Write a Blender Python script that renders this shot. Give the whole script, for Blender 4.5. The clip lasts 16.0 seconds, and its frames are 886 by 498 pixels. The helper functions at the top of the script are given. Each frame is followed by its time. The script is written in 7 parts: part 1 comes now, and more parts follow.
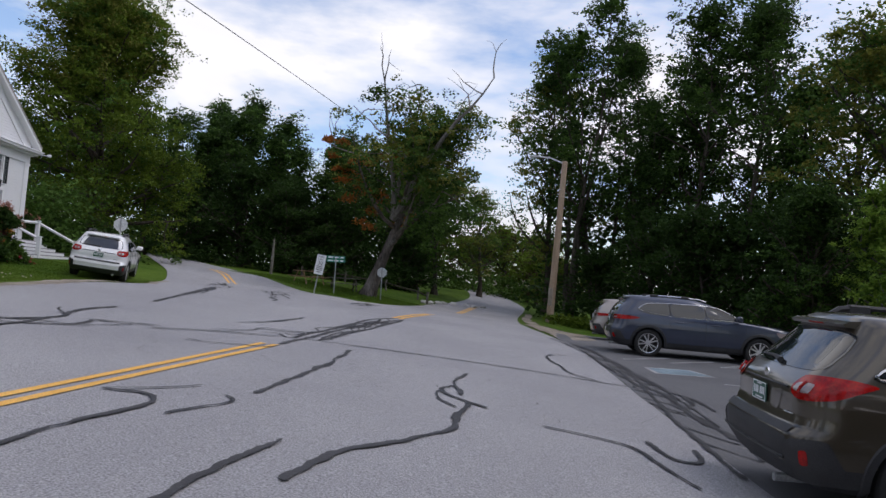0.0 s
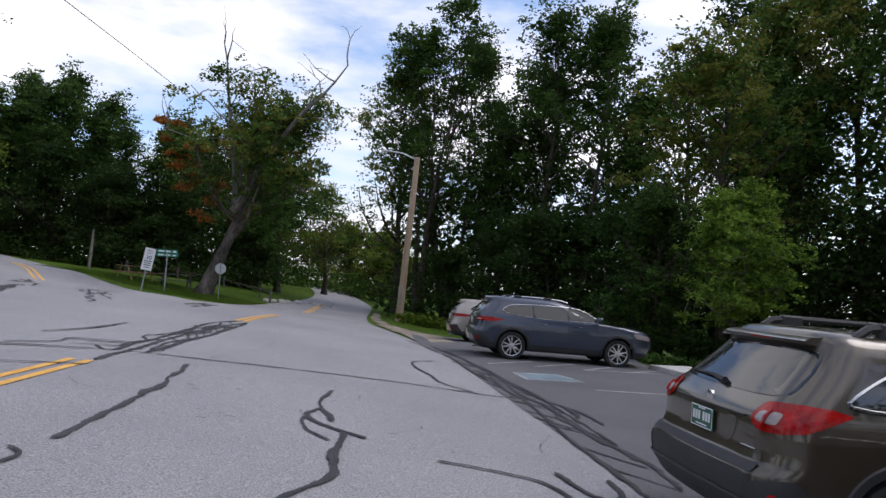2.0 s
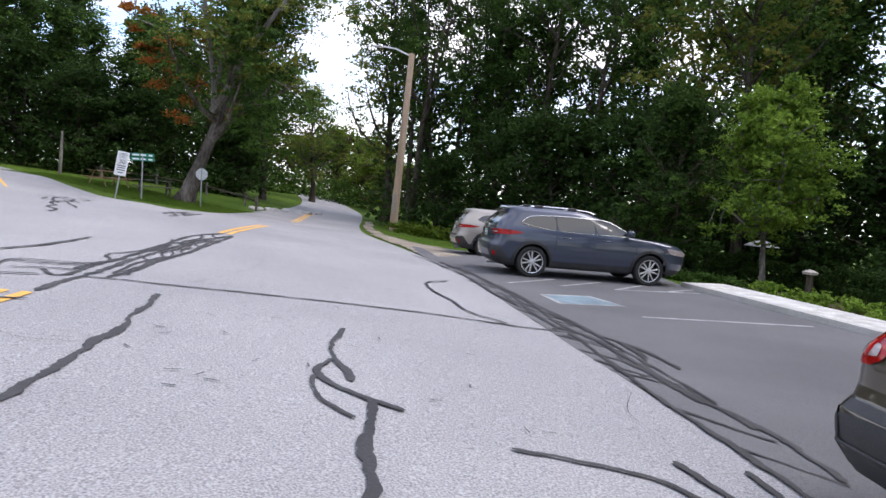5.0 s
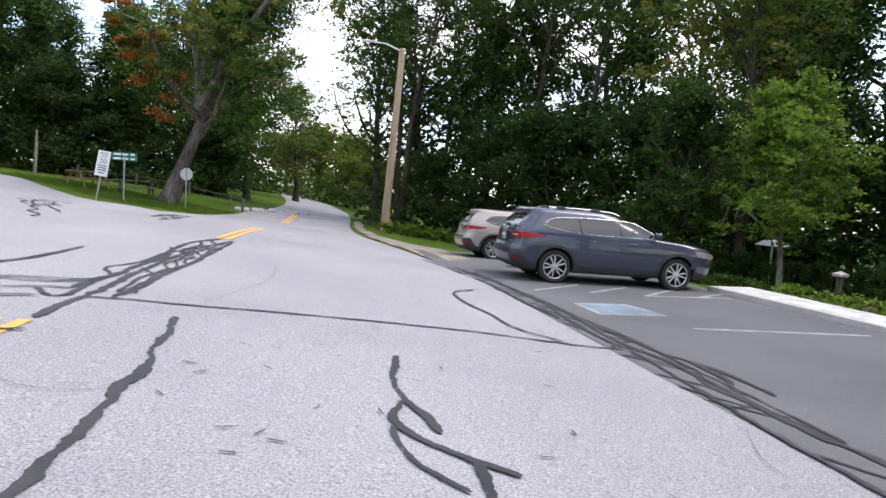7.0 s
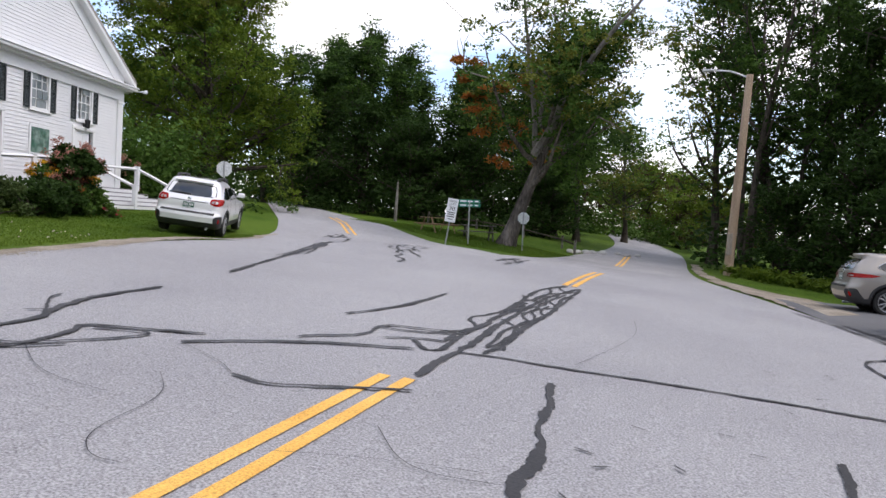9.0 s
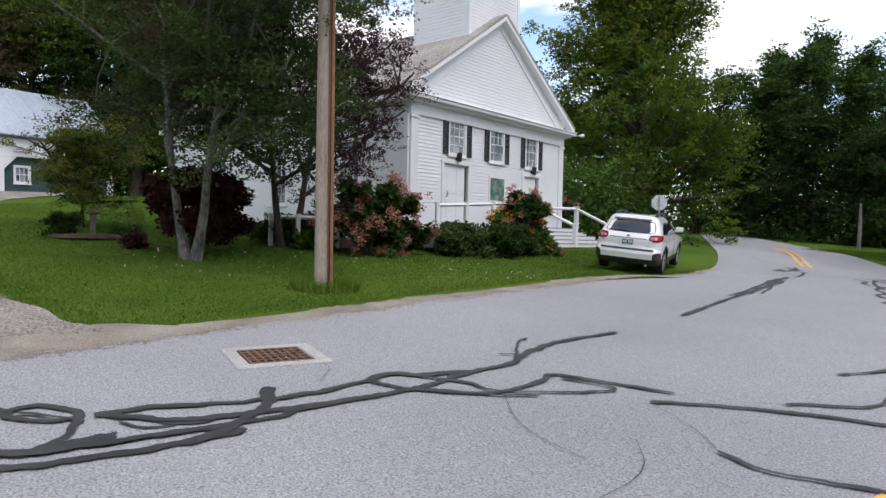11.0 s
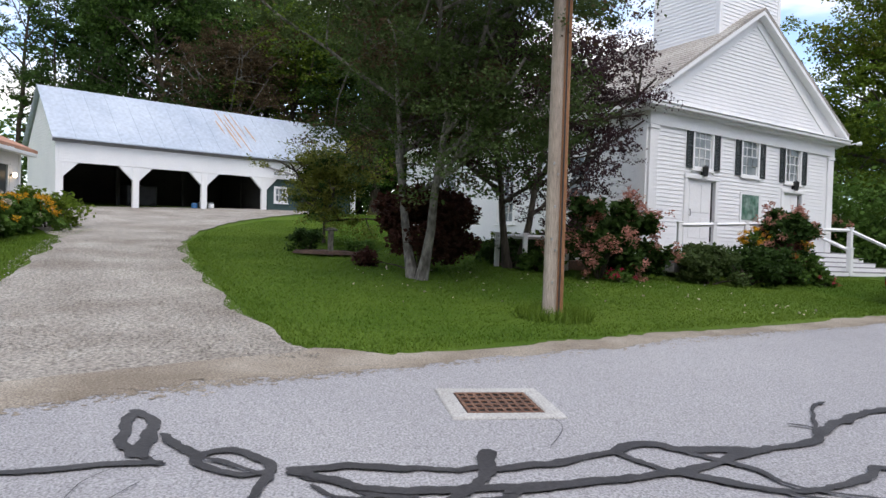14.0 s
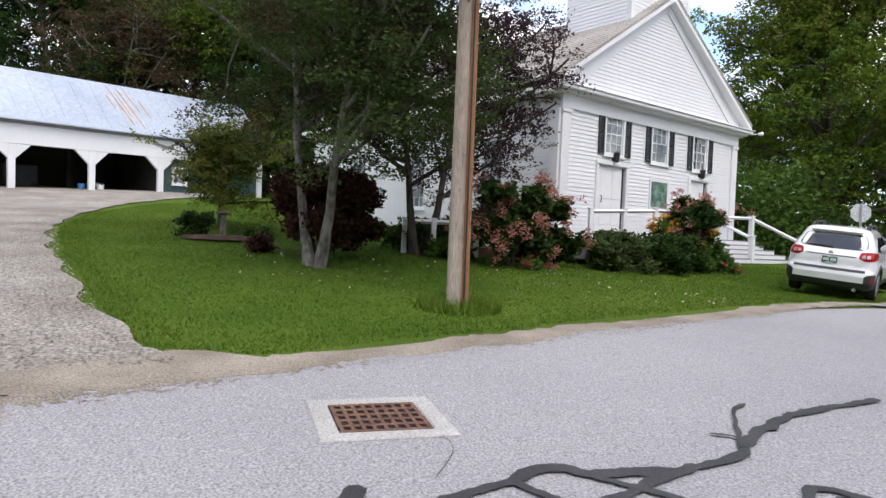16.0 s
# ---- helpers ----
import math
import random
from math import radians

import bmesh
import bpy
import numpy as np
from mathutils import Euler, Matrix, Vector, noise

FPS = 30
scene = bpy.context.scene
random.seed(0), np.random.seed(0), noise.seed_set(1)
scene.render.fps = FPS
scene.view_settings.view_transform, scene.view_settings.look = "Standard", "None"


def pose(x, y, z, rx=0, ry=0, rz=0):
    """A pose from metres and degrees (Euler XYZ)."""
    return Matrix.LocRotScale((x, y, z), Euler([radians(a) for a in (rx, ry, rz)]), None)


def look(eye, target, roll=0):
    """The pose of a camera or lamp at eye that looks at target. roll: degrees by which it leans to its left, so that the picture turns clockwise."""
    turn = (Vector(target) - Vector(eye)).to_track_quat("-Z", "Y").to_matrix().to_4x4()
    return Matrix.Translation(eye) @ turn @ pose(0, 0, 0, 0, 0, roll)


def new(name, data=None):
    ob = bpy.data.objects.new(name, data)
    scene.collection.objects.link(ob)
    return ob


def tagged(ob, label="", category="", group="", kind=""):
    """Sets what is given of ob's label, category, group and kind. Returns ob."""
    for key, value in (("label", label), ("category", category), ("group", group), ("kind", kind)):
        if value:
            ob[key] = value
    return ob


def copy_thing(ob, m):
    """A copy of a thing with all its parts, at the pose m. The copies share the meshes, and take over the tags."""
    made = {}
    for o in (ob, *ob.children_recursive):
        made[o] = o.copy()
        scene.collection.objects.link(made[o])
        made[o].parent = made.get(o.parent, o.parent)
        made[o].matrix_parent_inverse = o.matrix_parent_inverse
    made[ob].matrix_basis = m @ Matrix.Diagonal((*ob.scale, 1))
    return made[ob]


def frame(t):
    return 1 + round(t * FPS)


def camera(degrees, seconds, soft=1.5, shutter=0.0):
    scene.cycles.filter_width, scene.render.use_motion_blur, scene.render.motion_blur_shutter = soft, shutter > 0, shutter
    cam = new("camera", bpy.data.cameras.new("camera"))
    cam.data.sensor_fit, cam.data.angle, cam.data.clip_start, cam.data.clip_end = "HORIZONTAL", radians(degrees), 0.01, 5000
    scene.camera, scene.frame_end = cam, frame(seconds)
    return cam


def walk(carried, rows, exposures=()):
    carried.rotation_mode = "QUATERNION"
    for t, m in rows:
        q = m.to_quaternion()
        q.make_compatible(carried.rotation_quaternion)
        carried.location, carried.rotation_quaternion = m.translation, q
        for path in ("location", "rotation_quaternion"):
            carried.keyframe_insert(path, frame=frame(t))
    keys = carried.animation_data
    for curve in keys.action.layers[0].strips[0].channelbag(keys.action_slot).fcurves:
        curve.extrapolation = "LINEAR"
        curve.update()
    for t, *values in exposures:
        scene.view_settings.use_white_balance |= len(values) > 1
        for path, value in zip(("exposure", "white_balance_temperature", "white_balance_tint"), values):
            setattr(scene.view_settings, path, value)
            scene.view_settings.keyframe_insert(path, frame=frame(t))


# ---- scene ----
cam = camera(65.8, 16.0)
PATH = [
    (0, (3.116, -2.852, 1.55), (2.489, -0.954, 1.62), 7.6),
    (0.5, (2.891, -2.57, 1.57), (2.459, -0.621, 1.686), 7.2),
    (1, (2.711, -2.209, 1.571), (2.424, -0.234, 1.694), 7.8),
    (1.5, (2.562, -1.879, 1.566), (2.291, 0.097, 1.712), 7.7),
    (2, (2.365, -1.548, 1.558), (2.184, 0.44, 1.681), 8.0),
    (2.5, (2.209, -1.251, 1.525), (2.097, 0.745, 1.596), 7.6),
    (3, (2.098, -0.925, 1.539), (1.928, 1.067, 1.582), 7.7),
    (3.5, (1.978, -0.556, 1.539), (1.799, 1.436, 1.545), 8.1),
    (4, (1.879, -0.217, 1.538), (1.737, 1.776, 1.461), 7.0),
    (4.2, (1.844, -0.066, 1.536), (1.702, 1.926, 1.429), 7.9),
    (6.3, (1.063, 1.169, 1.51), (1.008, 3.163, 1.364), 8.0),
    (6.5, (0.981, 1.227, 1.494), (0.923, 3.222, 1.365), 8.5),
    (7, (0.705, 1.468, 1.5), (0.667, 3.463, 1.362), 7.8),
    (7.5, (0.518, 1.739, 1.519), (0.33, 3.726, 1.391), 7.2),
    (8, (0.344, 1.895, 1.507), (-0.131, 3.834, 1.382), 7.1),
    (8.5, (0.086, 2.114, 1.509), (-0.595, 3.99, 1.389), 6.0),
    (9, (-0.124, 2.286, 1.511), (-1.052, 4.052, 1.372), 6.5),
    (9.5, (-0.278, 2.443, 1.531), (-1.585, 3.944, 1.331), 4.9),
    (10, (-0.506, 2.457, 1.564), (-1.968, 3.806, 1.363), 4.7),
    (10.2, (-0.574, 2.458, 1.581), (-2.081, 3.759, 1.394), 4.1),
    (12.3, (-1.191, 2.577, 1.563), (-3.156, 2.919, 1.412), 2.9),
    (12.5, (-1.236, 2.576, 1.577), (-3.198, 2.928, 1.424), 2.6),
    (13, (-1.53, 2.642, 1.569), (-3.502, 2.934, 1.417), 2.8),
    (13.5, (-1.759, 2.716, 1.549), (-3.741, 2.942, 1.403), 3.1),
    (14, (-2.006, 2.786, 1.548), (-3.979, 3.089, 1.423), 2.8),
    (14.5, (-2.22, 2.918, 1.535), (-4.186, 3.249, 1.382), 2.8),
    (15, (-2.417, 3.045, 1.52), (-4.384, 3.367, 1.352), 3.7),
    (15.5, (-2.645, 3.123, 1.512), (-4.589, 3.568, 1.359), 4.0),
    (16, (-2.86, 3.223, 1.487), (-4.78, 3.764, 1.336), 3.5),
]
EXPOSURES = [(0, -0.51, 6400, 15), (1.5, -0.45, 6400, 15), (2.5, -0.14, 6400, 15), (3.5, 0.18, 6400, 15), (4.2, 0.38, 6450, 15), (6.3, 0.68, 6550, 15), (7, 0.73, 6650, 15), (8, 0.51, 6650, 15), (9, 0.23, 6700, 14), (10, 0.05, 6650, 13), (12.3, 0.15, 6600, 12), (14, 0.22, 6600, 12), (16, 0.40, 6750, 13)]
# the path is written level with the road, which climbs to the west
SLOPE = radians(3.5)
TILT = Matrix.Rotation(SLOPE, 4, "Y")
walk(cam, [(t, TILT @ look(eye, target, roll)) for t, eye, target, roll in PATH], EXPOSURES)

# ---- world and light ----
SUN_EL, SUN_ROT = radians(56), radians(84)
world = bpy.data.worlds.new("sky")
scene.world = world
world.use_nodes = True
wn, wl = world.node_tree.nodes, world.node_tree.links
sky = wn.new("ShaderNodeTexSky")
sky.sky_type, sky.sun_disc, sky.sun_elevation, sky.sun_rotation = "NISHITA", False, SUN_EL, SUN_ROT
sky.dust_density, sky.ozone_density = 1.5, 1.5
co, mp = wn.new("ShaderNodeTexCoord"), wn.new("ShaderNodeMapping")
mp.inputs["Scale"].default_value = (1.6, 1.6, 5.0)
wl.new(co.outputs["Generated"], mp.inputs["Vector"])
cn = wn.new("ShaderNodeTexNoise")
cn.inputs["Scale"].default_value, cn.inputs["Detail"].default_value, cn.inputs["Roughness"].default_value = 1.5, 7.0, 0.55
wl.new(mp.outputs["Vector"], cn.inputs["Vector"])
cr = wn.new("ShaderNodeMapRange")
cr.inputs["From Min"].default_value, cr.inputs["From Max"].default_value = 0.42, 0.59
wl.new(cn.outputs["Fac"], cr.inputs["Value"])
shade = wn.new("ShaderNodeTexNoise")
shade.inputs["Scale"].default_value, shade.inputs["Detail"].default_value = 3.1, 5.0
wl.new(mp.outputs["Vector"], shade.inputs["Vector"])
cloud = wn.new("ShaderNodeMix")
cloud.data_type = "RGBA"
cloud.inputs[6].default_value, cloud.inputs[7].default_value = (11.6, 11.9, 12.3, 1), (15.2, 15.2, 15.4, 1)
wl.new(shade.outputs["Fac"], cloud.inputs[0])
both = wn.new("ShaderNodeMix")
both.data_type = "RGBA"
wl.new(cr.outputs["Result"], both.inputs[0])
lift = wn.new("ShaderNodeVectorMath")
lift.operation = "SCALE"
lift.inputs["Scale"].default_value = 2.7
wl.new(sky.outputs["Color"], lift.inputs[0])
wl.new(lift.outputs[0], both.inputs[6])
wl.new(cloud.outputs[2], both.inputs[7])
wl.new(both.outputs[2], wn["Background"].inputs["Color"])
wn["Background"].inputs["Strength"].default_value = 0.105

sun = new("sun", bpy.data.lights.new("sun", "SUN"))
sun.data.energy, sun.data.angle, sun.data.color = 1.2, radians(30), (1.0, 0.97, 0.93)
sun.matrix_world = look((0, 0, 60), (60 * math.sin(SUN_ROT) * -1 / math.tan(SUN_EL), -60 * math.cos(SUN_ROT) / math.tan(SUN_EL), 0))


# ---- materials ----
def mat(name, a, b, rough=0.8, big=0.6, fine=30.0, bump=0.25, metal=0.0, amount=0.25, island=0.0, object_random=0.0, coat=0.0, stretch=(1, 1, 1),
        dist=0.01, leaf=0.0, spec=0.5, local=False):
    """A surface whose colour wanders from a to b over metres, with a fine grain and relief."""
    m = bpy.data.materials.new(name)
    m.use_nodes = True
    n, l = m.node_tree.nodes, m.node_tree.links
    p = n["Principled BSDF"]
    where = n.new("ShaderNodeTexCoord") if local else n.new("ShaderNodeNewGeometry")
    out = where.outputs["Object"] if local else where.outputs["Position"]
    if stretch != (1, 1, 1):
        s = n.new("ShaderNodeMapping")
        s.inputs["Scale"].default_value = stretch
        l.new(out, s.inputs["Vector"])
        out = s.outputs["Vector"]
    n1, n2 = n.new("ShaderNodeTexNoise"), n.new("ShaderNodeTexNoise")
    for node, scale, detail in ((n1, big, 5.0), (n2, fine, 4.0)):
        node.inputs["Scale"].default_value, node.inputs["Detail"].default_value = scale, detail
        l.new(out, node.inputs["Vector"])
    r1 = n.new("ShaderNodeMapRange")
    r1.inputs["From Min"].default_value, r1.inputs["From Max"].default_value = 0.32, 0.68
    l.new(n1.outputs["Fac"], r1.inputs["Value"])
    fac = r1.outputs["Result"]
    if island or object_random:
        g = n.new("ShaderNodeNewGeometry") if island else n.new("ShaderNodeObjectInfo")
        w = n.new("ShaderNodeMix")
        w.inputs[0].default_value = island or object_random
        l.new(fac, w.inputs[2])
        l.new(g.outputs["Random Per Island" if island else "Random"], w.inputs[3])
        fac = w.outputs[0]
    c = n.new("ShaderNodeMix")
    c.data_type = "RGBA"
    c.inputs[6].default_value, c.inputs[7].default_value = (*a, 1), (*b, 1)
    l.new(fac, c.inputs[0])
    r2 = n.new("ShaderNodeMapRange")
    r2.inputs["From Min"].default_value, r2.inputs["From Max"].default_value = 0.3, 0.7
    r2.inputs["To Min"].default_value, r2.inputs["To Max"].default_value = 1 - amount, 1 + amount
    l.new(n2.outputs["Fac"], r2.inputs["Value"])
    v = n.new("ShaderNodeVectorMath")
    v.operation = "SCALE"
    l.new(c.outputs[2], v.inputs[0])
    l.new(r2.outputs["Result"], v.inputs["Scale"])
    l.new(v.outputs[0], p.inputs["Base Color"])
    p.inputs["Roughness"].default_value, p.inputs["Metallic"].default_value = rough, metal
    p.inputs["Coat Weight"].default_value, p.inputs["Coat Roughness"].default_value = coat, 0.04
    p.inputs["Specular IOR Level"].default_value = spec
    if bump:
        bn = n.new("ShaderNodeBump")
        bn.inputs["Strength"].default_value, bn.inputs["Distance"].default_value = bump, dist
        l.new(n2.outputs["Fac"], bn.inputs["Height"])
        l.new(bn.outputs["Normal"], p.inputs["Normal"])
    if leaf:
        t, mix = n.new("ShaderNodeBsdfTranslucent"), n.new("ShaderNodeMixShader")
        l.new(v.outputs[0], t.inputs["Color"])
        mix.inputs[0].default_value = leaf
        l.new(p.outputs[0], mix.inputs[1])
        l.new(t.outputs[0], mix.inputs[2])
        l.new(mix.outputs[0], n["Material Output"].inputs["Surface"])
    return m


def leaves(name, a, b):
    return mat(name, a, b, rough=0.65, big=0.9, fine=9.0, bump=0, amount=0.3, island=0.55, leaf=0.38, spec=0.10)


GRASS = mat("grass_ground", (0.050, 0.098, 0.009), (0.088, 0.14, 0.018), 0.95, 0.35, 60, 0.7, amount=0.5, dist=0.03, spec=0.1)
BLADES = mat("grass_blades", (0.060, 0.122, 0.009), (0.125, 0.19, 0.022), 0.6, 0.35, 20, 0, amount=0.2, island=0.4, leaf=0.25, spec=0.2)
ASPHALT = mat("worn_asphalt", (0.27, 0.265, 0.275), (0.335, 0.33, 0.335), 0.92, 0.25, 66, 0.8, amount=0.46, dist=0.012, spec=0.25)
LOT = mat("newer_asphalt", (0.105, 0.105, 0.11), (0.14, 0.14, 0.145), 0.9, 0.4, 80, 0.5, amount=0.25, dist=0.008, spec=0.25)
TAR = mat("crack_sealant", (0.022, 0.021, 0.023), (0.045, 0.043, 0.045), 0.6, 1.5, 40, 0.3, amount=0.3, spec=0.4)
YELLOW = mat("yellow_road_paint", (0.68, 0.35, 0.065), (0.78, 0.44, 0.10), 0.8, 2.0, 70, 0.5, amount=0.3)
WHITE_LINE = mat("worn_white_road_paint", (0.17, 0.17, 0.18), (0.42, 0.42, 0.42), 0.85, 2.5, 50, 0.4, amount=0.5)
BLUE_LINE = mat("worn_blue_road_paint", (0.13, 0.18, 0.21), (0.20, 0.28, 0.32), 0.85, 2.5, 50, 0.4, amount=0.45)
DIRT = mat("sandy_dirt", (0.22, 0.185, 0.145), (0.36, 0.32, 0.265), 0.95, 1.2, 60, 0.8, amount=0.4, dist=0.02, spec=0.1)
GRAVEL = mat("pale_gravel", (0.24, 0.215, 0.185), (0.38, 0.355, 0.315), 0.95, 0.7, 26, 1.0, amount=0.55, dist=0.04, spec=0.1)
CONCRETE = mat("pale_concrete", (0.38, 0.37, 0.345), (0.62, 0.61, 0.58), 0.9, 3.0, 40, 0.4, amount=0.3)
KERB = mat("granite_kerb", (0.36, 0.35, 0.33), (0.50, 0.49, 0.47), 0.85, 1.0, 60, 0.4, amount=0.3)
MULCH = mat("brown_mulch", (0.055, 0.03, 0.02), (0.10, 0.06, 0.04), 0.95, 3.0, 45, 1.0, amount=0.5, dist=0.03)
WHITE = mat("white_painted_clapboard", (0.72, 0.725, 0.735), (0.78, 0.78, 0.785), 0.55, 0.7, 25, 0.1, amount=0.05)
TRIM = mat("white_painted_trim", (0.73, 0.735, 0.74), (0.79, 0.79, 0.79), 0.5, 1.0, 20, 0.08, amount=0.04)
SHUTTER = mat("dark_green_black_shutter", (0.018, 0.026, 0.028), (0.03, 0.04, 0.042), 0.5, 2, 20, 0.1)
GREYTREAD = mat("grey_painted_tread", (0.20, 0.19, 0.20), (0.28, 0.27, 0.28), 0.7, 2, 20, 0.2)
SHINGLE = mat("weathered_roof_shingle", (0.30, 0.27, 0.24), (0.42, 0.39, 0.35), 0.9, 0.8, 18, 0.5, amount=0.35)
ROOFMETAL = mat("galvanised_roof_metal", (0.36, 0.41, 0.48), (0.47, 0.52, 0.58), 0.5, 0.35, 6, 0.1, metal=0.35, amount=0.12)
RUST = mat("rust_streak", (0.36, 0.20, 0.09), (0.48, 0.33, 0.21), 0.85, 1.5, 14, 0.2, amount=0.35)
# near-black: the deep shade inside the shed is put into the colour
SHEDSHADE = mat("shaded_shed_inside", (0.015, 0.014, 0.013), (0.03, 0.028, 0.025), 0.9, 1, 10, 0.2)
GREENPAINT = mat("dark_green_painted_boards", (0.025, 0.055, 0.055), (0.035, 0.07, 0.07), 0.6, 1, 15, 0.15)
BARK = mat("grey_brown_bark", (0.045, 0.036, 0.028), (0.10, 0.085, 0.07), 0.95, 1.5, 14, 1.0, amount=0.45, stretch=(1, 1, 0.25), dist=0.05, spec=0.1)
PALEBARK = mat("pale_lichen_bark", (0.09, 0.083, 0.072), (0.19, 0.177, 0.157), 0.95, 4.0, 16, 0.8, amount=0.4, stretch=(1, 1, 0.4), dist=0.03, spec=0.1)
POLETAN = mat("sun_bleached_tan_pole_wood", (0.36, 0.25, 0.17), (0.52, 0.39, 0.28), 0.9, 1.2, 30, 0.7, amount=0.3, stretch=(4, 4, 0.25), dist=0.02)
OLDBARK = mat("rough_grey_old_bark", (0.07, 0.060, 0.052), (0.18, 0.155, 0.137), 0.95, 1.5, 9, 1.0, amount=0.5, stretch=(1, 1, 0.3), dist=0.08, spec=0.1)
DEADWOOD = mat("bleached_dead_wood", (0.15, 0.135, 0.12), (0.24, 0.22, 0.20), 0.95, 2.0, 14, 0.8, amount=0.3, stretch=(1, 1, 0.3), dist=0.03)
POLEWOOD = mat("weathered_pole_wood", (0.28, 0.225, 0.18), (0.42, 0.36, 0.30), 0.9, 1.2, 30, 0.7, amount=0.35, stretch=(4, 4, 0.25), dist=0.02)
BROWNWOOD = mat("orange_brown_wood", (0.24, 0.11, 0.05), (0.36, 0.18, 0.085), 0.85, 1.2, 30, 0.6, amount=0.35, stretch=(4, 4, 0.25), dist=0.02)
WOOD = mat("weathered_table_wood", (0.26, 0.16, 0.09), (0.36, 0.24, 0.15), 0.85, 1.5, 25, 0.4, stretch=(1, 5, 5))
STEEL = mat("galvanised_steel", (0.30, 0.31, 0.31), (0.40, 0.41, 0.41), 0.45, 3, 40, 0.1, metal=0.8)
RUSTIRON = mat("rusty_cast_iron", (0.10, 0.05, 0.032), (0.18, 0.095, 0.06), 0.85, 6, 50, 0.5, amount=0.35)
BLACK = mat("black_metal", (0.012, 0.012, 0.013), (0.02, 0.02, 0.022), 0.45, 4, 40, 0.05)
RUBBER = mat("tyre_rubber", (0.012, 0.012, 0.012), (0.022, 0.022, 0.022), 0.85, 4, 60, 0.2)
PLASTIC = mat("black_textured_plastic", (0.022, 0.022, 0.024), (0.034, 0.034, 0.036), 0.6, 4, 90, 0.15)
GLASS = mat("dark_window_glass", (0.010, 0.013, 0.016), (0.016, 0.02, 0.024), 0.03, 1, 4, 0.0, amount=0.05, spec=0.9)
# pale mottled base colour: mirrored sky, and curtains, are painted into the panes
HOUSEGLASS = mat("house_glass_with_painted_sky", (0.16, 0.19, 0.21), (0.34, 0.37, 0.38), 0.04, 2.5, 4, 0.0, amount=0.1, spec=0.9)
CHROME = mat("chrome", (0.6, 0.6, 0.61), (0.68, 0.68, 0.68), 0.25, 3, 20, 0, metal=1.0, amount=0.03)
ALLOY = mat("alloy_rim", (0.58, 0.58, 0.59), (0.66, 0.66, 0.67), 0.3, 5, 20, 0, metal=0.9, amount=0.05)
REDLENS = mat("red_lamp_lens", (0.20, 0.001, 0.001), (0.38, 0.004, 0.002), 0.2, 9, 60, 0.1, coat=0.35, amount=0.3, local=True, spec=0.2)
CLEARLENS = mat("clear_lamp_lens", (0.22, 0.175, 0.17), (0.34, 0.29, 0.28), 0.15, 8, 25, 0.05, coat=0.6, amount=0.15)
PLATE = mat("green_number_plate", (0.010, 0.085, 0.055), (0.016, 0.11, 0.07), 0.4, 6, 60, 0.05)
SIGNWHITE = mat("white_sign_face", (0.66, 0.68, 0.70), (0.74, 0.75, 0.76), 0.5, 3, 20, 0.03, amount=0.06)
SIGNBACK = mat("bare_aluminium_sign_back", (0.52, 0.53, 0.53), (0.60, 0.61, 0.61), 0.5, 3, 20, 0.03, metal=0.4)
SIGNGREEN = mat("green_sign_face", (0.005, 0.16, 0.10), (0.01, 0.20, 0.13), 0.45, 3, 20, 0.03, amount=0.08)
L_DARK = leaves("dark_green_leaves", (0.019, 0.041, 0.011), (0.053, 0.098, 0.022))
L_MID = leaves("mid_green_leaves", (0.0435, 0.0928, 0.0174), (0.1087, 0.1885, 0.0377))
L_LIME = leaves("yellow_green_leaves", (0.075, 0.128, 0.014), (0.150, 0.205, 0.026))
L_FRESH = leaves("fresh_bright_green_leaves", (0.105, 0.195, 0.026), (0.225, 0.33, 0.048))
L_GOLD = leaves("yellowing_leaves", (0.1015, 0.1232, 0.0232), (0.2175, 0.2175, 0.0435))
L_RED = leaves("red_orange_leaves", (0.22, 0.070, 0.016), (0.38, 0.15, 0.03))
L_RUSSET = leaves("russet_brown_leaves", (0.050, 0.038, 0.022), (0.11, 0.075, 0.04))
L_GREY = leaves("grey_green_leaves", (0.042, 0.068, 0.021), (0.100, 0.142, 0.048))
L_PURPLE = leaves("purple_leaves", (0.034, 0.019, 0.022), (0.085, 0.045, 0.050))
L_MAROON = leaves("maroon_leaves", (0.036, 0.016, 0.012), (0.08, 0.033, 0.025))
L_PINK = leaves("dusty_pink_flower_heads", (0.34, 0.145, 0.11), (0.54, 0.28, 0.22))
L_CREAM = leaves("cream_flower_heads", (0.42, 0.36, 0.28), (0.60, 0.54, 0.44))
L_ORANGE = leaves("orange_yellow_flowers", (0.55, 0.26, 0.012), (0.72, 0.40, 0.03))
L_MAGENTA = leaves("crimson_flowers", (0.40, 0.01, 0.05), (0.55, 0.05, 0.12))


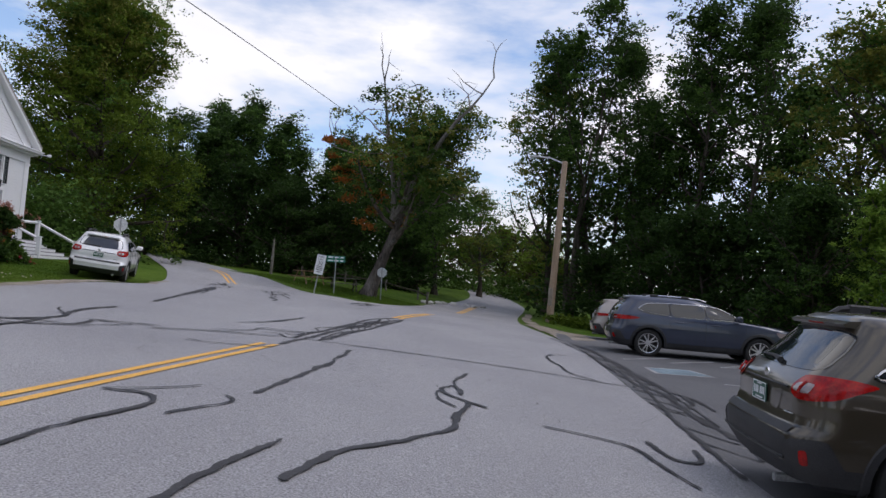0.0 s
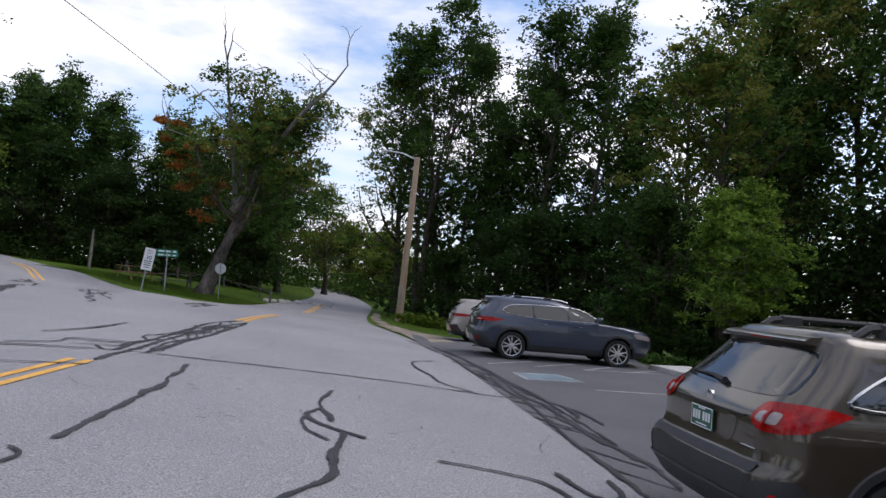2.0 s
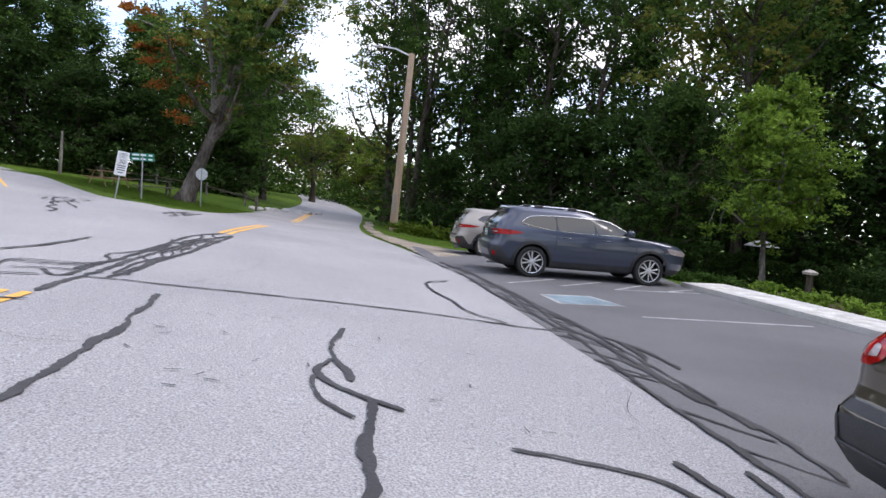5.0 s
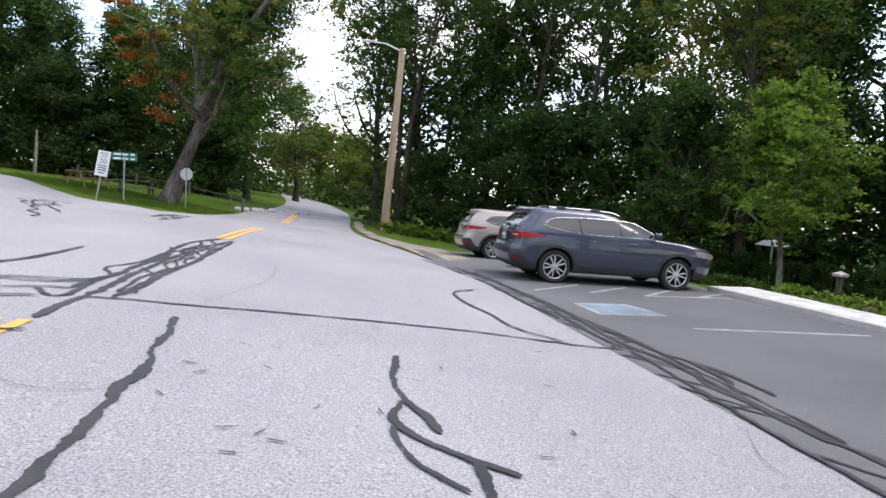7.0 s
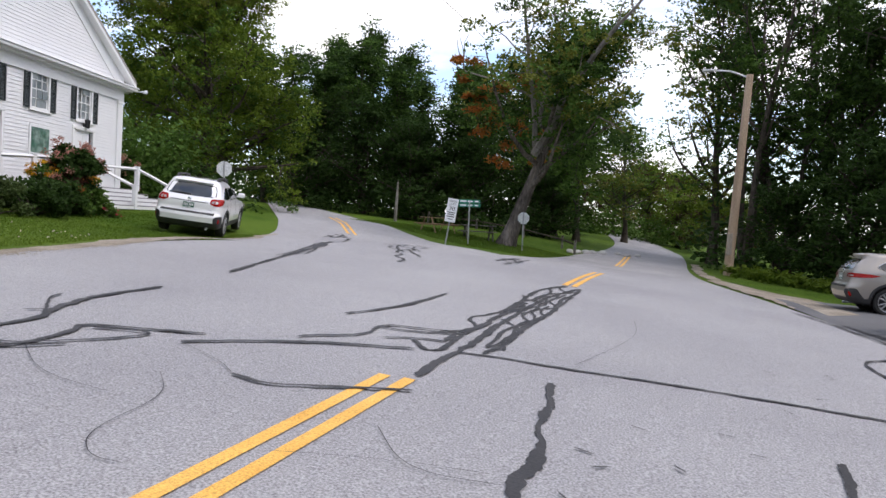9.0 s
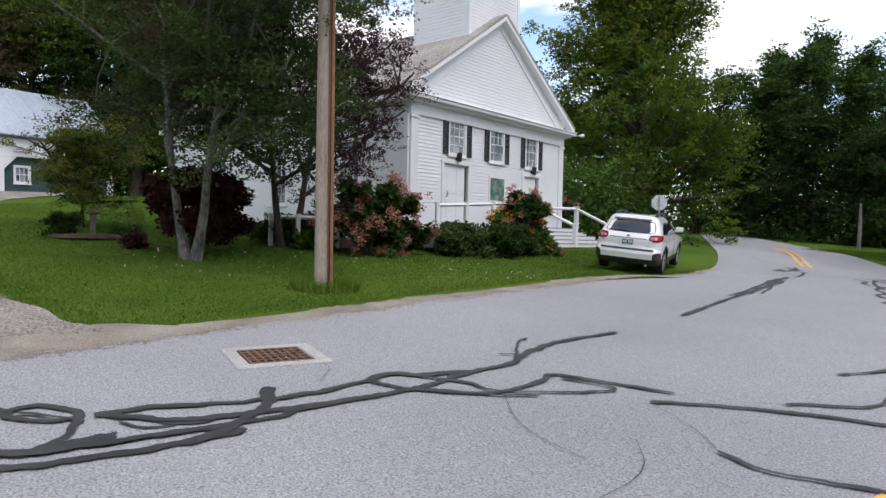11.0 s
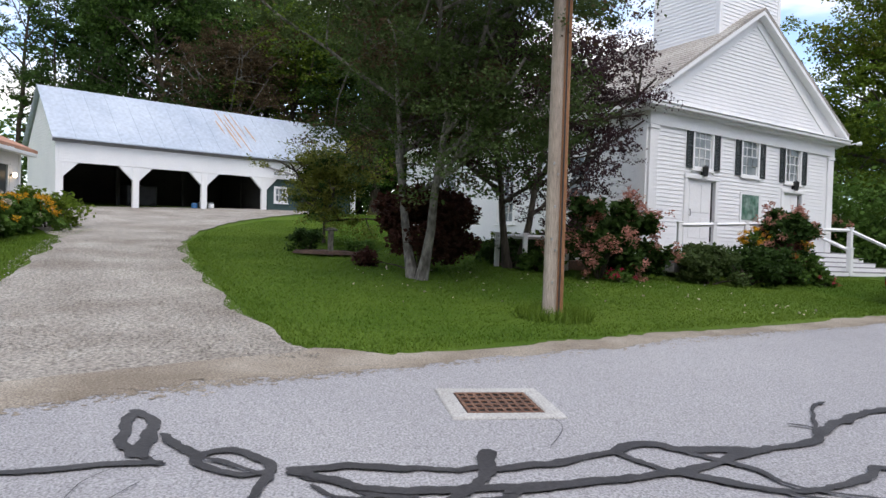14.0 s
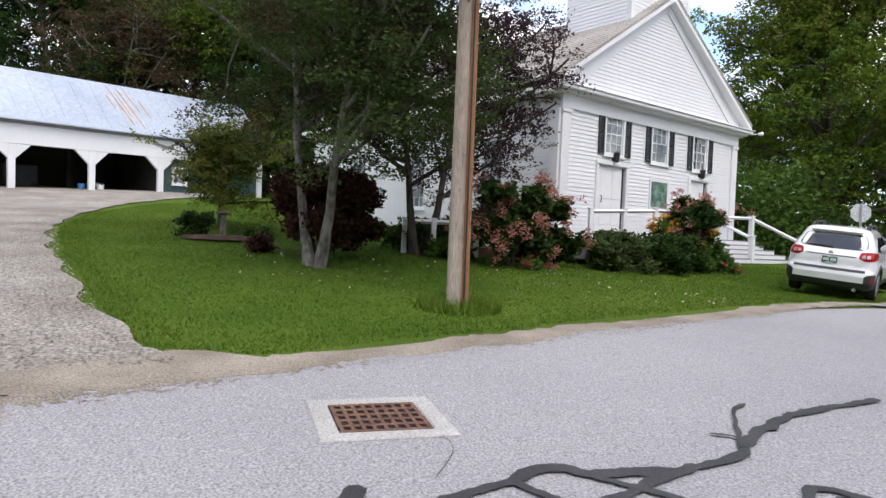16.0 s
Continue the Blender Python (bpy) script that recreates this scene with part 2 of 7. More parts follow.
# ---- mesh helpers ----
class Shape:
    """Vertices and faces that become one mesh."""

    def __init__(self):
        self.v, self.f = [], []

    def add(self, verts, faces):
        k = len(self.v)
        self.v += [tuple(p) for p in verts]
        self.f += [tuple(i + k for i in f) for f in faces]
        return self

    def box(self, x0, y0, z0, x1, y1, z1, b=0.0):
        """A box; b: width of the bevel on all edges."""
        if b <= 0:
            v = [(x, y, z) for z in (z0, z1) for y in (y0, y1) for x in (x0, x1)]
            return self.add(v, [(0, 2, 3, 1), (4, 5, 7, 6), (0, 1, 5, 4), (2, 6, 7, 3), (0, 4, 6, 2), (1, 3, 7, 5)])
        bm = bmesh.new()
        bmesh.ops.create_cube(bm, size=1)
        for p in bm.verts:
            p.co = ((x0 + x1) / 2 + p.co.x * (x1 - x0), (y0 + y1) / 2 + p.co.y * (y1 - y0), (z0 + z1) / 2 + p.co.z * (z1 - z0))
        bmesh.ops.bevel(bm, geom=bm.edges[:], offset=b, segments=1, affect="EDGES", clamp_overlap=True)
        bm.verts.index_update()
        self.add([p.co[:] for p in bm.verts], [[p.index for p in f.verts] for f in bm.faces])
        bm.free()
        return self

    def tube(self, path, radii, sides=8, caps=True):
        path = [Vector(p) for p in path]
        if not hasattr(radii, "__len__"):
            radii = [radii] * len(path)
        radii = [float(r) for r in radii]
        v, f = [], []
        ref = Vector((0, 0, 1))
        for i, p in enumerate(path):
            d = (path[min(i + 1, len(path) - 1)] - path[max(i - 1, 0)]).normalized()
            if abs(d.dot(ref)) > 0.9:
                ref = Vector((1, 0, 0)) if abs(d.x) < 0.9 else Vector((0, 1, 0))
            a = d.cross(ref).normalized()
            c = d.cross(a)
            for k in range(sides):
                w = 2 * math.pi * k / sides
                v.append(p + radii[i] * (math.cos(w) * a + math.sin(w) * c))
        for i in range(len(path) - 1):
            for k in range(sides):
                m = (k + 1) % sides
                f.append((i * sides + k, i * sides + m, (i + 1) * sides + m, (i + 1) * sides + k))
        if caps:
            f.append(tuple(range(sides - 1, -1, -1)))
            f.append(tuple(range((len(path) - 1) * sides, len(path) * sides)))
        return self.add(v, f)

    def prism(self, outline, axis, lo, hi):
        """A flat outline (two coordinates) pushed along the third axis."""
        n = len(outline)
        def put(p, h):
            q = list(p)
            q.insert(axis, h)
            return q
        v = [put(p, lo) for p in outline] + [put(p, hi) for p in outline]
        f = [tuple(range(n)), tuple(range(2 * n - 1, n - 1, -1))] + [(i, i + n, (i + 1) % n + n, (i + 1) % n) for i in range(n)]
        return self.add(v, f)

    def turn(self, m):
        self.v = [tuple(m @ Vector(p)) for p in self.v]
        return self

    def mesh(self, name, material, smooth=False, fix=True):
        me = bpy.data.meshes.new(name)
        me.from_pydata(self.v, [], self.f)
        me.materials.append(material)
        if fix and len(self.f) < 30000:
            bm = bmesh.new()
            bm.from_mesh(me)
            bmesh.ops.recalc_face_normals(bm, faces=bm.faces[:])
            bm.to_mesh(me)
            bm.free()
        if smooth:
            me.polygons.foreach_set("use_smooth", [True] * len(me.polygons))
            me.set_sharp_from_angle(angle=radians(38))
        return me


def part(name, shape, material, parent=None, label="", smooth=False):
    """One mesh object, under a thing or under a part."""
    ob = new(name, shape.mesh(name, material, smooth) if isinstance(shape, Shape) else shape)
    ob.parent = parent
    return tagged(ob, label)


def thing(name, m, label, category, group="", kind=""):
    ob = new(name)
    ob.matrix_world = m
    ob.empty_display_size = 0.2
    return tagged(ob, label, category, group, kind)


def solid(name, shape, material, label, category="", group="", kind="", smooth=False, m=None):
    ob = part(name, shape, material, None, label, smooth)
    if m is not None:
        ob.matrix_world = m
    return tagged(ob, "", category, group, kind)


def along(line, n):
    """n points evenly spaced on a polyline, its corners softened."""
    pts = [np.array(p, float) for p in line]
    for _ in range(3):
        pts = [pts[0]] + [q for a, b in zip(pts, pts[1:]) for q in (0.75 * a + 0.25 * b, 0.25 * a + 0.75 * b)] + [pts[-1]]
    run = np.r_[0, np.cumsum([np.linalg.norm(b - a) for a, b in zip(pts, pts[1:])])]
    s = np.linspace(0, run[-1], n)
    return np.stack([np.interp(s, run, [p[k] for p in pts]) for k in range(len(pts[0]))], 1)


# ---- ground, roads ----
def sstep(a, b, v):
    v = min(1.0, max(0.0, (v - a) / (b - a)))
    return v * v * (3 - 2 * v)
def ground_z(x, y):
    """Height of the ground: level across the junction, up to the barn, down to the north and by the side road, up a little through the lot."""
    west = 0.029 * max(0.0, -x - 11.5) * (1 - sstep(5.0, 12.0, y + 0.12 * (x + 12)))
    west = min(west + 0.02 * max(0.0, -x - 26) * (1 - sstep(5.0, 12.0, y + 0.12 * (x + 12))), 1.1)
    north = -0.55 * sstep(16, 36, y) * sstep(-19, -9, x)
    edge = 3.67 - 0.26 * (y - 5.84)
    lot = 0.052 * min(5.5, max(0.0, x - edge - 0.3)) * (1 - sstep(24, 30, y))
    dip = -0.28 * sstep(11, 18, y) * (1 - sstep(24, 34, y)) * sstep(11.5, 15.0, -x) * (1 - sstep(16.5, 19.5, -x))
    return west + north + lot + dip + hill(x)


def hill(x):
    """The long climb to the west, levelling out far away."""
    return math.tan(SLOPE) * 75 * math.tanh(-x / 75)


def grid_axis(lo, hi, step, far):
    mid = np.arange(lo, hi + step / 2, step)
    out = np.cumsum(np.geomspace(step * 1.3, far / 4, 22))
    return np.r_[(lo - out)[::-1], mid, hi + out]


def sheet(name, xs, ys, lift, material, label):
    s = Shape()
    s.v = [(x, y, ground_z(x, y) + lift) for y in ys for x in xs]
    w = len(xs)
    s.f = [(j * w + i, j * w + i + 1, (j + 1) * w + i + 1, (j + 1) * w + i) for j in range(len(ys) - 1) for i in range(w - 1)]
    return solid(name, s, material, label, "ground", kind="structure", smooth=True)


sheet("ground", grid_axis(-60, 40, 0.8, 2500), grid_axis(-30, 80, 0.8, 2500), -0.03, GRASS, "rough green grass and forest floor round the junction")


def strip(name, left, right, lift, material, label, n=80, m=14, wobble=0.0, kind="structure", category="road"):
    """A surface between two edge lines, laid on the ground."""
    a, b = along(left, n), along(right, n)
    s = Shape()
    for i in range(n):
        for j in range(m + 1):
            f = j / m
            x, y = a[i] * (1 - f) + b[i] * f
            if wobble and j in (0, m):
                x += wobble * noise.noise((x * 0.9, y * 0.9, 3.1)) + 0.4 * wobble * noise.noise((x * 4, y * 4, 1.7)) + 0.3 * wobble * noise.noise((x * 11, y * 11, 4.2))
                y += wobble * noise.noise((x * 0.9, y * 0.9, 8.3))
            s.v.append((x, y, ground_z(x, y) + (min(lift, 0.0075) if wobble and j in (0, m) else lift)))
    s.f = [(i * (m + 1) + j, i * (m + 1) + j + 1, (i + 1) * (m + 1) + j + 1, (i + 1) * (m + 1) + j) for i in range(n - 1) for j in range(m)]
    return solid(name, s, material, label, category, kind=kind, smooth=True)


EAST = [(9.6, -17), (3.67, 5.84), (2.77, 9.33), (1.18, 16), (0.08, 18.7), (-2.2, 26), (-4.95, 36.4), (-6.4, 46.3), (-9, 60), (-16, 80)]
WEST = [(0.5, -18.5), (-8.75, 3.6), (-13.3, 14.6), (-16.6, 20.9), (-19.2, 24.0), (-24, 29), (-43, 49), (-66, 70)]
strip("road", WEST[:3] + [(-11, 25)], EAST[:5] + [(-2.2, 26)], 0.006, ASPHALT, "worn pale grey asphalt road with sealed cracks", 90, 24)
strip("road_northwest", WEST[2:], [(-3, 20), (-9.5, 26.4), (-13.8, 27.9), (-20.6, 32.6), (-47, 55.8), (-70, 77)], 0.008, ASPHALT, "worn pale grey asphalt side road", 80, 20)
strip("road_north", [(-9, 20), (-10.6, 26.3), (-9.9, 28.6), (-10.1, 32), (-10.9, 39), (-11.4, 46.3), (-14, 60), (-21, 80)], EAST[4:], 0.010, ASPHALT,
      "worn pale grey asphalt road leading away under trees", 80, 12)
strip("parking_lot", [(7.5, -9), (3.67, 5.84), (2.77, 9.33), (1.18, 16), (0.08, 18.7), (-1.0, 24.5)], [(14.2, -9), (10.3, 5.8), (9.1, 10), (8.1, 13.1), (6.5, 17.2), (7.5, 24.5)],
      0.012, LOT, "smooth dark grey asphalt parking lot", 60, 12, 0.05)
strip("dirt_verge", [(0.2, -18.5), (-9.0, 3.5), (-13.5, 14.4), (-16.6, 20.7)], [(0.62, -18.25), (-8.6, 3.7), (-13.18, 14.6), (-16.45, 20.9)], 0.013, DIRT, "narrow sandy dirt verge between lawn and road", 400, 4, 0.26, category="verge")
strip("gravel_driveway", [(-6.6, -1.2), (-8.2, -1.0), (-13.3, -2.35), (-15.9, -3.0), (-21.6, -4.4), (-27, -8.5), (-34.6, -10.0)],
      [(-8.55, 3.3), (-9.2, 2.3), (-15.9, -0.1), (-21, -1.4), (-26.1, -1.8), (-33.4, -0.8), (-43.2, 3.6)], 0.015, GRAVEL, "pale gravel driveway rising to the shed", 240, 16, 0.2, category="driveway")
strip("driveway_apron", [(-7.3, -0.5), (-8.3, 0.9), (-9.2, 2.7)], [(-6.9, 0.2), (-7.8, 1.9), (-8.7, 3.7)], 0.0175, DIRT, "sandy dirt where the driveway meets the road", 60, 6, 0.22, category="verge")
strip("dirt_verge_east", [(0.2, 18.9), (-1.6, 25.5), (-3.3, 31.5), (-4.7, 37), (-6.0, 45)], [(1.4, 21.0), (0.2, 26.2), (-2.4, 32.2), (-4.2, 37.2), (-5.6, 45.2)], 0.014, DIRT, "narrow sandy dirt verge beside the road", 50, 4, 0.3, category="verge")


# ---- trees ----
def leaf_mesh(name, centres, spread, count, size, material, rng, droop=0.0, squash=0.8, keep=None, sprays=0):
    """Many small pointed leaves round clump centres, as one mesh."""
    c = np.asarray(centres, float)
    sp = np.asarray(spread, float) if hasattr(spread, "__len__") else np.full(len(c), spread)
    if sprays:
        way = rng.normal(size=(len(c), sprays, 3))
        way /= np.linalg.norm(way, axis=2)[:, :, None]
        c = (c[:, None, :] + way * (sp[:, None] * rng.uniform(0.35, 1.0, (len(c), sprays)))[:, :, None] * [1, 1, squash]).reshape(-1, 3)
        sp = np.repeat(sp, sprays) * rng.uniform(0.26, 0.50, len(c))
    pick = rng.integers(0, len(c), count)
    r = sp[pick]
    off = rng.normal(size=(count, 3))
    off /= np.linalg.norm(off, axis=1)[:, None]
    off *= (r * rng.random(count) ** 0.45)[:, None] * ([1, 1, 0.42] if sprays else [1, 1, squash])
    off[:, 2] -= 0.35 * (off[:, 0] ** 2 + off[:, 1] ** 2) / r if sprays else 0
    at = c[pick] + off
    if keep is not None:
        at = at[keep(at)]
        count = len(at)
    d = rng.normal(size=(count, 3)) * [1, 1, 0.55]
    d[:, 2] -= droop
    d /= np.linalg.norm(d, axis=1)[:, None]
    up = rng.normal(size=(count, 3)) * 0.75 + [0, 0, 1]
    side = np.cross(d, up)
    side /= np.linalg.norm(side, axis=1)[:, None] + 1e-9
    ln = size * (0.6 + 0.8 * rng.random(count))[:, None]
    v = np.stack([at, at + 0.45 * ln * d + 0.33 * ln * side, at + ln * d, at + 0.45 * ln * d - 0.33 * ln * side], 1).reshape(-1, 3)
    me = bpy.data.meshes.new(name)
    me.vertices.add(4 * count)
    me.vertices.foreach_set("co", v.astype(np.float32).ravel())
    me.loops.add(4 * count)
    me.loops.foreach_set("vertex_index", np.arange(4 * count, dtype=np.int32))
    me.polygons.add(count)
    me.polygons.foreach_set("loop_start", np.arange(0, 4 * count, 4, dtype=np.int32))
    me.update(calc_edges=True)
    me.materials.append(material)
    return me


def limb(shape, rng, base, way, length, r0, r1, sag=0.0, n=7, wander=0.10, sides=6):
    """A bent, tapering limb; returns its points."""
    p, d, pts = Vector(base), Vector(way).normalized(), [Vector(base)]
    for i in range(n):
        d = (d + Vector(rng.normal(size=3)) * wander + Vector((0, 0, -sag))).normalized()
        p = p + d * (length / n)
        pts.append(p.copy())
    shape.tube(pts, list(np.linspace(r0, r1, n + 1)), sides)
    return pts


def tree(name, seed, height, radius, bare, trunk_r, leaf_mat, count, size, label, m, bark=None, stems=1, limbs=14, rise=0.9, accents=(), top=1.0, clump=0.26,
         lean=0.05, shape_pow=0.6, inner=0.35, dead=0, lean_to=None):
    """A tree > trunk (with its limbs), crown, and patches of other leaves. bare: height of the clear trunk; rise: how steeply limbs go up."""
    rng = np.random.default_rng(seed)
    t = thing(name, m, label, "tree", "trees")
    wood, centres, spreads, deadwood = Shape(), [], [], Shape()
    for s in range(stems):
        a = 2 * math.pi * (s + rng.random() * 0.5) / stems
        a = lean_to if lean_to is not None else a
        tilt = lean if stems == 1 else 0.16 + 0.12 * rng.random()
        base = Vector((0.45 * trunk_r * math.cos(a), 0.45 * trunk_r * math.sin(a), -0.15)) * (0 if stems == 1 else 1.6)
        base.z = -0.15
        tr = trunk_r if stems == 1 else trunk_r * 0.7
        pts, p, d = [base.copy()], base.copy(), Vector((tilt * math.cos(a), tilt * math.sin(a), 1)).normalized()
        nseg = 12
        for i in range(nseg):
            d = (d + Vector(rng.normal(size=3)) * 0.05 + Vector((0, 0, 0.06))).normalized()
            p = p + d * height * 0.86 / nseg
            pts.append(p.copy())
        radii = [tr * (1.45 if i == 0 else 1.12 if i == 1 else 1.0) * (1 - 0.88 * (i / nseg) ** 0.9) for i in range(nseg + 1)]
        wood.tube(pts, radii, 9)
        for k in range(limbs // stems):
            f = bare / height + (0.97 - bare / height) * ((k + rng.random()) / (limbs // stems))
            i = min(nseg - 1, int(f / 0.86 * nseg)) if f < 0.86 else nseg
            q = pts[i].lerp(pts[min(nseg, i + 1)], (f / 0.86 * nseg) % 1 if i < nseg else 0)
            w = rng.random() * 2 * math.pi if stems == 1 else a + rng.normal() * 1.1
            g = max(0.0, (f - bare / height) / (1 - bare / height))
            reach = radius * (0.35 + 0.75 * math.sin(math.pi * min(1, (g * 0.85 + 0.15)) ** shape_pow)) * (0.8 + 0.4 * rng.random()) * (1 if g < 0.9 else 0.5)
            way = (math.cos(w), math.sin(w), rise * (0.5 + g))
            if dead and g > 0.45 and rng.random() < dead:
                out = limb(deadwood, rng, q, way, reach * 1.15, radii[i] * 0.5 + 0.03, 0.02, -0.02, 8, 0.2)
                for _ in range(4):
                    limb(deadwood, rng, out[int(rng.integers(3, 8))], Vector(rng.normal(size=3)) + Vector((0, 0, 0.8)), reach * 0.4, 0.04, 0.008, 0, 5, 0.25, 4)
                continue
            out = limb(wood, rng, q, way, reach, radii[i] * 0.45 + 0.02, 0.025, -0.03, 6, 0.12)
            for j, o in enumerate(out[2:]):
                g2 = (j + 2) / 6
                if rng.random() < inner + g2:
                    centres.append(o + Vector(rng.normal(size=3)) * radius * 0.12)
                    spreads.append(radius * clump * (0.6 + 0.7 * rng.random()))
            for _ in range(3):
                s0 = out[int(rng.integers(2, 6))]
                tw = limb(wood, rng, s0, Vector(rng.normal(size=3)) + Vector((0, 0, 0.5)), reach * 0.4, 0.03, 0.008, 0, 4, 0.15, 4)
                centres.append(tw[-1])
                spreads.append(radius * clump * (0.5 + 0.6 * rng.random()))
        if top:
            centres += [pts[-1] + Vector(rng.normal(size=3)) * radius * 0.16 for _ in range(4)]
            spreads += [radius * clump * 0.9 * top] * 4
    part("trunk", wood.mesh("trunk", bark or BARK, True, False), None, t)
    if deadwood.v:
        part("dead_limb", deadwood.mesh("dead_limb", DEADWOOD, True, False), None, t, "bare bleached dead limbs")
    cs = [tuple(c) for c in centres]
    share = 1 - sum(a[1] for a in accents)
    tagged(part("crown", leaf_mesh("crown", cs, spreads, int(1.7 * count * share), 0.78 * size, leaf_mat, rng, sprays=7), None, t), kind="stuff")
    for am, frac, where in accents:
        chosen = [i for i, c in enumerate(cs) if where(c, height, radius)] or [0]
        tagged(part("leaf_patch", leaf_mesh("leaf_patch", [cs[i] for i in chosen], [spreads[i] for i in chosen], int(1.7 * count * frac), 0.78 * size, am, rng, sprays=4), None, t), kind="stuff")
    return t


def stand(x, y, turn=0.0, size=1.0, tall=1.0):
    return pose(x, y, ground_z(x, y) - 0.05, 0, 0, turn) @ Matrix.Diagonal((size, size, size * tall, 1))


high = lambda c, h, r: c[2] > 0.6 * h
low_west = lambda c, h, r: c[0] < 0.05 * r and 0.42 * h < c[2] < 0.78 * h
some = lambda c, h, r: (c[0] * 3.1 + c[1] * 1.7 + c[2]) % 3 < 1

# the old half-dead maple by the stop sign
OLD_MAPLE = tree("old_maple_tree", 11, 10.6, 5.5, 3.2, 0.42, L_MID, 25000, 0.21, "old half-dead maple with bare limbs and reddening leaves", stand(-13.47, 34.3), OLDBARK, limbs=20, rise=0.8,
                 accents=((L_RED, 0.10, low_west), (L_DARK, 0.25, some), (L_GOLD, 0.27, high)), dead=0.28, top=0.0, clump=0.24, lean=0.30, lean_to=0.0)
rng = np.random.default_rng(3)
for start, way, ln, r in (((1.25, 0, 4.6), (0.52, 0, 0.9), 10.2, 0.22), ((1.2, 0.2, 4.9), (-0.22, 0, 0.95), 8.6, 0.16), ((1.4, 0, 6.0), (0.16, 0, 1.0), 7.0, 0.13)):
    bare_limb = Shape()
    run = limb(bare_limb, rng, start, way, ln, r, 0.03, -0.02, 10, 0.10)
    for i in (3, 4, 5, 6, 7, 8, 9, 10):
        tw = limb(bare_limb, rng, run[i], Vector(rng.normal(size=3)) * 0.8 + Vector((0.1, 0, 1.0)), ln * 0.22, 0.045, 0.010, 0, 5, 0.25, 4)
        limb(bare_limb, rng, tw[3], Vector(rng.normal(size=3)) + Vector((0, 0, 0.6)), ln * 0.12, 0.02, 0.006, 0, 4, 0.25, 4)
    part("dead_limb", bare_limb.mesh("dead_limb", DEADWOOD, True, False), None, OLD_MAPLE, "bare bleached dead limb")
# kinds of woodland tree, each built once
TALL = tree("tall_ash_tree", 21, 23.5, 4.3, 5.0, 0.30, L_DARK, 12000, 0.27, "tall dark green woodland tree with an airy crown", stand(-3.2, 45.5), limbs=26, rise=1.5, accents=((L_MID, 0.4, some),), clump=0.27, stems=3)
TALL2 = tree("tall_ash_tree", 22, 23.5, 4.0, 6.0, 0.26, L_DARK, 8500, 0.27, "tall dark green woodland tree with an airy crown", stand(4.2, 43.5, 40), limbs=24, rise=1.4, accents=((L_MID, 0.4, some),), clump=0.28)
BROAD = tree("broad_maple_tree", 23, 16, 5.4, 1.2, 0.38, L_LIME, 30000, 0.27, "broad green maple with a dense full crown", stand(-55, 14, 10), limbs=34, rise=0.8, accents=((L_MID, 0.4, some),), clump=0.34)
tree("golden_green_maple_tree", 29, 16, 4.8, 1.8, 0.40, L_LIME, 85000, 0.20, "big golden-green maple with a dense full crown by the church", stand(-29.5, 29.5, 10), limbs=64, rise=0.8, accents=((L_MID, 0.2, some), (L_GOLD, 0.2, high)), clump=0.29)
BROAD2 = tree("broad_maple_tree", 24, 15, 5.0, 2.0, 0.34, L_DARK, 13000, 0.30, "broad dark green tree at the wood's edge", stand(17.5, 34, 70), limbs=30, rise=0.9, accents=((L_MID, 0.3, high),), clump=0.28)
GOLD = tree("yellowing_tree", 25, 18, 4.8, 3.5, 0.32, L_MID, 9500, 0.27, "tall woodland tree with leaves turning yellow", stand(12.5, 36.5, 20), limbs=28, rise=1.1, accents=((L_GOLD, 0.5, some),), clump=0.27)
SLIM = tree("slim_poplar_tree", 26, 17, 2.9, 2.5, 0.24, L_DARK, 8000, 0.28, "slim dark green woodland tree with an upright crown", stand(-34, 52.5), limbs=28, rise=1.7, accents=((L_MID, 0.45, some),), clump=0.34)
REDDISH = tree("reddening_tree", 27, 7.4, 4.2, 1.2, 0.24, L_LIME, 8000, 0.34, "green roadside tree with russet patches", stand(-15.5, 78), limbs=24, rise=0.9, accents=((L_RUSSET, 0.3, some),), clump=0.30)
BUSHY = tree("understorey_tree", 28, 7.5, 3.2, 0.5, 0.14, L_DARK, 6500, 0.25, "dark bushy understorey tree", stand(9, 33), limbs=26, rise=0.8, clump=0.32)


def grove(kind, spots):
    """Copies of a kind of tree: x, y, turn, size, height factor."""
    for x, y, turn, size, tall in spots:
        copy_thing(kind, stand(x, y, turn, size, tall))


grove(TALL, [(-1.2, 47.5, 100, 0.95, 1.0), (1.5, 52, 200, 1.0, 0.95), (19.5, 41, 150, 1.05, 1.0), (-46, 60, 30, 0.9, 0.85), (-53, -16, 10, 0.85, 0.85), (30, 30, 70, 1.1, 1.0)])
grove(TALL2, [(7.2, 42, 10, 0.95, 1.0), (9.5, 45, 130, 1.1, 0.95), (27, 26, 90, 1.1, 1.0), (-58, -10, 80, 0.9, 0.9),
              (0.5, 58, 60, 1.0, 0.9), (28, 18, 10, 1.1, 1), (-60, -22, 50, 1, 0.9)])
grove(BROAD, [(-40, 33, 200, 0.9, 0.6), (-46, 21, 300, 0.9, 0.7), (-52, 6, 10, 1.1, 1.0), (-51, -1, 80, 1.0, 0.85), (-45, 9, 140, 0.9, 0.8)])
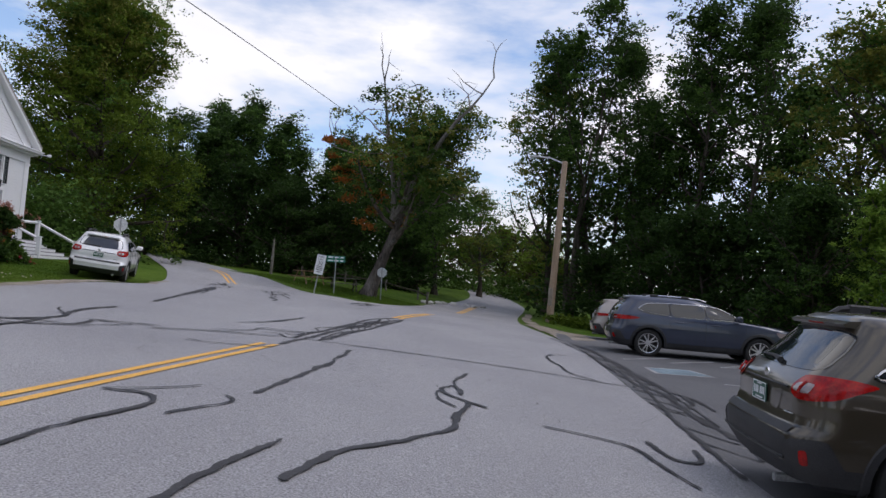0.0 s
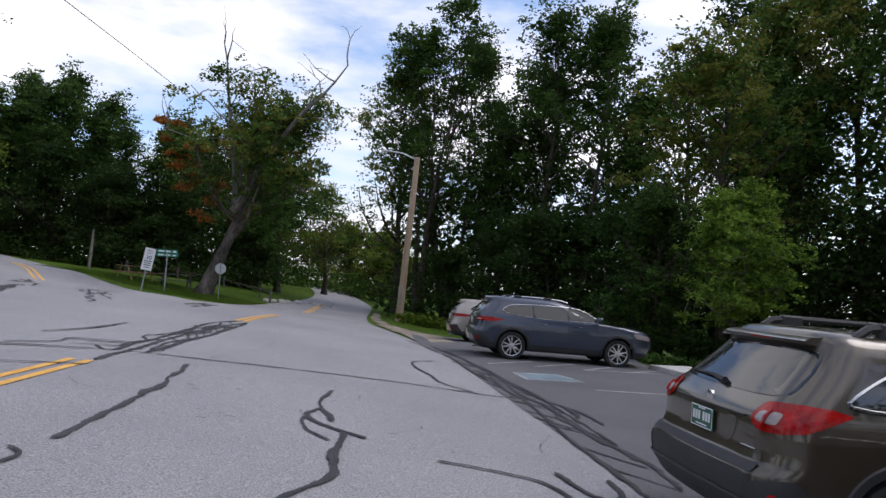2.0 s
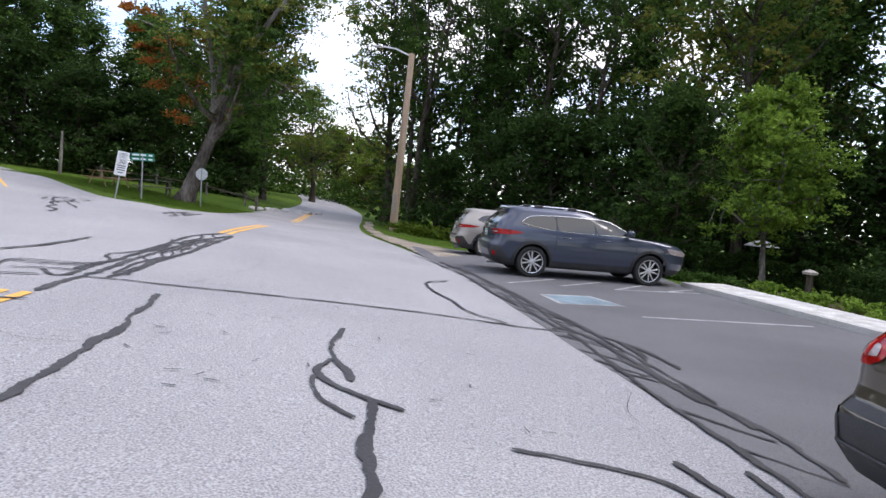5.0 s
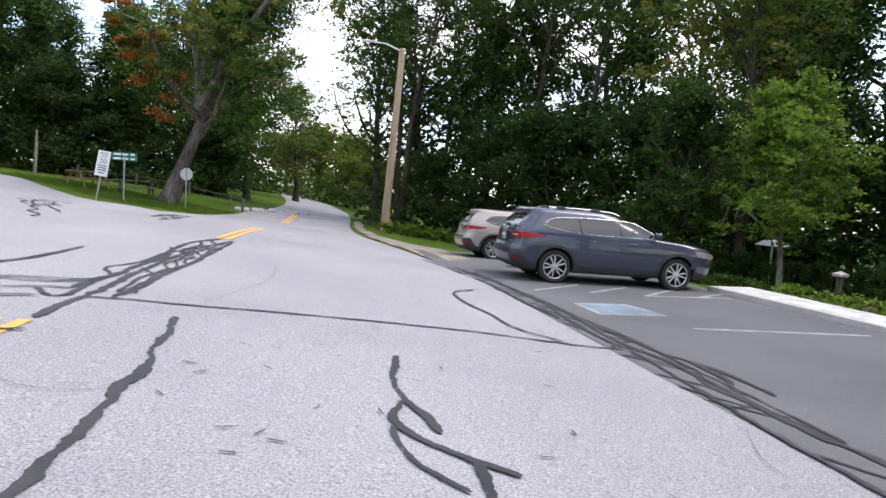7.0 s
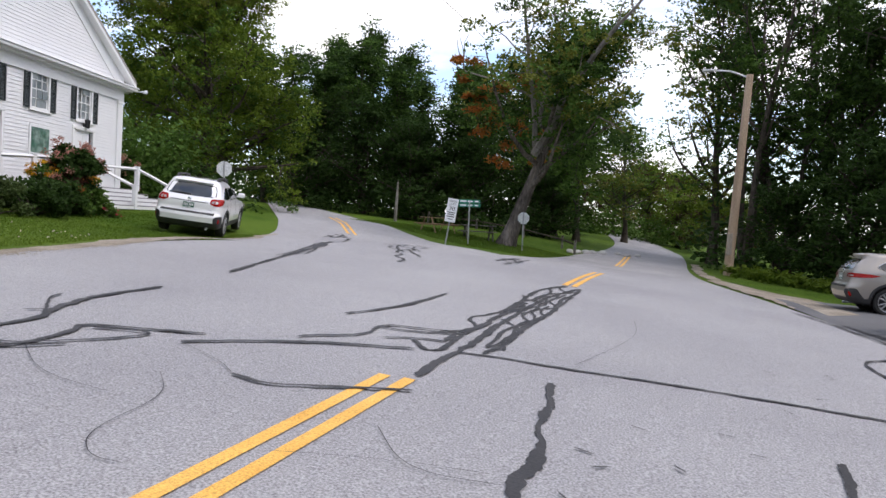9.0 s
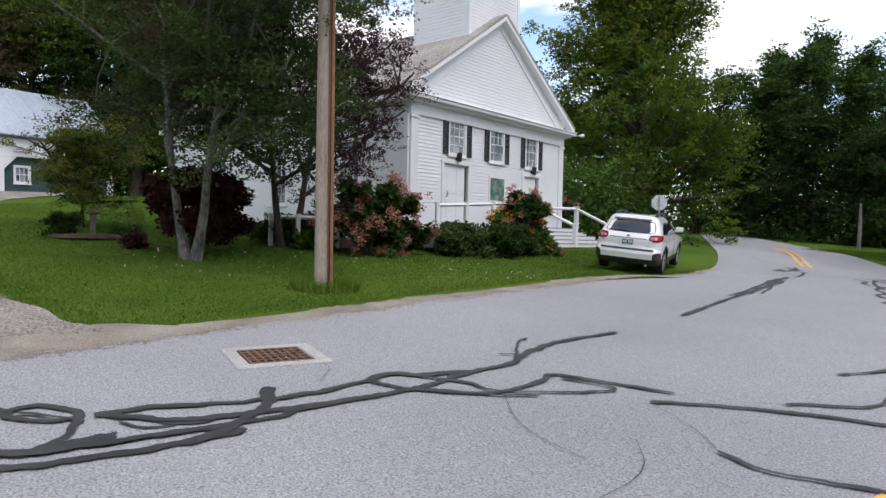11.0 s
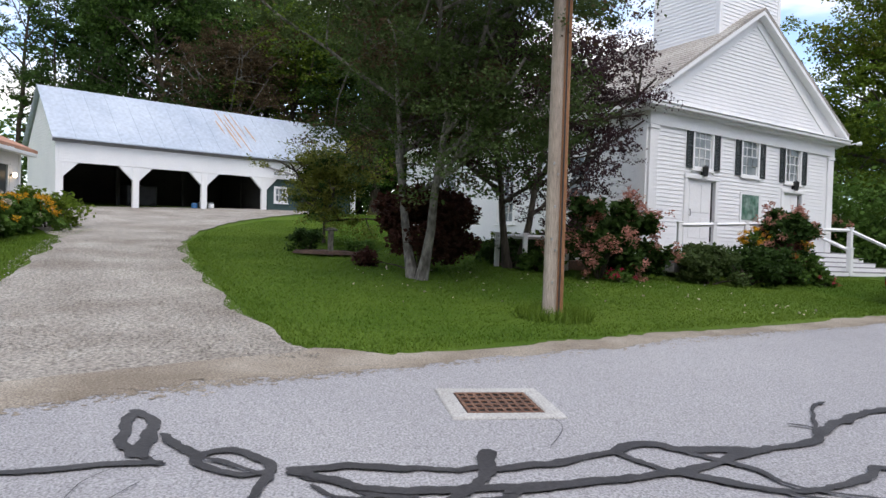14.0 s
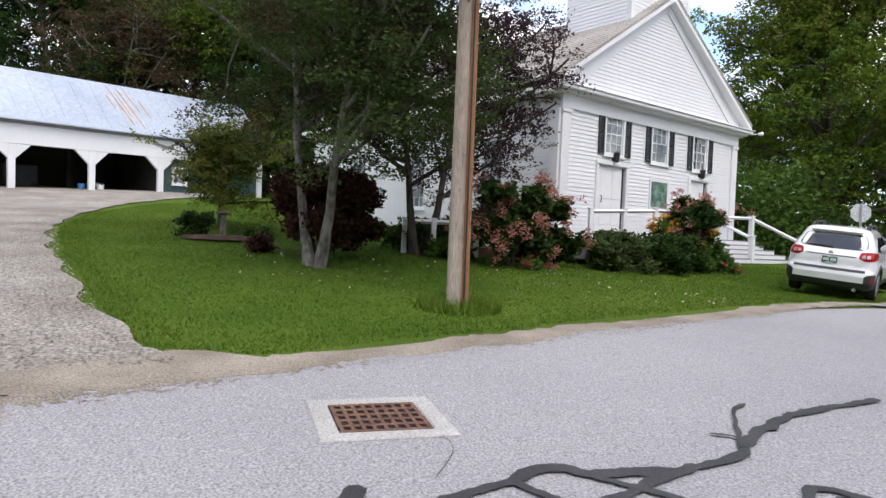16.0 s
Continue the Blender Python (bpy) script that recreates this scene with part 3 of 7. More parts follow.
grove(BROAD2, [(22, 29, 40, 1.1, 1.15), (26, 22, 250, 1.15, 1.2), (-17, 52, 30, 0.75, 0.75), (-22, 47, 200, 0.8, 0.85), (-58, 0, 0, 1.0, 1.0), (-51, -9, 130, 1.1, 1.05), (-46, 5, 60, 1.0, 0.95), (-55, -4, 20, 1.1, 1.15), (-55, -14, 220, 1.0, 1.0), (-50, -24, 70, 0.9, 0.9), (-52, 4, 30, 1.0, 1.0),
               (29, 12, 10, 1.1, 1.1), (27, 5, 100, 1.1, 1.2), (-22, 62, 10, 1.0, 1.0), (-62, -8, 100, 1.1, 1.1), (-40, -30, 30, 1.0, 1.0)])
grove(GOLD, [(12.6, 30.4, 150, 0.9, 0.95), (16.8, 38.5, 200, 1.05, 1.1), (20.5, 33.5, 100, 1.1, 1.15), (-14, 62, 60, 0.8, 0.75), (-50, 50, 10, 0.9, 0.9), (-5.4, 49.5, 40, 1.0, 1.12), (-34, 33.5, 80, 0.8, 0.85), (24.5, 27.5, 10, 1.1, 1.15)])
grove(SLIM, [(-27.5, 46.5, 10, 1.0, 0.72), (-31, 47, 80, 0.95, 0.85), (-35, 46.5, 150, 1.0, 0.7), (-23.5, 48.5, 200, 1.0, 0.75), (-38.5, 44, 30, 1.0, 0.75), (-31.5, 54.5, 90, 0.95, 0.95), (-28.5, 52, 20, 0.85, 0.85), (-37.5, 51, 160, 1.0, 0.85), (-25, 56, 240, 0.95, 0.8), (-40, 56, 10, 1.1, 0.9), (-20, 56, 80, 0.9, 0.8), (11, 39.5, 10, 1.0, 1.0), (6, 47, 60, 1.1, 1.05), (2.5, 46.5, 100, 0.9, 1.0),
              (-44, 54, 40, 1.0, 0.9)])
grove(REDDISH, [(-19.5, 80, 90, 1.1, 0.75), (-10.5, 74, 200, 0.9, 0.72), (-24, 73, 20, 1.1, 0.95), (-7, 66, 60, 0.8, 0.75), (-13.5, 90, 0, 1.3, 0.8), (-29, 85, 10, 1.3, 1.0), (-3, 72, 10, 1.0, 0.8)])
grove(BUSHY, [(13.5, 32, 90, 1.0, 0.8), (19, 26.5, 20, 1.1, 0.9), (16.5, 29.5, 200, 1.0, 0.8), (22, 21, 140, 1.2, 0.9), (24, 16, 10, 1.2, 0.9), (5.5, 37.5, 60, 1.1, 0.9), (2.5, 41.5, 250, 1.1, 0.9), (-0.8, 43, 30, 0.8, 0.8),
              (-25, 44, 10, 1.0, 0.9), (-20.5, 45.5, 100, 0.9, 0.9), (-30, 45.5, 200, 1.1, 1.0), (-36, 44.5, 60, 1.1, 1.0), (-16, 47, 30, 0.8, 0.7), (23, 14, 0, 1.2, 1.1), (-26.5, 47.5, 40, 1.0, 1.0), (-41, 40, 80, 1.1, 1.2),
              (-47, -6, 10, 1.1, 1.0), (-44, 8, 90, 1.2, 1.0), (-49, -13, 200, 1.2, 0.8), (7.5, 38, 10, 1.2, 0.8), (14, 35.5, 70, 1.1, 0.9)])
# single trees
tree("young_maple_tree", 31, 6.1, 1.95, 1.5, 0.10, L_FRESH, 20000, 0.15, "young bright green maple in a planted bed", stand(10.25, 21.7, 30), PALEBARK, limbs=34, rise=1.1, clump=0.27, accents=((L_MID, 0.12, some),))
tree("young_pear_tree", 32, 6.8, 2.0, 0.8, 0.09, L_DARK, 11000, 0.17, "young dense dark green tree in a planted bed", stand(8.0, 25.2, 80), limbs=34, rise=1.1, clump=0.3, accents=((L_MID, 0.3, some),))
tree("shade_tree", 33, 9.0, 4.4, 2.6, 0.26, L_MID, 8000, 0.30, "green spreading tree beyond the old maple", stand(-14.6, 50), limbs=24, rise=0.8, clump=0.28)
tree("grey_leaved_tree", 34, 8.4, 3.2, 1.9, 0.15, L_GREY, 115000, 0.085, "many-stemmed tree with fine grey-green leaves on the lawn", stand(-15.5, 4.35, 200), PALEBARK, stems=2, limbs=40, rise=0.8, clump=0.34, accents=((L_RUSSET, 0.16, some),))
tree("purple_leaved_tree", 35, 5.9, 2.6, 1.5, 0.16, L_PURPLE, 34000, 0.085, "dark-stemmed tree with purple leaves beside the church", stand(-18.2, 7.0, 70), BARK, stems=2, limbs=34, rise=0.7, clump=0.26, lean=0.1)
tree("small_lawn_tree", 36, 2.6, 1.6, 0.75, 0.06, L_GOLD, 21000, 0.085, "small round tree with yellowing leaves on the lawn", stand(-22.8, 2.35), limbs=24, rise=0.7, clump=0.36, accents=((L_DARK, 0.22, some),))
tree("russet_tree", 37, 10.2, 4.8, 2.5, 0.22, L_RUSSET, 16000, 0.2, "russet-leaved tree behind the shed", stand(-47.0, -4.3), PALEBARK, limbs=28, rise=0.9, clump=0.25)
# unseen trees behind the walk, added to darken reflections and the skylight
grove(BROAD2, [(10, -25, 10, 1.3, 1.0), (22, -14, 200, 1.3, 1.0), (-6, -32, 30, 1.3, 1.0), (26, -5, 10, 1.1, 1.1)])
grove(BROAD, [(-18, -26, 10, 1.0, 1.0)])


# ---- undergrowth ----
def thicket(name, line, height, depth, count, size, material, label, seed, kind="stuff", clumps=90):
    """A band of leaves along a line on the ground, uneven in height."""
    rng = np.random.default_rng(seed)
    a = along(line, clumps)
    cs, sp = [], []
    for x, y in a:
        for _ in range(3):
            px, py = x + rng.normal() * depth * 0.5, y + rng.normal() * depth * 0.5
            cs.append((px, py, ground_z(px, py) + height * rng.random() * 0.75))
            sp.append(height * (0.2 + 0.3 * rng.random()))
    me = leaf_mesh(name, cs, sp, count, size, material, rng)
    ob = part(name, me, None, None, label)
    return tagged(ob, "", "undergrowth", kind=kind)


thicket("undergrowth", [(-3, 43), (4, 39), (10, 33), (16, 27), (20, 20), (23, 10), (25, 0)], 2.2, 2.5, 11000, 0.24, L_DARK, "dark leafy undergrowth along the wood's edge", 41)
thicket("undergrowth", [(-50, 56), (-38, 47), (-30, 44), (-22, 43.5), (-15, 46)], 2.4, 2.5, 12000, 0.26, L_DARK, "dark leafy undergrowth behind the picnic green", 42)
thicket("undergrowth", [(-24, 26), (-30, 25.5), (-38, 36), (-48, 46)], 2.2, 2.0, 8000, 0.26, L_DARK, "dark leafy undergrowth beside the side road", 43)
thicket("undergrowth", [(-11, 72), (-16, 74), (-24, 70), (-30, 66)], 3.0, 3.0, 8000, 0.3, L_MID, "green undergrowth where the road bends away", 44)
thicket("far_woods", [(-110, 40), (-90, 90), (-40, 120), (0, 115), (50, 90), (80, 40), (75, -20)], 8, 12, 15000, 0.8, L_DARK, "distant dark green woods", 45, clumps=150)
thicket("far_woods", [(-100, 50), (-90, 0), (-75, -50), (-40, -80), (20, -80), (60, -50)], 9, 12, 14000, 0.8, L_MID, "distant green woods", 46, clumps=120)
thicket("bed_plants", [(9.1, 18.7), (9.8, 17.3), (10.5, 15.9), (11.2, 13.5)], 0.42, 0.55, 4200, 0.10, L_FRESH, "low yellow-green bedding plants", 48, clumps=36)
thicket("bed_plants", [(7.3, 22.0), (8.2, 21.2), (9.0, 20.2)], 0.36, 0.6, 2600, 0.10, L_MID, "low dark green ground-cover plants", 55, clumps=26)
thicket("tall_grass", [(-3.0, 39), (-0.5, 37.8), (3, 35.5), (6, 32)], 0.6, 1.2, 5000, 0.22, L_LIME, "rough weeds and tall grass by the pole", 49, clumps=60)
thicket("undergrowth", [(-25.5, 21.5), (-28, 25.5), (-33, 21.5), (-38, 14)], 4.2, 2.2, 14000, 0.22, L_MID, "leafy green undergrowth beside the church", 50)
thicket("undergrowth", [(-4, 47), (-2.5, 50), (6, 48), (15, 43), (23, 36), (29, 26), (31, 12), (31, 0)], 8.5, 2.5, 16000, 0.5, L_DARK, "deep dark woodland behind the parking lot", 51)
thicket("undergrowth", [(-52, 60), (-42, 60), (-32, 59), (-22, 60)], 8.0, 2.5, 9000, 0.5, L_DARK, "deep dark woodland behind the picnic green", 52)
thicket("undergrowth", [(-49, -16), (-51, -6), (-50, 2), (-46, 10), (-42, 18)], 6.5, 2.2, 13000, 0.36, L_DARK, "leafy green thicket behind the shed", 53)
thicket("hill_woods", [(-64, -48), (-70, -34), (-76, -20), (-78, -4), (-76, 12)], 11.0, 5.0, 14000, 0.55, L_MID, "wooded green hill beyond the cottage", 54)


# ---- buildings ----
CLAP = Shape().add([(0, 0, 0), (1, 0, 0), (1, -0.024, 0), (0, -0.024, 0), (0, -0.004, 0.125), (1, -0.004, 0.125)], [(0, 1, 2, 3), (3, 2, 5, 4), (0, 3, 4), (1, 5, 2), (0, 4, 5, 1)]).mesh("clapboard", WHITE)


def boards(parent, x0, x1, z0, z1, holes, m, step=0.115, edge=None):
    """Clapboards in rows from z0 to z1, stopping at the holes. edge(z) narrows a row to a gable."""
    z = z0
    while z < z1:
        a, b = (x0, x1) if edge is None else edge(z + step)
        cuts = sorted((h[0], h[2]) for h in holes if h[1] < z + step * 0.6 and h[3] > z + step * 0.4)
        spans, at = [], a
        for c, d in cuts:
            if c > at:
                spans.append((at, c))
            at = max(at, d)
        spans.append((at, b))
        for c, d in spans:
            if d - c > 0.05:
                ob = new("clapboard", CLAP)
                ob.parent = parent
                ob.matrix_local = m @ pose(c, 0, z) @ Matrix.Diagonal((d - c, 1, 1, 1))
        z += step


def pierced(x0, x1, z0, z1, y0, y1, holes):
    """A wall with openings through it."""
    s, at = Shape(), {}
    xs = sorted({x0, x1, *[h[0] for h in holes], *[h[2] for h in holes]})
    zs = sorted({z0, z1, *[h[1] for h in holes], *[h[3] for h in holes]})

    def full(i, j):
        if not (0 <= i < len(xs) - 1 and 0 <= j < len(zs) - 1):
            return False
        a, c = (xs[i] + xs[i + 1]) / 2, (zs[j] + zs[j + 1]) / 2
        return not any(h[0] <= a <= h[2] and h[1] <= c <= h[3] for h in holes)

    def v(i, j, k):
        if (i, j, k) not in at:
            at[i, j, k] = len(s.v)
            s.v.append((xs[i], (y0, y1)[k], zs[j]))
        return at[i, j, k]

    for i in range(len(xs) - 1):
        for j in range(len(zs) - 1):
            if not full(i, j):
                continue
            for k in (0, 1):
                s.f.append((v(i, j, k), v(i + 1, j, k), v(i + 1, j + 1, k), v(i, j + 1, k)))
            for di, dj, a, b in ((-1, 0, (i, j), (i, j + 1)), (1, 0, (i + 1, j), (i + 1, j + 1)), (0, -1, (i, j), (i + 1, j)), (0, 1, (i, j + 1), (i + 1, j + 1))):
                if not full(i + di, j + dj):
                    s.f.append((v(*a, 0), v(*b, 0), v(*b, 1), v(*a, 1)))
    return s


def window(parent, x0, z0, x1, z1, m, cols=2, rows=4, casing=0.09):
    """A sash window in the wall's plane (y = 0, outside is -y) > frame, sill, muntins, panes."""
    s = Shape()
    for a, b, c, d in ((x0 - casing, z0 - casing, x0, z1 + casing), (x1, z0 - casing, x1 + casing, z1 + casing), (x0, z1, x1, z1 + casing), (x0, z0 - casing, x1, z0)):
        s.box(a, -0.05, b, c, 0.10, d, 0.006)
    f = part("window_frame", s, TRIM, parent)
    f.matrix_local = m
    part("window_sill", Shape().box(x0 - casing - 0.03, -0.09, z0 - casing - 0.035, x1 + casing + 0.03, 0.02, z0 - casing, 0.006), TRIM, f)
    g = Shape()
    for i in range(cols + 1):
        x, w = x0 + (x1 - x0) * i / cols, 0.011 if 0 < i < cols else 0.03
        g.box(x - w, 0.0, z0, x + w, 0.03, z1)
    for j in range(rows + 1):
        z, w = z0 + (z1 - z0) * j / rows, 0.022 if j in (0, rows // 2, rows) else 0.011
        g.box(x0, 0.003, z - w, x1, 0.027, z + w)
    part("muntins", g, TRIM, f)
    pane = Shape().box(x0 + 0.01, 0.012, z0 + 0.01, x0 + (x1 - x0) / cols - 0.01, 0.018, z0 + (z1 - z0) / rows - 0.01).mesh("pane", HOUSEGLASS)
    for i in range(cols):
        for j in range(rows):
            part("pane", pane, None, f).matrix_local = pose((x1 - x0) * i / cols, 0, (z1 - z0) * j / rows, 0, 0, random.uniform(-0.6, 0.6))
    return f


def shutter(parent, x0, z0, x1, z1, m):
    s = Shape()
    for a, b, c, d in ((x0, z0, x0 + 0.05, z1), (x1 - 0.05, z0, x1, z1), (x0 + 0.05, z0, x1 - 0.05, z0 + 0.07), (x0 + 0.05, z1 - 0.06, x1 - 0.05, z1), (x0 + 0.05, (z0 + z1) / 2 - 0.03, x1 - 0.05, (z0 + z1) / 2 + 0.03)):
        s.box(a, -0.065, b, c, -0.03, d, 0.004)
    z = z0 + 0.09
    while z < z1 - 0.08:
        s.add([(x0 + 0.045, -0.062, z), (x1 - 0.045, -0.062, z), (x1 - 0.045, -0.035, z + 0.04), (x0 + 0.045, -0.035, z + 0.04)], [(0, 1, 2, 3)])
        z += 0.045
    part("shutter", s, SHUTTER, parent, "dark louvred shutter").matrix_local = m


def lantern(parent, x, z, m):
    s = Shape().box(x - 0.05, -0.06, z - 0.16, x + 0.05, -0.02, z + 0.05, 0.01).tube([(x, -0.05, z + 0.12), (x, -0.16, z + 0.14)], 0.015, 6)
    s.tube([(x, -0.16, z - 0.16), (x, -0.16, z - 0.14), (x, -0.16, z + 0.08), (x, -0.16, z + 0.10), (x, -0.16, z + 0.17)], [0.05, 0.07, 0.095, 0.11, 0.01], 6)
    part("lantern", s, BLACK, parent, "black wall lantern").matrix_local = m


def church():
    W, D, FL, EAVE, PEAK = 9.25, 14.0, 0.72, 4.42, 8.0
    c = thing("church", pose(-19.89, 11.19, hill(-21.3), 0, 0, 113), "white clapboard church with dark shutters and a square tower", "church")
    I = Matrix.Identity(4)
    wins = [(1.93, 3.06, 2.72, 4.20), (4.20, 3.04, 4.98, 4.18), (6.50, 3.02, 7.28, 4.16)]
    doors = [(1.66, 0.78, 2.94, 2.68), (6.40, 0.76, 7.42, 2.62)]
    holes = [*wins, *doors]
    part("front_wall", pierced(0, W, 0, EAVE, 0, 0.18, holes), WHITE, c)
    grown = [(a - 0.10, b - 0.12, e + 0.10, d + 0.10) for a, b, e, d in wins] + [(a - 0.13, b - 0.1, e + 0.13, d + 0.16) for a, b, e, d in doors]
    part("foundation", Shape().box(-0.03, -0.03, -0.3, W + 0.03, D + 0.03, 0.22, 0.01), CONCRETE, c)
    boards(c, 0.36, W - 0.36, 0.24, EAVE - 0.32, grown, I)
    # gable
    mid, rise = W / 2, (PEAK - EAVE - 0.25) / (W / 2)
    part("gable_wall", Shape().prism([(0, EAVE), (W, EAVE), (W, EAVE + 0.53), (mid, PEAK + 0.01), (0, EAVE + 0.53)], 1, 0.01, 0.18), WHITE, c)
    boards(c, 0, W, EAVE + 0.26, PEAK - 0.3, [], I, edge=lambda z: (max(0.02, (z - EAVE - 0.5) / 0.661), W - max(0.02, (z - EAVE - 0.5) / 0.661)))
    # sides and back
    sw = [(2.2, 1.4, 3.1, 3.4), (6.0, 1.4, 6.9, 3.4), (9.8, 1.4, 10.7, 3.4)]
    left = pose(0, 0, 0, 0, 0, -90) @ pose(-D, 0, 0)
    side = [(D - e, b, D - a, d) for a, b, e, d in sw]
    part("side_wall", pierced(0.0, D - 0.19, 0, EAVE, 0, 0.18, side), WHITE, c).matrix_local = left
    boards(c, 0.02, D - 0.36, 0.24, EAVE - 0.3, [(a - 0.1, b - 0.12, e + 0.1, d + 0.1) for a, b, e, d in side], left)
    for h in side:
        window(c, *h, left, 3, 6)
    part("side_wall", Shape().box(W - 0.18, 0.19, 0, W, D - 0.19, EAVE), WHITE, c)
    part("back_wall", Shape().box(0.19, D - 0.18, 0, W - 0.19, D, EAVE).prism([(0.2, EAVE), (W - 0.2, EAVE), (mid, PEAK - 0.3)], 1, D - 0.18, D), WHITE, c)
    # pilasters, frieze, cornice
    for x0, x1 in ((0.0, 0.34), (W - 0.34, W)):
        part("corner_pilaster", Shape().box(x0, -0.07, 0.22, x1, 0.0, 3.95, 0.012).box(x0 - 0.03, -0.10, 3.95, x1 + 0.03, 0.0, 4.06, 0.012).box(x0 - 0.02, -0.09, 0.22, x1 + 0.02, 0.0, 0.5, 0.012), TRIM, c)
    part("corner_pilaster", Shape().box(-0.07, 0.0, 0.22, 0.0, 0.34, 4.06, 0.012), TRIM, c)
    part("frieze", Shape().box(-0.02, -0.075, 4.07, W + 0.02, -0.003, EAVE + 0.05, 0.01), TRIM, c)
    part("cornice", Shape().box(-0.42, -0.40, EAVE + 0.10, W + 0.42, 0.0, EAVE + 0.20, 0.02).box(-0.30, -0.26, EAVE + 0.03, W + 0.30, 0.0, EAVE + 0.10, 0.02)
         .box(-0.46, -0.44, EAVE + 0.20, W + 0.46, 0.0, EAVE + 0.25, 0.015), TRIM, c)
    over = 0.46
    tip = PEAK + 0.02
    for sgn in (-1, 1):
        ex = -over if sgn < 0 else W + over
        ez = EAVE + 0.24
        def rake(y0, y1, lo, hi):
            return Shape().prism([(ex, ez + lo), (mid, tip + lo), (mid, tip + hi), (ex, ez + hi)], 1, y0, y1)
        part("raking_cornice", rake(-0.30, 0.0, -0.02, 0.12), TRIM, c)
        part("raking_frieze", Shape().prism([(0.0 if sgn < 0 else W, EAVE + 0.25), (0.45 if sgn < 0 else W - 0.45, EAVE + 0.25), (mid, tip - 0.30), (mid, tip - 0.005), (0.0 if sgn < 0 else W, EAVE + 0.53)], 1, -0.055, 0.005), TRIM, c)
        r = part("roof", rake(-0.31, D + 0.4, 0.125, 0.20), SHINGLE, c, "weathered shingle roof slope")
        for k in range(26):
            f0, f1 = k / 26, (k + 1) / 26
            a = (ex + (mid - ex) * f0, ez + (tip - ez) * f0)
            b = (ex + (mid - ex) * f1, ez + (tip - ez) * f1)
            part("shingle_course", Shape().prism([(a[0], a[1] + 0.225), (b[0], b[1] + 0.206), (b[0], b[1] + 0.2), (a[0], a[1] + 0.2)], 1, -0.32, D + 0.41), SHINGLE, r)
        part("eave_board", Shape().box(min(ex, ex - sgn * 0.45), 0.0, EAVE + 0.02, max(ex, ex - sgn * 0.45), D + 0.3, EAVE + 0.2, 0.01), TRIM, c)
    # tower
    T0, T1, H0, H1 = (3.1, 0.19), (6.12, 2.75), 6.4, 11.5
    t = part("tower", Shape().box(T0[0], T0[1], H0, T1[0], T1[1], H1, 0.01).box(T0[0] - 0.15, T0[1] - 0.15, H1, T1[0] + 0.15, T1[1] + 0.15, H1 + 0.15, 0.02), WHITE, c)
    boards(c, T0[0] + 0.12, T1[0] - 0.12, H0, H1, [], pose(0, T0[1], 0))
    boards(c, 0.02, 2.44, H0, H1, [], pose(T0[0], T1[1], 0, 0, 0, -90))
    for x in (T0[0], T1[0]):
        part("corner_board", Shape().box(x - 0.03 if x == T0[0] else x - 0.12, T0[1] - 0.04, H0, x + 0.12 if x == T0[0] else x + 0.03, T0[1], H1, 0.01), TRIM, t)
    # windows, shutters, doors
    for k, h in enumerate(wins):
        window(c, *h, I, 3, 4)
        for a, b in ((h[0] - 0.10 - 0.26, h[0] - 0.09), (h[2] + 0.09, h[2] + 0.10 + 0.26)):
            shutter(c, a, h[1] - 0.06, b, h[3] + 0.06, I)
    for k, (x0, z0, x1, z1) in enumerate(doors):
        f = Shape().box(x0 - 0.12, -0.06, z0, x0, 0.05, z1 + 0.02, 0.01).box(x1, -0.06, z0, x1 + 0.12, 0.05, z1 + 0.02, 0.01).box(x0 - 0.14, -0.075, z1 + 0.02, x1 + 0.14, 0.05, z1 + 0.15, 0.012)
        d = part("door_frame", f, TRIM, c)
        side_w = 0.12
        body = Shape().box(x0 + (0.10 if k == 0 else 0.02), 0.03, z0, x1 - side_w, 0.075, z1, 0.006)
        a, b = x0 + (0.10 if k == 0 else 0.02), x1 - side_w
        for i in range(2):
            for lo, hi in ((0.10, 0.42), (0.50, 0.94)):
                px0, px1 = a + (b - a) * (0.5 * i + 0.07), a + (b - a) * (0.5 * i + 0.43)
                body.box(px0, 0.018, z0 + (z1 - z0) * lo, px1, 0.032, z0 + (z1 - z0) * hi, 0.01)
        leaf = part("door", body, TRIM, d, "white panelled door")
        part("sidelight", Shape().box(x1 - side_w + 0.02, 0.05, z0 + 0.1, x1 - 0.02, 0.06, z1 - 0.03), GLASS, d, "dark narrow sidelight")
        if k == 0:
            part("sidelight", Shape().box(x0 + 0.02, 0.05, z0 + 0.1, x0 + 0.085, 0.06, z1 - 0.03), GLASS, d, "dark narrow sidelight")
        part("door_handle", Shape().tube([(a + 0.09, 0.02, z0 + 0.85), (a + 0.09, -0.03, z0 + 0.85), (a + 0.09, -0.03, z0 + 1.02), (a + 0.09, 0.02, z0 + 1.02)], 0.012, 6), BLACK, d)
        lantern(c, (x0 + x1) / 2, z1 + 0.27, I)
    b = part("notice_board", Shape().box(4.14, -0.05, 1.55, 5.14, -0.025, 2.5, 0.008), TRIM, c, "white framed painted picture board")
    part("picture", Shape().box(4.22, -0.058, 1.63, 5.06, -0.051, 2.42), mat("painted_green_hills", (0.02, 0.10, 0.06), (0.22, 0.30, 0.26), 0.5, 4.0, 10, 0, amount=0.4), b, "green hills painted on a board")
    part("flood_lamp", Shape().tube([(W + 0.40, -0.3, 4.52), (W + 0.75, -0.42, 4.60)], 0.018, 6).tube([(W + 0.74, -0.42, 4.58), (W + 0.86, -0.50, 4.60)], [0.05, 0.08], 10), TRIM, c, "white flood lamp on an arm at the eave")
    return c


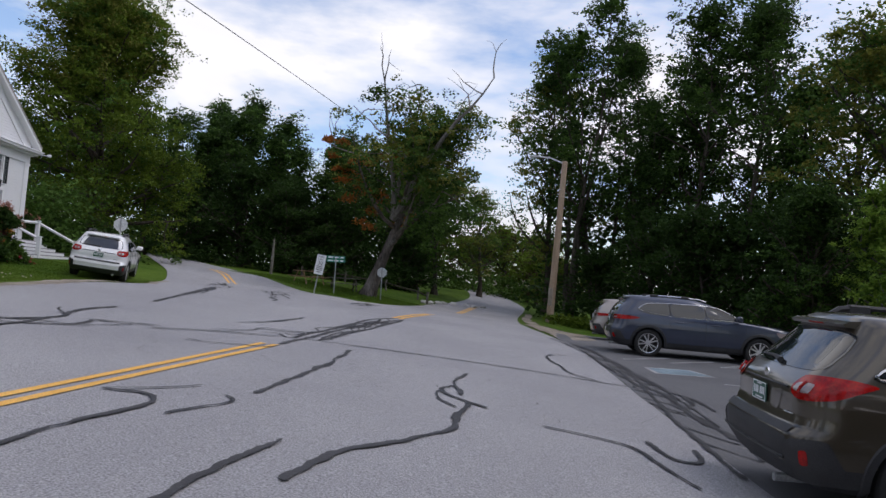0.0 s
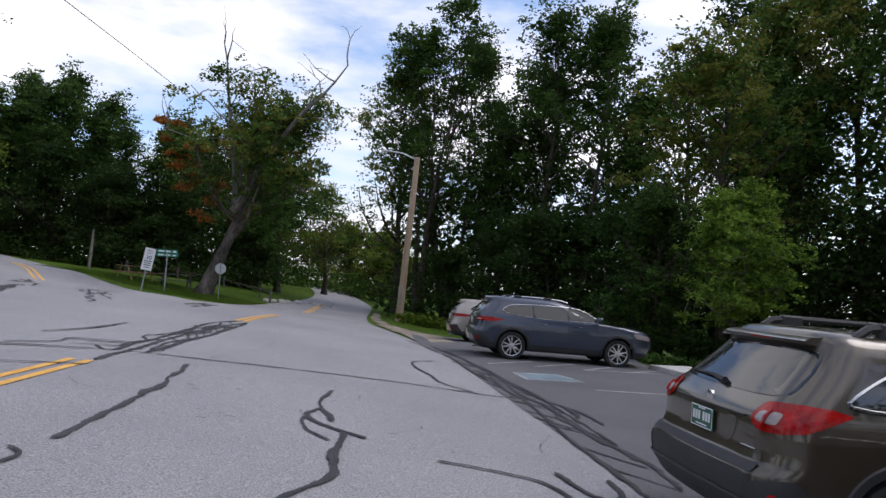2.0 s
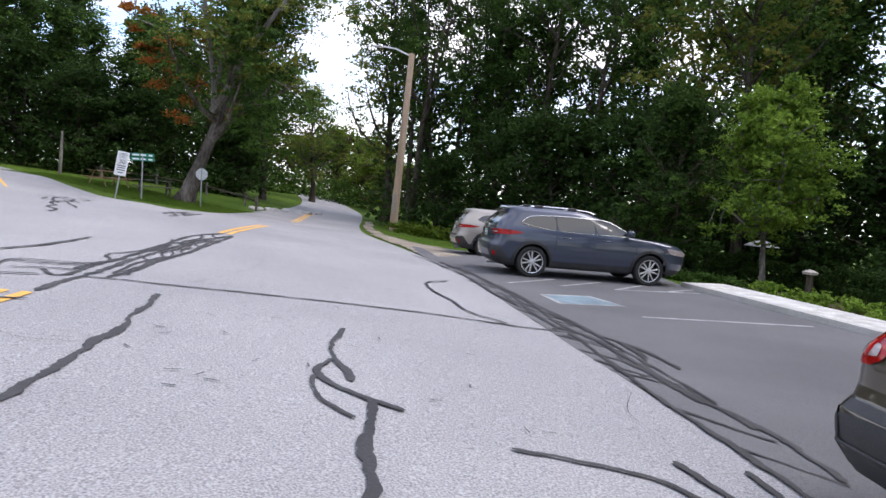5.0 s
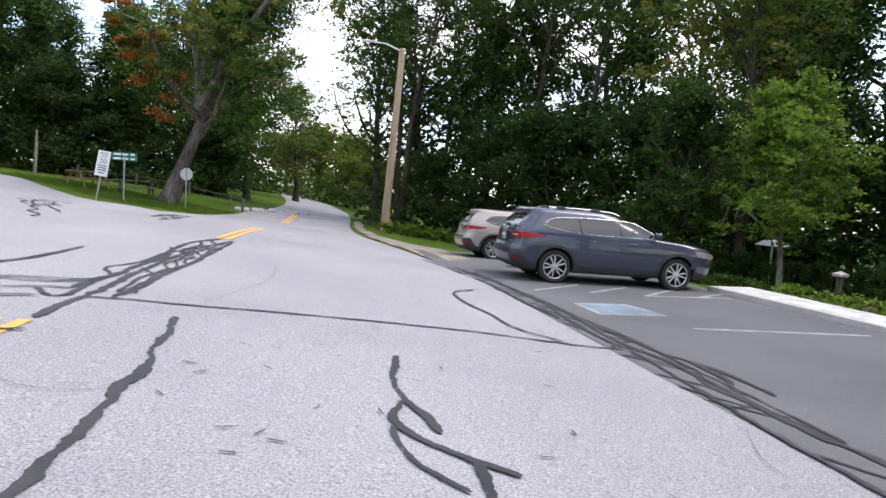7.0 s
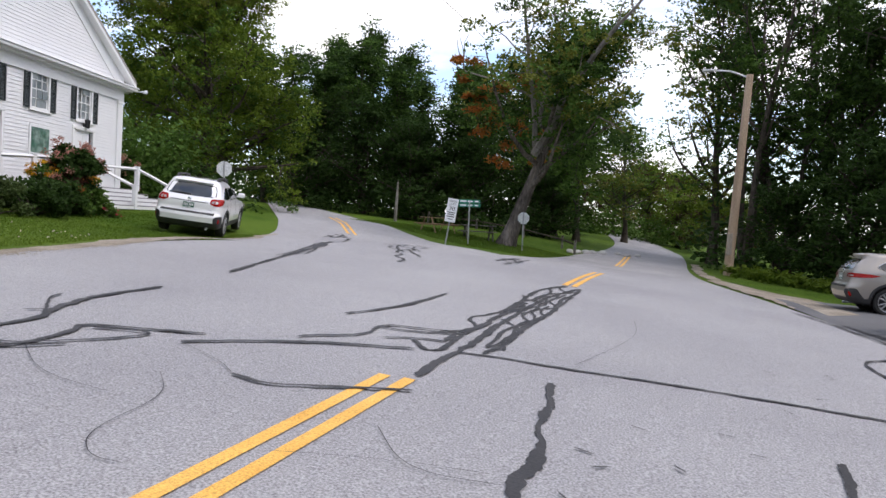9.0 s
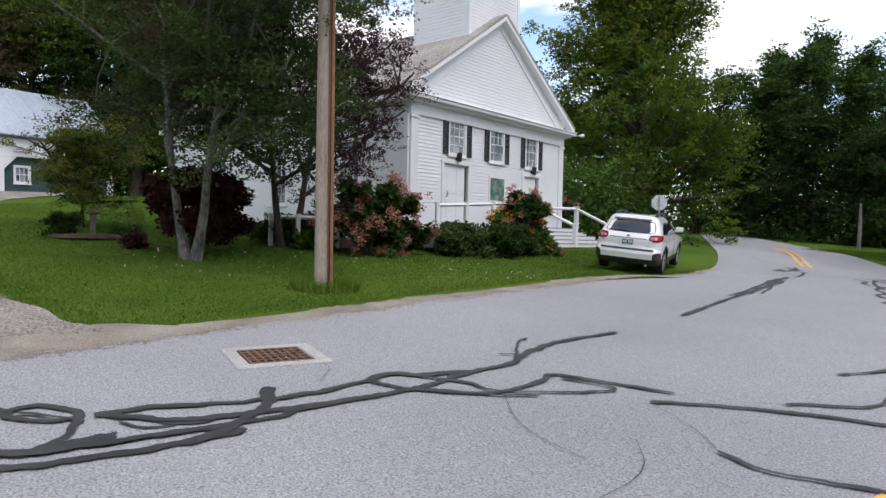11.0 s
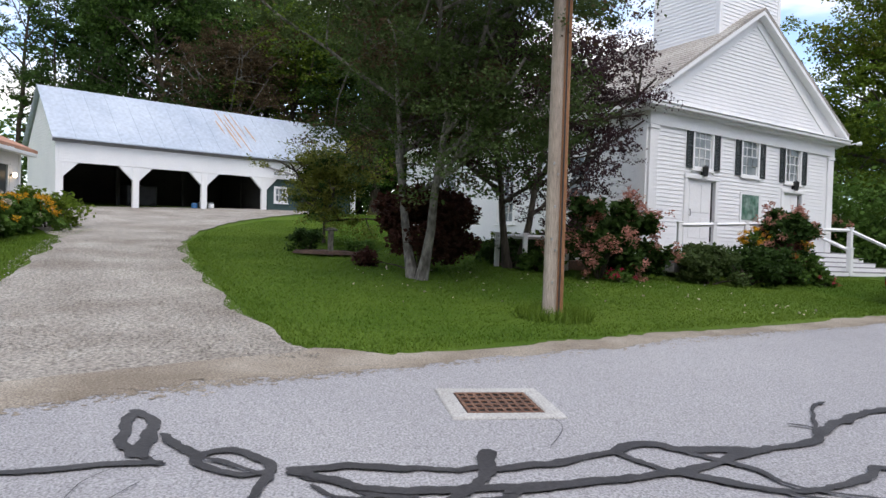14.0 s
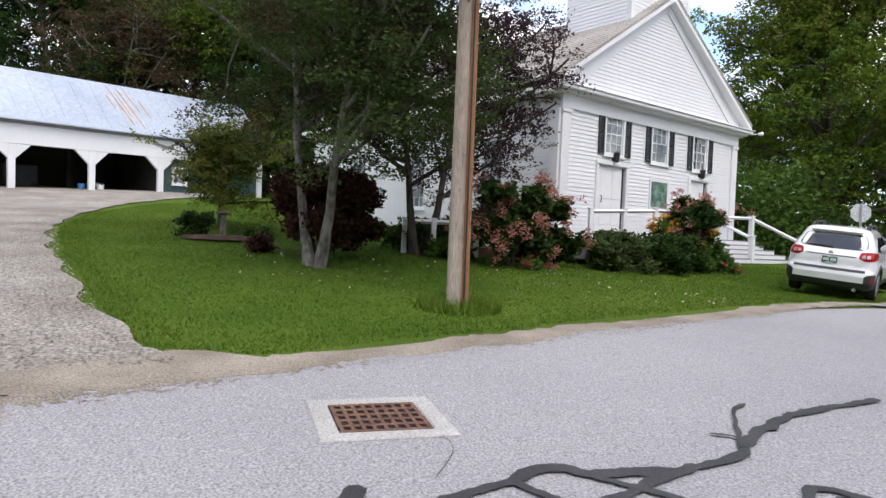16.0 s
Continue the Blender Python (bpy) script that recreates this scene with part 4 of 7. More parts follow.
CHURCH = church()
CM = CHURCH.matrix_world.copy()


def church_stairs():
    s = thing("church_stairs", CM, "white wooden entrance stairs with grey treads and handrails", "stairs")
    n, rise, run = 5, 0.148, 0.27
    top = n * rise
    part("landing", Shape().box(4.2, -0.55, top - 0.05, 9.7, -0.06, top, 0.006).box(4.25, -0.5, 0.0, 9.6, -0.08, top - 0.05), GREYTREAD, s)
    for k in range(n - 1):
        y1, z = -0.55 - k * run, top - (k + 1) * rise
        x1 = 9.65 + 0.27 * k
        part("riser", Shape().box(4.2, y1 - 0.012, z + 0.001, x1, y1 + 0.02, z + rise - 0.035), TRIM, s)
        part("tread", Shape().box(4.18, y1 - run - 0.02, z - 0.035, x1 + 0.27, y1 + 0.01, z, 0.006), GREYTREAD, s)
        part("end_riser", Shape().box(x1 - 0.01, y1, z + 0.001, x1 + 0.02, 0.3, z + rise - 0.035), TRIM, s)
        part("end_tread", Shape().box(x1 + 0.02, y1 + 0.012, z - 0.034, x1 + 0.29, 0.3, z - 0.001, 0.006), GREYTREAD, s)
    y1 = -0.55 - (n - 1) * run
    part("riser", Shape().box(4.2, y1 - 0.012, 0.0, 9.65 + 0.27 * 4, y1 + 0.02, rise - 0.035), TRIM, s)

    def post(x, y, z0, h):
        part("rail_post", Shape().box(x - 0.075, y - 0.075, z0, x + 0.075, y + 0.075, z0 + h, 0.008).box(x - 0.10, y - 0.10, z0 + h, x + 0.10, y + 0.10, z0 + h + 0.04, 0.01), TRIM, s)

    post(7.55, -1.62, 0.0, 0.86)
    post(9.75, -0.45, top - 0.05, 0.92)
    post(10.85, -1.62, 0.0, 0.86)
    for a, b in (((7.55, -1.62, 0.80), (7.55, -0.05, 1.50)), ((9.75, -0.45, 1.55), (10.85, -1.62, 0.78)), ((7.6, -0.08, 1.50), (9.75, -0.45, 1.55))):
        part("handrail", Shape().tube([a, b], 0.0585, 4), TRIM, s)


church_stairs()


def rail(name, spots, height, label):
    """A white wooden rail with posts at the spots."""
    f = thing(name, Matrix.Identity(4), label, "railing")
    for x, y, z in spots:
        part("rail_post", Shape().box(x - 0.055, y - 0.055, z - 0.05, x + 0.055, y + 0.055, z + height, 0.006).box(x - 0.075, y - 0.075, z + height, x + 0.075, y + 0.075, z + height + 0.03, 0.006), TRIM, f)
    for a, b in zip(spots, spots[1:]):
        part("top_rail", Shape().tube([(a[0], a[1], a[2] + height - 0.06), (b[0], b[1], b[2] + height - 0.06)], 0.055, 4), TRIM, f)
    return f


g = ground_z(-18.2, 7)
rail("ramp_railing", [(-18.35, 6.65, g), (-18.05, 7.27, g), (-18.3, 8.4, g), (-18.6, 9.6, g + 0.05)], 0.80, "white wooden ramp railing among shrubs")
rail("porch_railing", [tuple(CM @ Vector((u, -1.35, 0.42 + 0.06 * u))) for u in (-0.2, 1.2, 2.6, 4.0)], 0.88, "white wooden railing along the church front")
solid("ramp", Shape().box(-0.3, -1.3, 0.0, 4.2, -0.1, 0.40, 0.01).turn(CM), GREYTREAD, "grey wooden wheelchair ramp along the church", "ramp")
solid("ramp_deck", Shape().add([(-18.5, 6.6, g + 0.06), (-19.6, 6.9, g + 0.06), (-20.0, 10.9, g + 0.3), (-18.9, 10.6, g + 0.3), (-18.5, 6.6, g - 0.3), (-19.6, 6.9, g - 0.3), (-20.0, 10.9, g - 0.3), (-18.9, 10.6, g - 0.3)],
      [(0, 1, 2, 3), (0, 4, 5, 1), (1, 5, 6, 2), (2, 6, 7, 3), (3, 7, 4, 0)]), mat("brown_ramp_boards", (0.16, 0.10, 0.075), (0.24, 0.16, 0.12), 0.8, 2, 25, 0.3), "brown boarded ramp deck", "ramp")


def shed():
    B, N, D, H = 3.28, 4.82, 5.2, 2.95
    L = B * N
    b = thing("carriage_shed", pose(-33.81, -9.4, 2.80, 0, 0, 124) @ pose(0, 0, 0, 0, -1.4, 0), "long white open-fronted carriage shed with a metal roof", "shed")
    post_w = 0.22
    bays = [(k * B + (post_w if k else 0.3), (k + 1) * B - post_w * 0.3) for k in range(4)]
    cut, top = 0.62, 1.95
    s = Shape()
    # front above the openings, with cut-off corners
    s.box(0, 0, top, L, 0.15, H)
    for x0, x1 in bays:
        s.prism([(x0, top), (x0 + cut, top), (x0, top - cut)], 1, 0.0, 0.15)
        s.prism([(x1, top), (x1 - cut, top), (x1, top - cut)], 1, 0.0, 0.15)
    part("front_wall", s, WHITE, b)
    boards(b, 0.12, L - 0.1, top + 0.02, H - 0.05, [], Matrix.Identity(4), 0.12)
    edges = [0.0] + [x for bay in bays for x in bay] + [L]
    for k in range(0, len(edges), 2):
        if edges[k + 1] - edges[k] > 0.02:
            part("front_post", Shape().box(edges[k], -0.02, -0.3, min(edges[k + 1], edges[k] + 0.3), 0.16, top - 0.003, 0.008), TRIM, b)
    part("front_post", Shape().box(L - 0.25, -0.02, -0.3, L, 0.16, top, 0.008), TRIM, b)
    # boarded bays
    x0, x1 = bays[3]
    part("green_infill", pierced(x0, x1, -0.2, top, 0.17, 0.26, [(x0 + 0.62, 0.75, x0 + 1.25, 1.45)]), GREENPAINT, b, "dark green boarded bay")
    window(b, x0 + 0.62, 0.75, x0 + 1.25, 1.45, pose(0, 0.17, 0), 3, 2, 0.1)
    part("green_infill", Shape().box(4 * B + 0.2, 0.17, -0.2, L - 0.25, 0.26, top), GREENPAINT, b, "dark green boarded bay")
    # gable ends, back, floor, inside
    for x in (0, L - 0.15):
        part("gable_wall", Shape().prism([(0.151, -0.3), (D, -0.3), (D, H), (D / 2, H + 2.45), (0.151, H)], 0, x, x + 0.15), WHITE, b)
    boards(b, 0.0, D, 0.0, H, [], pose(0, D, 0, 0, 0, -90), 0.12)
    boards(b, 0, D, H, H + 2.3, [], pose(0, D, 0, 0, 0, -90), 0.12, edge=lambda z: ((z - H) / 2.45 * D / 2, D - (z - H) / 2.45 * D / 2))
    # inner faces take the shade colour, not that of their boards
    part("back_wall", Shape().box(0.15, D - 0.12, -0.3, L - 0.15, D, H), SHEDSHADE, b)
    part("floor", Shape().box(0.15, 0.2, -0.3, L - 0.15, D - 0.12, 0.0), DIRT, b)
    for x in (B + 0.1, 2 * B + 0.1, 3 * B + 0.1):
        part("partition_post", Shape().box(x - 0.08, 2.6, 0, x + 0.08, 2.76, H), SHEDSHADE, b)
    part("partition", Shape().box(3 * B + 0.06, 0.4, 0, 3 * B + 0.14, D - 0.15, H), SHEDSHADE, b)
    part("ceiling_boards", Shape().box(0.15, 0.17, H - 0.08, L - 0.15, D - 0.12, H - 0.02), SHEDSHADE, b)
    # roof
    for k, (ya, yb) in enumerate(((-0.28, D / 2), (D + 0.28, D / 2))):
        slope = (2.45 + 0.1) / (D / 2 + 0.28)
        za = H - 0.02
        r = part("roof", Shape().prism([(ya, za), (yb, za + 2.62), (yb, za + 2.68), (ya, za + 0.06)], 0, -0.2, L + 0.2), ROOFMETAL, b, "pale grey metal roof with rust streaks")
        n = 17
        for i in range(n + 1):
            x = -0.2 + (L + 0.4) * i / n
            part("roof_seam", Shape().prism([(ya, za + 0.061), (yb, za + 2.681), (yb, za + 2.70), (ya, za + 0.08)], 0, x - 0.012, x + 0.012), ROOFMETAL, r)
        if k == 0:
            for i, (x, lo, hi, w) in enumerate(((8.4, 0.45, 0.75, 0.05), (8.75, 0.15, 0.96, 0.06), (8.95, 0.3, 0.8, 0.03), (9.2, 0.10, 0.92, 0.055), (9.55, 0.45, 0.95, 0.04), (9.95, 0.35, 0.7, 0.05))):
                q = Shape()
                ln = [lo + (hi - lo) * j / 8 for j in range(9)]
                for j, f in enumerate(ln):
                    ww = w * (0.35 + 0.65 * math.sin(math.pi * (j + 0.6) / 9.2)) * (0.8 + 0.4 * random.random())
                    y, z = ya + (yb - ya) * f, za + 0.066 + 2.62 * f
                    q.v += [(x - ww - 0.55 * f, y, z), (x + ww - 0.55 * f, y, z)]
                q.f = [(2 * j, 2 * j + 1, 2 * j + 3, 2 * j + 2) for j in range(8)]
                part("rust_streak", q, RUST, r, "orange rust streak")
    part("fascia", Shape().box(-0.15, -0.10, H - 0.14, L + 0.15, -0.03, H + 0.02, 0.006), GREYTREAD, b)
    solid_m = b.matrix_world
    # a bracket arm with a hanging ring on the front
    h = part("hoop", Shape().tube([(3.25 * B + 0.4 * math.cos(w), -0.5 + 0.28 * math.sin(w), 2.15) for w in np.linspace(0, 2 * math.pi, 17)], 0.03, 5).tube([(3.25 * B, 0, 2.3), (3.25 * B, -0.5, 2.3)], 0.03, 5), STEEL, b, "metal hoop bracket on the wall")
    part("beam", Shape().tube([(3 * B - 0.2, -0.08, 2.62), (4 * B + 0.1, -0.30, 1.85)], 0.045, 4), GREYTREAD, b, "slanting grey timber arm")
    # things kept inside
    for x, y, w, hgt, mm, nm, lb in ((1.4 * B, 3.2, 1.5, 1.3, PLASTIC, "covered_cart", "dark covered cart stored in the shed"), (2.35 * B, 2.2, 0.5, 0.6, ALLOY, "feed_bin", "pale metal bin in the shed")):
        q = Shape().box(-w / 2, -0.5, 0.25, w / 2, 0.6, hgt, 0.06)
        t = thing(nm, solid_m @ pose(x, y, 0), lb, "storage")
        part("body", q, mm, t)
        for dx in (-w * 0.35, w * 0.35):
            part("wheel", Shape().tube([(dx, -0.56, 0.22), (dx, -0.48, 0.22)], 0.22, 14), RUBBER, t)
    for x, y, mm, nm, lb in ((2 * B - 0.15, 0.6, mat("blue_plastic", (0.02, 0.10, 0.25), (0.03, 0.13, 0.3), 0.5), "barrel", "blue plastic barrel by the shed post"), (2 * B + 0.75, 0.7, SIGNWHITE, "bucket", "white bucket at the shed opening")):
        solid(nm, Shape().tube([(0, 0, 0), (0, 0, 0.04), (0, 0, 0.42), (0, 0, 0.45)], [0.13, 0.15, 0.16, 0.14], 14), mm, lb, "container", smooth=True, m=solid_m @ pose(x, y, 0.0))


shed()


def cottage():
    """The corner of a low white house with dormers, at the edge of the view."""
    m = pose(-26.5, -7.75, 0.40 + hill(-24), 0, 0, -1.0)
    h = thing("cottage", m, "low white clapboard cottage with an orange-brown shingle roof", "house")
    L, D, H = 10.8, 6.0, 2.45
    # outside of the long wall faces +y, so it is built mirrored and turned
    face = pose(L, 0, 0, 0, 0, 180)
    holes = [(L - 1.45, 0.15, L - 0.75, 1.95), (L - 3.4, 0.45, L - 2.15, 2.05), (L - 8.0, 0.65, L - 6.6, 1.95)]
    part("front_wall", pierced(0, L, -0.4, H, 0, 0.15, holes), WHITE, h).matrix_local = face
    boards(h, 0.1, L - 0.1, 0.0, H - 0.1, [(p - 0.1, q - 0.1, r + 0.1, s + 0.1) for p, q, r, s in holes], face)
    for q in holes[1:]:
        window(h, *q, face, 3, 2)
    d = part("door", Shape().box(holes[0][0], 0.05, 0.1, holes[0][2], 0.09, 1.95, 0.01), SHUTTER, h, "dark glazed door")
    d.matrix_local = face
    part("corner_board", Shape().box(-0.02, -0.0, -0.3, 0.12, 0.04, H), TRIM, h)
    part("end_wall", Shape().prism([(-0.151, -0.4), (-D, -0.4), (-D, H), (-D / 2, H + 1.1), (-0.151, H)], 0, 0.0, 0.15), WHITE, h)
    part("end_wall", Shape().prism([(-0.151, -0.4), (-D, -0.4), (-D, H), (-D / 2, H + 1.1), (-0.151, H)], 0, L - 0.15, L), WHITE, h)
    ROOF = mat("orange_brown_shingle", (0.40, 0.20, 0.13), (0.50, 0.28, 0.19), 0.9, 1.0, 20, 0.5, amount=0.25)
    part("roof", Shape().prism([(0.4, H + 0.0), (-D / 2, H + 1.35), (-D / 2, H + 1.45), (0.4, H + 0.1)], 0, -0.35, L + 0.3).prism([(-D - 0.4, H), (-D / 2, H + 1.35), (-D / 2, H + 1.45), (-D - 0.4, H + 0.1)], 0, -0.35, L + 0.3), ROOF, h)
    part("eave_board", Shape().box(-0.3, 0.15, H - 0.12, L + 0.25, 0.42, H - 0.01, 0.01), TRIM, h)
    for x in (1.2, 4.2):
        dm = part("dormer", Shape().prism([(x, H + 0.3), (x + 1.5, H + 0.3), (x + 0.75, H + 1.05)], 1, -2.2, -0.25), TRIM, h, "small white gabled dormer")
        part("dormer_roof", Shape().prism([(x - 0.15, H + 0.28), (x + 0.75, H + 1.15), (x + 1.65, H + 0.28), (x + 1.65, H + 0.36), (x + 0.75, H + 1.24), (x - 0.15, H + 0.36)], 1, -2.2, -0.12), ROOF, dm)
    lamp = part("wall_lamp", Shape().tube([(0.62, 0.03, 1.62), (0.62, 0.12, 1.66)], [0.05, 0.05], 8), BLACK, h, "lit wall lamp by the door")
    glow = mat("lamp_glow", (1, 0.8, 0.55), (1, 0.8, 0.55), 0.5)
    e = glow.node_tree.nodes["Principled BSDF"]
    e.inputs["Emission Color"].default_value, e.inputs["Emission Strength"].default_value = (1, 0.72, 0.42, 1), 6.0
    part("bulb", Shape().tube([(0.62, 0.15, 1.56), (0.62, 0.15, 1.60), (0.62, 0.15, 1.68), (0.62, 0.15, 1.72)], [0.03, 0.07, 0.07, 0.03], 10), glow, lamp)


cottage()


# ---- cars ----
WAGON = dict(L=4.82, wb=2.745, ro=1.02, R=0.345, crr=0.34, crf=0.62, low=0.44, rows=[
    (0.24, 0.30, 4.58, 0.80), (0.30, 0.12, 4.72, 0.875), (0.44, 0.02, 4.80, 0.905), (0.58, 0.0, 4.82, 0.918), (0.66, 0.02, 4.82, 0.92), (0.72, 0.09, 4.80, 0.922), (0.80, 0.115, 4.76, 0.92),
    (0.90, 0.115, 4.66, 0.915), (0.96, 0.12, 4.42, 0.905), (1.00, 0.13, 4.05, 0.895), (1.035, 0.15, 3.70, 0.885), (1.065, 0.18, 3.52, 0.872), (1.12, 0.235, 3.40, 0.852), (1.22, 0.34, 3.21, 0.812),
    (1.34, 0.46, 2.97, 0.762), (1.45, 0.555, 2.74, 0.712), (1.52, 0.60, 2.58, 0.676), (1.575, 0.62, 2.42, 0.62), (1.605, 0.66, 2.25, 0.53), (1.62, 0.78, 2.05, 0.40), (1.628, 1.1, 1.7, 0.18)],
    side=[[(0.56, 1.13), (0.90, 1.32), (1.16, 1.42), (1.52, 1.44), (1.56, 1.10), (1.1, 1.08)], [(1.60, 1.09), (1.56, 1.43), (2.42, 1.43), (2.44, 1.10)], [(2.49, 1.10), (2.47, 1.43), (2.78, 1.36), (3.30, 1.12)]],
    glass=[(-0.70, 1.135), (0.70, 1.135), (0.67, 1.32), (0.60, 1.48), (-0.60, 1.48), (-0.67, 1.32)],
    lamp=[(0.55, 0.985), (0.58, 1.115), (0.80, 1.125), (0.98, 1.115), (1.20, 1.08), (1.10, 1.02), (0.97, 0.955), (0.80, 0.925), (0.66, 0.925)],
    clear=[(0.60, 0.985), (0.62, 1.055), (0.78, 1.06), (0.78, 0.975)])
SUV = dict(L=4.90, wb=2.80, ro=1.02, R=0.358, crr=0.36, crf=0.66, low=0.40, rows=[
    (0.24, 0.30, 4.60, 0.83), (0.30, 0.14, 4.76, 0.90), (0.42, 0.05, 4.86, 0.94), (0.56, 0.0, 4.90, 0.955), (0.68, 0.02, 4.90, 0.96), (0.78, 0.08, 4.88, 0.96), (0.88, 0.11, 4.84, 0.955),
    (0.96, 0.12, 4.72, 0.945), (1.02, 0.13, 4.45, 0.935), (1.06, 0.14, 4.00, 0.925), (1.09, 0.15, 3.64, 0.915), (1.13, 0.17, 3.52, 0.90), (1.22, 0.22, 3.35, 0.865), (1.32, 0.30, 3.12, 0.815),
    (1.42, 0.40, 2.90, 0.77), (1.49, 0.44, 2.72, 0.74), (1.54, 0.42, 2.56, 0.70), (1.575, 0.44, 2.40, 0.63), (1.595, 0.55, 2.2, 0.52), (1.605, 0.9, 1.9, 0.2)],
    side=[[(0.66, 1.22), (0.92, 1.40), (1.50, 1.44), (1.54, 1.09), (1.00, 1.11)], [(1.57, 1.09), (1.54, 1.445), (2.40, 1.445), (2.46, 1.08)], [(2.49, 1.08), (2.44, 1.445), (2.80, 1.42), (3.44, 1.10)]],
    glass=[(-0.66, 1.14), (0.66, 1.14), (0.60, 1.30), (0.55, 1.43), (-0.55, 1.43), (-0.60, 1.30)],
    lamp=[(0.45, 0.94), (0.50, 1.03), (0.85, 1.05), (1.15, 1.04), (1.45, 1.01), (1.25, 0.95), (0.9, 0.93)],
    clear=[(0.52, 0.96), (0.54, 0.99), (0.82, 1.0), (0.82, 0.96)])


class Skin:
    """The outer surface of a car: rounded plan outlines stacked in height. x from the tail to the nose, z up."""

    def __init__(self, spec):
        self.s, self.rows = spec, np.array(spec["rows"])

    def row(self, z):
        return [float(np.interp(z, self.rows[:, 0], self.rows[:, k])) for k in (1, 2, 3)]

    def half(self, z, n=52):
        """One half of the outline at z, from the tail's middle to the nose's middle."""
        xr, xf, hw = self.row(z)
        k = min(1.0, (xf - xr) / 2.6)
        cr, cf, cy, fy = self.s["crr"] * k, self.s["crf"] * k, min(0.30, hw * 0.55), min(0.42, hw * 0.6)
        mid, pts = (xr + xf) / 2, []
        for j in range(7):
            y = (hw - cy) * j / 7
            pts.append((xr + 0.05 * (y / hw) ** 2, y))
        for j in range(9):
            a = math.pi / 2 * j / 8
            pts.append((xr + 0.05 * ((hw - cy) / hw) ** 2 + cr * (1 - math.cos(a) ** 0.85), hw - cy + cy * math.sin(a) ** 0.85))
        x0, x1 = pts[-1][0], xf - 0.10 - cf
        for j in range(1, n):
            pts.append((x0 + (x1 - x0) * j / n, hw))
        for j in range(9):
            a = math.pi / 2 * j / 8
            pts.append((x1 + cf * math.sin(a) ** 0.85, hw - fy + fy * math.cos(a) ** 0.85))
        for j in range(1, 8):
            y = (hw - fy) * (1 - j / 7)
            pts.append((xf - 0.10 + 0.10 * (1 - (y / max(0.01, hw - fy)) ** 2) * 1.0, y))
        out = []
        for x, y in pts:
            f = 1 - 0.035 * ((x - mid) / (self.s["L"] / 2)) ** 2
            out.append((x, y * f))
        return out

    def round(self, s, z, off=0.0):
        """The point at arc length s from the tail's middle (minus: the other side), pushed out by off."""
        h = np.array(self.half(z))
        run = np.r_[0, np.cumsum(np.hypot(*np.diff(h, axis=0).T))]
        q = abs(s)
        x, y = np.interp(q, run, h[:, 0]), np.interp(q, run, h[:, 1])
        x2, y2 = np.interp(q + 0.02, run, h[:, 0]), np.interp(q + 0.02, run, h[:, 1])
        d = math.hypot(x2 - x, y2 - y) or 1
        nx, ny = -(y2 - y) / d, (x2 - x) / d
        return (float(x + nx * off), float(math.copysign(1, s) * (y + ny * off)), z)

    def flank(self, x, z, off=0.0, sgn=1):
        h = np.array(self.half(z))[6:70]
        return (x, sgn * (float(np.interp(x, h[:, 0], h[:, 1])) + off), z)


def patch(outline, place, rings=4, thick=0.0, place_in=None):
    """A skin-hugging pane with the given outline; place(u, v) puts a point on the surface."""
    s = Shape()
    pts = []
    for a, b in zip(outline, outline[1:] + outline[:1]):
        for k in range(5):
            f = k / 5
            pts.append((a[0] + (b[0] - a[0]) * f, a[1] + (b[1] - a[1]) * f))
    for _ in range(2):
        pts = [((pts[i - 1][0] + 2 * pts[i][0] + pts[(i + 1) % len(pts)][0]) / 4, (pts[i - 1][1] + 2 * pts[i][1] + pts[(i + 1) % len(pts)][1]) / 4) for i in range(len(pts))]
    cx, cz = sum(p[0] for p in pts) / len(pts), sum(p[1] for p in pts) / len(pts)
    n = len(pts)
    for r in range(rings):
        f = 1 - r / rings
        s.v += [place(cx + (p[0] - cx) * f, cz + (p[1] - cz) * f) for p in pts]
    s.v.append(place(cx, cz))
    for r in range(rings - 1):
        s.f += [(r * n + i, r * n + (i + 1) % n, (r + 1) * n + (i + 1) % n, (r + 1) * n + i) for i in range(n)]
    s.f += [((rings - 1) * n + i, (rings - 1) * n + (i + 1) % n, rings * n) for i in range(n)]
    return s, pts


def lathe(shape, profile, sides=36):
    """Turns a profile of (radius, y) about the y axis."""
    k = len(profile)
    v = [(r * math.cos(2 * math.pi * i / sides), y, r * math.sin(2 * math.pi * i / sides)) for i in range(sides) for r, y in profile]
    f = [(i * k + j, i * k + j + 1, (i + 1) % sides * k + j + 1, (i + 1) % sides * k + j) for i in range(sides) for j in range(k - 1)]
    return shape.add(v, f)


WHEELS = {}


